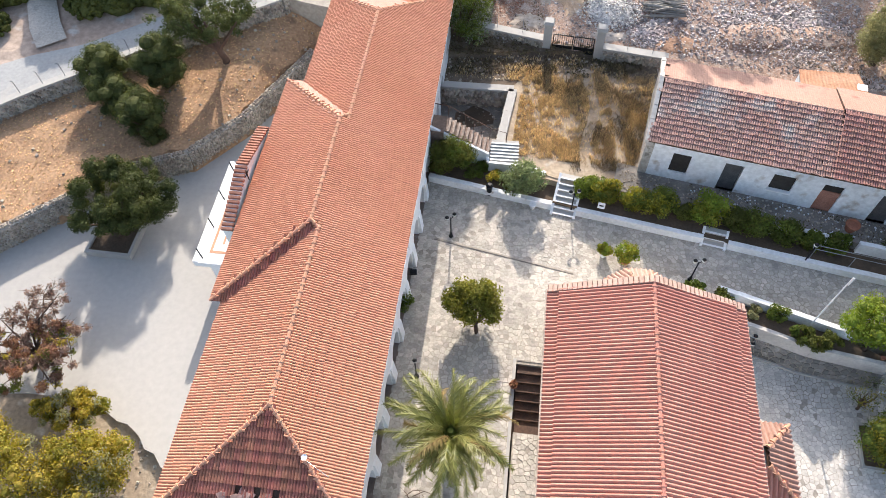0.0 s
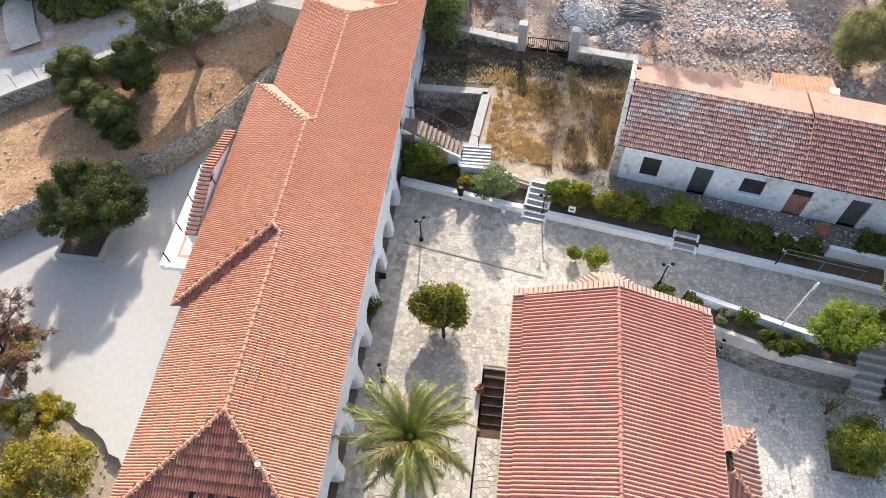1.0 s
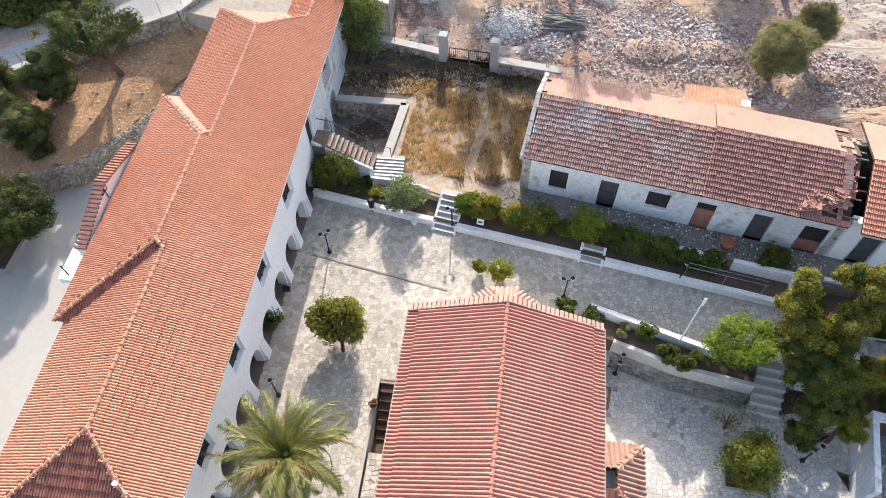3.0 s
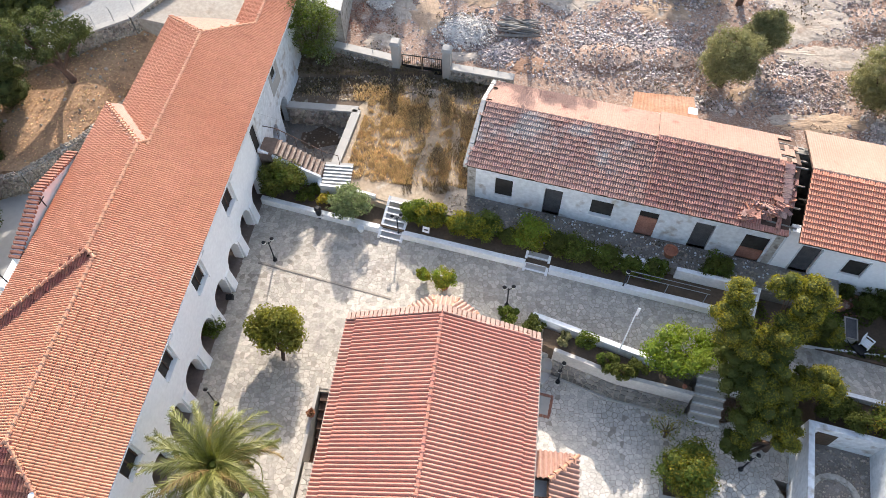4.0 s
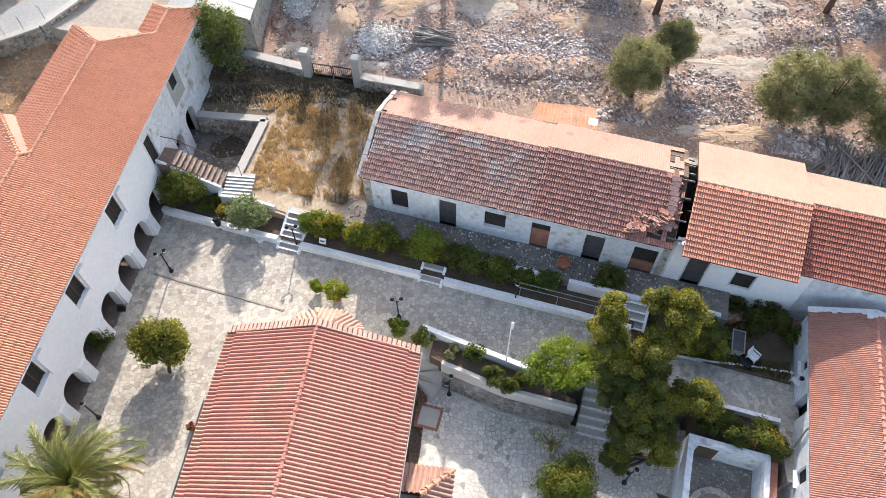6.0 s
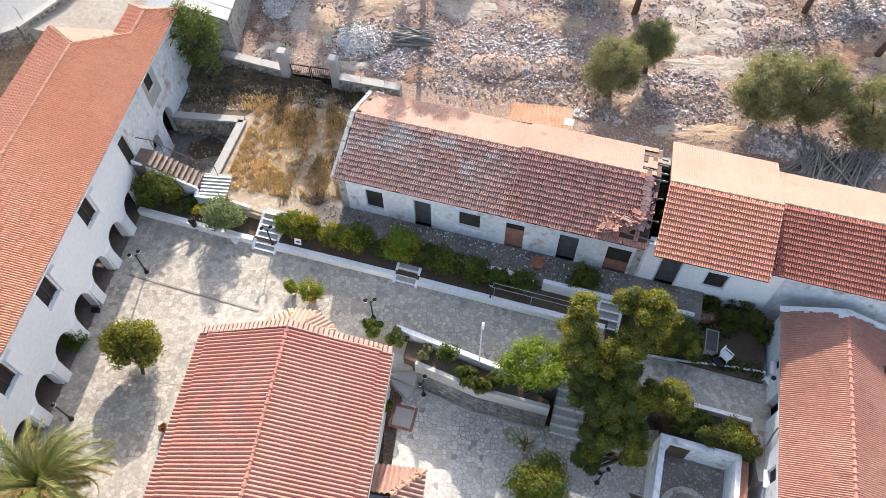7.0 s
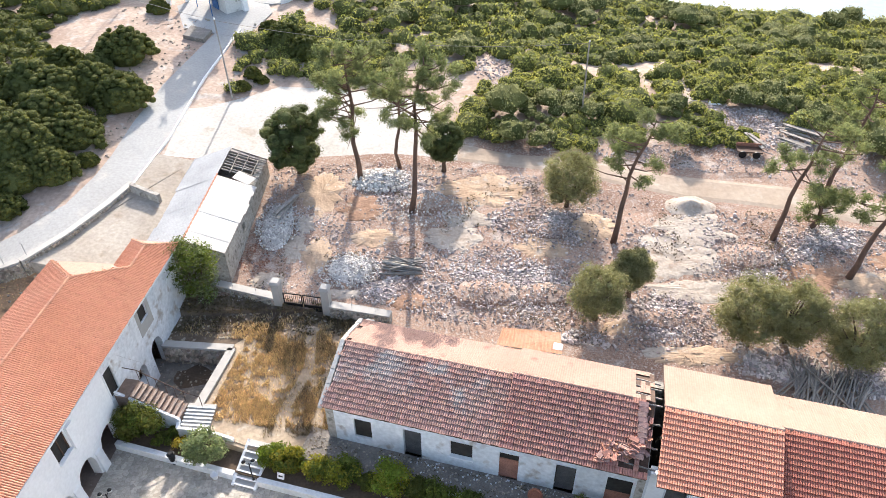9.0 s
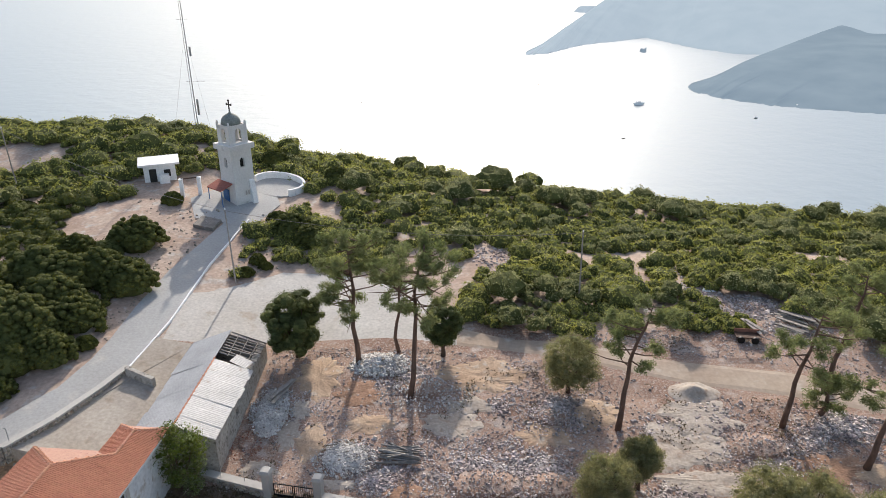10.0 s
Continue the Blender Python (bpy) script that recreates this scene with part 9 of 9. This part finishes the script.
# ---- the hilltop: tower, hut, mast, poles ----
def bell_tower():
    x, y = -4.55, 68.3
    z = 4.7
    t = thing("bell_tower", (x, y, z), "slender pale stone bell tower with a dome and cross", "tower", turn=-42)
    part("base", MB().hexa([(-1.27, -1.27, -0.6), (1.27, -1.27, -0.6), (1.27, 1.27, -0.6), (-1.27, 1.27, -0.6), (-1.13, -1.13, 2.4), (1.13, -1.13, 2.4), (1.13, 1.13, 2.4), (-1.13, 1.13, 2.4)]), M_TOWER, t)
    m = Matrix.Translation((-1.12, -1.12, 2.4))
    for k in range(4):
        mm = Matrix.Rotation(radians(90 * k), 4, "Z") @ m
        part("shaft_wall", wall_mesh(2.24 if k % 2 == 0 else 1.74, 2.9, 0.25, [((0.87, 1.37, 1.2, 2.1, 0.25) if k % 2 == 0 else (0.62, 1.12, 1.2, 2.1, 0.25))], mm @ (Matrix.Identity(4) if k % 2 == 0 else Matrix.Translation((0.25, 0, 0)))), M_TOWER, t)
    part("inner_dark", MB().box(-0.8, 0.8, -0.8, 0.8, 2.5, 5.2), M_DARK, t)
    part("cornice", MB().box(-1.38, 1.38, -1.38, 1.38, 5.25, 5.75), M_TOWER, t)
    for k in range(4):
        mm = Matrix.Rotation(radians(90 * k), 4, "Z") @ Matrix.Translation((-1.0, -1.0, 5.75))
        part("belfry_wall", wall_mesh(2.0 if k % 2 == 0 else 1.6, 1.75, 0.2, [((0.65, 1.35, 0.15, 1.45, 0.35) if k % 2 == 0 else (0.45, 1.15, 0.15, 1.45, 0.35))], mm @ (Matrix.Identity(4) if k % 2 == 0 else Matrix.Translation((0.2, 0, 0)))), M_TOWER, t)
    for sx_ in (-1, 1):
        for sy_ in (-1, 1):
            part("pinnacle", MB().hexa([(sx_ * 0.92 - 0.1, sy_ * 0.92 - 0.1, 7.5), (sx_ * 0.92 + 0.1, sy_ * 0.92 - 0.1, 7.5), (sx_ * 0.92 + 0.1, sy_ * 0.92 + 0.1, 7.5), (sx_ * 0.92 - 0.1, sy_ * 0.92 + 0.1, 7.5), (sx_ * 0.92 - 0.05, sy_ * 0.92 - 0.05, 7.85), (sx_ * 0.92 + 0.05, sy_ * 0.92 - 0.05, 7.85), (sx_ * 0.92 + 0.05, sy_ * 0.92 + 0.05, 7.85), (sx_ * 0.92 - 0.05, sy_ * 0.92 + 0.05, 7.85)]), M_TOWER, t)
    part("bell", MB().lathe([(0.26, 6.55), (0.2, 6.7), (0.13, 6.95), (0.04, 7.02)], (0, 0, 0), 12), M_BLACK, t, "dark bronze bell")
    part("dome", MB().lathe([(0.92, 7.5), (0.93, 7.7), (0.86, 7.95), (0.68, 8.2), (0.42, 8.38), (0.14, 8.48), (0.1, 8.62)], (0, 0, 0), 16), M_DOME, t, "grey-green cement dome", True)
    part("cross", MB().box(-0.05, 0.05, -0.04, 0.04, 8.6, 9.65).box(-0.32, 0.32, -0.04, 0.04, 9.2, 9.3).box(-0.38, -0.32, -0.06, 0.06, 9.14, 9.36).box(0.32, 0.38, -0.06, 0.06, 9.14, 9.36).box(-0.11, 0.11, -0.06, 0.06, 9.6, 9.68), M_BLACK, t, "dark metal cross")
    c = part("canopy", MB().hexa([(-1.5, -2.6, 1.75), (0.9, -2.6, 1.75), (0.9, -1.25, 2.15), (-1.5, -1.25, 2.15), (-1.5, -2.6, 1.83), (0.9, -2.6, 1.83), (0.9, -1.25, 2.25), (-1.5, -1.25, 2.25)]), M_TILE_OLD_SHADE, t, "red tiled canopy over the door")
    for px_ in (-1.4, 0.8):
        part("canopy_post", MB().tube([(px_, -2.5, -0.5), (px_, -2.5, 1.78)], [0.05, 0.05], 6), M_BLUE, c)
    part("door", MB().box(-0.75, 0.15, -1.32, -1.26, -0.4, 1.5), M_BLUE, t, "blue painted door")
    part("buttress", MB().hexa([(1.1, 0.45, -0.6), (1.75, 0.45, -0.6), (1.75, 0.95, -0.6), (1.1, 0.95, -0.6), (1.1, 0.45, 2.3), (1.35, 0.45, 2.2), (1.35, 0.95, 2.2), (1.1, 0.95, 2.3)]), M_WASH, t, "white corner buttress")
    for dy in (-0.1, 0.2):
        part("plaque", MB().box(1.24, 1.27, dy, dy + 0.16, 0.95, 1.35), M_CONCRETE, t)
    t.scale = (1.0, 1.0, 1.045)


M_TOWER = surface("tower_render", (0.74, 0.72, 0.69), (0.66, 0.635, 0.605), 0.4, 5.0, 0.92, 0.12, c3=(0.48, 0.455, 0.42), spots=0.64, grain=0.08)
M_DOME = surface("dome_cement", (0.27, 0.29, 0.26), (0.20, 0.22, 0.20), 1.2, 6.0, 0.85, 0.3)
M_BLUE = surface("blue_paint", (0.06, 0.16, 0.36), (0.045, 0.12, 0.28), 2.0, 9.0, 0.6, 0.1)
bell_tower()
t = thing("white_hut", (-13.3, 71.6, 6.0), "small white hut with a flat overhanging roof", "hut", turn=20)
part("body", MB().box(-1.35, 1.35, -1.1, 1.1, -0.5, 1.75), M_WASH, t)
part("roof", MB().box(-1.75, 1.75, -1.5, 1.5, 1.75, 1.92), M_WASH, t, "flat white roof slab")
part("door", MB().box(-0.9, -0.3, -1.14, -1.1, -0.3, 1.4), M_DARK, t)
part("window", MB().box(0.35, 0.9, -1.14, -1.1, 0.6, 1.25), M_DARK, t)
part("cabinet", MB().box(-0.1, 0.75, -1.7, -1.12, -0.4, 0.9), M_WASH, t, "white metal cabinet")
t.scale = (1.12, 1.12, 1.1)
t = thing("lattice_mast", (-12.9, 84.0, 5.0), "tall thin radio mast with small antennas", "mast")
for dx, dy in ((-0.16, -0.1), (0.16, -0.1), (0, 0.18)):
    part("leg", MB().tube([(dx, dy, -0.5), (dx * 0.7, dy * 0.7, 17.5)], [0.035, 0.025], 5), M_STEEL, t)
for i in range(34):
    z = 0.5 * i
    part("brace", MB().tube([(-0.15, -0.1, z), (0.15, -0.1, z + 0.25), (0, 0.17, z + 0.5)], [0.012] * 3, 4), M_STEEL, t)
part("whip", MB().tube([(0, 0, 17.5), (0, 0, 19.5)], [0.03, 0.012], 5), M_STEEL, t)
for z, s in ((2.4, 0.5), (4.9, 0.7), (5.8, 0.6), (11.6, 0.65)):
    part("antenna", MB().box(0.3, 0.5, -0.1, 0.1, z, z + s * 1.6), M_STEEL, t)
for z in (8.8, 15.6):
    part("crossbar", MB().tube([(-0.6, 0, z), (1.6 if z < 10 else 0.6, 0, z)], [0.02, 0.02], 5), M_STEEL, t)
for dx in (-3.0, 2.5):
    part("guy", MB().tube([(0, 0, 14.0), (dx, -1.5, 0.0)], [0.008, 0.008], 4), M_STEEL, t)
for x, y in ((-9.75, 67.2), (-8.35, 68.2)):
    t = thing("white_pillar", (x, y, north_z(x, y)), "square white pillar beside the tower forecourt", "pillar", "white pillars by the tower")
    part("shaft", MB().box(-0.16, 0.16, -0.16, 0.16, -0.3, 1.75), M_WASH, t)
    part("cap", MB().box(-0.2, 0.2, -0.2, 0.2, 1.75, 1.83), M_WASH, t)
tagged(MB().tube([(-9.75, 67.2, north_z(-9.75, 67.2) + 1.8), (-8.35, 68.2, north_z(-8.35, 68.2) + 1.8)], [0.07, 0.07], 6).link("lintel_bar", M_BROWN), "dark wooden beam across the white pillars", "bar")
arc = [(-1.4 + 2.6 * math.cos(radians(a)), 71.9 + 2.2 * math.sin(radians(a))) for a in range(-60, 170, 16)]
low_wall("forecourt_wall", arc, 0.3, 3.8, lambda x, y: north_z(x, y) + 0.75, M_WASH, "curved white parapet of the tower forecourt")
slab("forecourt", [(-1.4 + 2.65 * math.cos(radians(a)), 71.9 + 2.25 * math.sin(radians(a))) for a in range(0, 360, 20)], 3.6, lambda x, y: north_z(x, y) + 0.12, M_ROAD, "pale concrete forecourt behind the tower")
slab("tower_apron", [(-7.5, 63.0), (-2.2, 62.5), (-0.6, 68.0), (-2.0, 72.0), (-6.5, 71.0), (-9.0, 67.0)], 3.0, lambda x, y: north_z(x, y) + 0.05, M_ROAD, "pale concrete apron round the tower")
slab("stone_pad", [(-7.1, 61.2), (-5.3, 60.9), (-5.0, 62.8), (-6.8, 63.1)], 3.0, lambda x, y: north_z(x, y) + 0.3, M_GRAVEL, "low grey stone pad before the tower", "pad")
for x, y, h in ((-1.4, 52.8, 6.3), (25.7, 49.8, 6.0), (-26.6, 69.1, 6.0)):
    t = thing("utility_pole", (x, y, north_z(x, y)), "brown wooden utility pole", "pole", "utility poles")
    part("shaft", MB().tube([(0, 0, -0.4), (-0.12, 0, h)], [0.075, 0.05], 8), M_GREYWOOD, t)
    part("insulator", MB().lathe([(0.05, h), (0.06, h + 0.1), (0.02, h + 0.16)], (-0.1, 0, 0), 8), M_WASH, t)
wire((-1.4, 52.8, north_z(-1.4, 52.8) + 6.2), (25.7, 49.8, north_z(25.7, 49.8) + 5.9), 0.9, "dark overhead line between utility poles", 0.015)
wire((-1.4, 52.8, north_z(-1.4, 52.8) + 6.2), (-26.6, 69.1, north_z(-26.6, 69.1) + 5.9), 0.9, "dark overhead line between utility poles", 0.015)
# fence posts along the lane wall
for i in range(16):
    x = -25.0 + 1.05 * i
    y = lerp_line(ROAD_S, x) - 0.15
    t = thing("fence_post", (x, y, north_z(x, y) + 0.35), "thin grey steel fence post on the lane wall", "post", "fence posts along the lane")
    part("rod", MB().tube([(0, 0, -0.1), (0.0, 0, 0.85), (-0.05, -0.12, 1.0)], [0.02, 0.02, 0.018], 6), M_STEEL, t)
strip("side_path", [(-23.12, 30.96), (-23.97, 32.46), (-25.48, 36.73), (-27.06, 41.62)], [(-21.63, 31.71), (-22.38, 33.1), (-23.78, 36.73), (-25.18, 41.62)], 0.12, M_FLAG, "pale stone-paved side path off the lane", "path")


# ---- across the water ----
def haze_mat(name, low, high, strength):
    """Land seen through much air: the haze is painted on as a bluish glow, mottled by woods."""
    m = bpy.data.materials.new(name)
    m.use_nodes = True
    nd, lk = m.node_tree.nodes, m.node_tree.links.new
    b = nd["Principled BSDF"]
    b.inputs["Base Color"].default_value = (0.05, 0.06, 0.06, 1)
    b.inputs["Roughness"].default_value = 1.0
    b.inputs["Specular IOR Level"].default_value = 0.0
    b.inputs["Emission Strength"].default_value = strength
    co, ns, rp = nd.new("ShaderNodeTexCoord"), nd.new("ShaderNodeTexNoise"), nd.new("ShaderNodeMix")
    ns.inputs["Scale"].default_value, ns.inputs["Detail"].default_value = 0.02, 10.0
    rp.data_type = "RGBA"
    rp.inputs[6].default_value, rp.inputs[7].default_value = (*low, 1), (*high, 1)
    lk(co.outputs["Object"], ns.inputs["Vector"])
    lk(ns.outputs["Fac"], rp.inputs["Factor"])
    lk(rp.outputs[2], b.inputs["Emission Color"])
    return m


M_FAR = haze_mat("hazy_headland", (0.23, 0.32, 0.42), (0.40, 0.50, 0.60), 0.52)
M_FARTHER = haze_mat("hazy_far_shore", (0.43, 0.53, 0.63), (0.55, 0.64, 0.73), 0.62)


def far_land(name, coast, inland, height, label, seed, material=None, taper=0.22):
    """A hazy headland: a coast line, rising inland in steps to a ridge."""
    mb = MB()
    n, rows = len(coast), 9
    for r in range(rows):
        k = r / (rows - 1)
        for i, (x, y) in enumerate(coast):
            ix, iy = inland[0] * k, inland[1] * k
            w = min(12, n // 8)
            near = coast[max(0, i - w):i + w + 1]
            fade = min(1.0, r / 2)
            x, y = x + (sum(p[0] for p in near) / len(near) - x) * fade, y + (sum(p[1] for p in near) / len(near) - y) * fade
            edge = math.sin(math.pi * min(1.0, (i + 0.02) / (n * taper)) / 2)
            wob = noise.noise((x * 0.011 + ix * 0.006, y * 0.011 + iy * 0.006, seed)) + 0.5 * noise.noise((x * 0.03 + ix * 0.03, y * 0.03 + iy * 0.03, seed))
            z = SEA_Z - 2 + (height * math.sin(k * math.pi / 2) ** 0.8 * edge * (1 + 0.22 * wob) if r else 0)
            mb.v.append((x + ix + 12 * wob * (r > 0), y + iy, z))
    for r in range(rows - 1):
        for i in range(n - 1):
            a = r * n + i
            mb.f.append((a, a + 1, a + n + 1, a + n))
    return tagged(mb.link(name, material or M_FAR, smooth=True), label, "hills", kind="structure")


def dense_line(pts, k):
    out = []
    for p, q in zip(pts, pts[1:]):
        out += [(p[0] + (q[0] - p[0]) * i / k + 7 * noise.noise((p[0] * 0.1 + i * 0.7, p[1] * 0.1, 1)), p[1] + (q[1] - p[1]) * i / k + 9 * noise.noise((p[0] * 0.1 + i * 0.9, p[1] * 0.1, 5))) for i in range(k)]
    return out + [pts[-1]]


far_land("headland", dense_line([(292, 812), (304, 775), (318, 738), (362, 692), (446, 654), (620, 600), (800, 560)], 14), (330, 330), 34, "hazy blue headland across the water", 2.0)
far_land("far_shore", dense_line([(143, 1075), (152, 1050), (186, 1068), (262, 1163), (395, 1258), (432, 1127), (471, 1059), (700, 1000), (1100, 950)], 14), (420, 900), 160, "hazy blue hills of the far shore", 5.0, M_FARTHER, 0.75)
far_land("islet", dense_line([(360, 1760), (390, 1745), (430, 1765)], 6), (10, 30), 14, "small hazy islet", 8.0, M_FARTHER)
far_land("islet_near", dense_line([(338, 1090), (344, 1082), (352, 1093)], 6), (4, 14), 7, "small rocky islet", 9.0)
for x, y, s in ((232, 717, 5.0), (-54, 738, 1.2), (181, 583, 1.4), (390, 704, 2.0), (325, 652, 1.6), (146, 834, 1.3)):
    t = thing("boat", (x, y, SEA_Z), "small boat on the bright sea", "boat", "boats on the bay", turn=15)
    part("hull", MB().hexa([(-s, -0.35 * s, 0), (0.8 * s, -0.35 * s, 0), (0.8 * s, 0.35 * s, 0), (-s, 0.35 * s, 0), (-1.1 * s, -0.45 * s, 0.35 * s), (1.3 * s, -0.2 * s, 0.4 * s), (1.3 * s, 0.2 * s, 0.4 * s), (-1.1 * s, 0.45 * s, 0.35 * s)]), M_FAR if s > 4 else M_DARK, t)
    part("cabin", MB().box(-0.6 * s, 0.3 * s, -0.25 * s, 0.25 * s, 0.35 * s, 0.75 * s), M_WASH, t)

# a dark drain across the court
t = thing("drain", label="dark slotted drain across the paved court", category="drain", kind="structure")
a, b = Vector((-0.9, 18.93, 0)), Vector((5.5, 16.9, 0))
s = Vector((-(b - a).y, (b - a).x, 0)).normalized()
part("channel", MB().hexa([a - s * 0.022 + Vector((0, 0, -0.1)), b - s * 0.022 + Vector((0, 0, -0.1)), b + s * 0.022 + Vector((0, 0, -0.1)), a + s * 0.022 + Vector((0, 0, -0.1)), a - s * 0.022 + Vector((0, 0, 0.026)), b - s * 0.022 + Vector((0, 0, 0.026)), b + s * 0.022 + Vector((0, 0, 0.026)), a + s * 0.022 + Vector((0, 0, 0.026))]), M_GRAVEL, t)
part("kerb", MB().hexa([a + s * 0.022 + Vector((0, 0, -0.1)), b + s * 0.022 + Vector((0, 0, -0.1)), b + s * 0.1 + Vector((0, 0, -0.1)), a + s * 0.1 + Vector((0, 0, -0.1)), a + s * 0.022 + Vector((0, 0, 0.035)), b + s * 0.022 + Vector((0, 0, 0.035)), b + s * 0.1 + Vector((0, 0, 0.035)), a + s * 0.1 + Vector((0, 0, 0.035))]), M_MORTAR, t)

# ---- paving pieces, last ----
paving(court_bed, COURT + [[tuple(au(u, v).xy) for u, v in ((1.15, 2.0), (2.38, 2.0), (2.38, 9.68), (1.15, 9.68))]], 0.0, 0.215, 401, near=(-3, 6.5, 14.5, 22.5), singles=300)
paving(lower_bed, LOWER, -1.75, 0.205, 402, near=(12.5, 20, 9, 14), singles=220, gap=0.012, high=0.009, stone=M_FLAG_LIFTED, stone_one=M_FLAG_LIFTED_ONE)
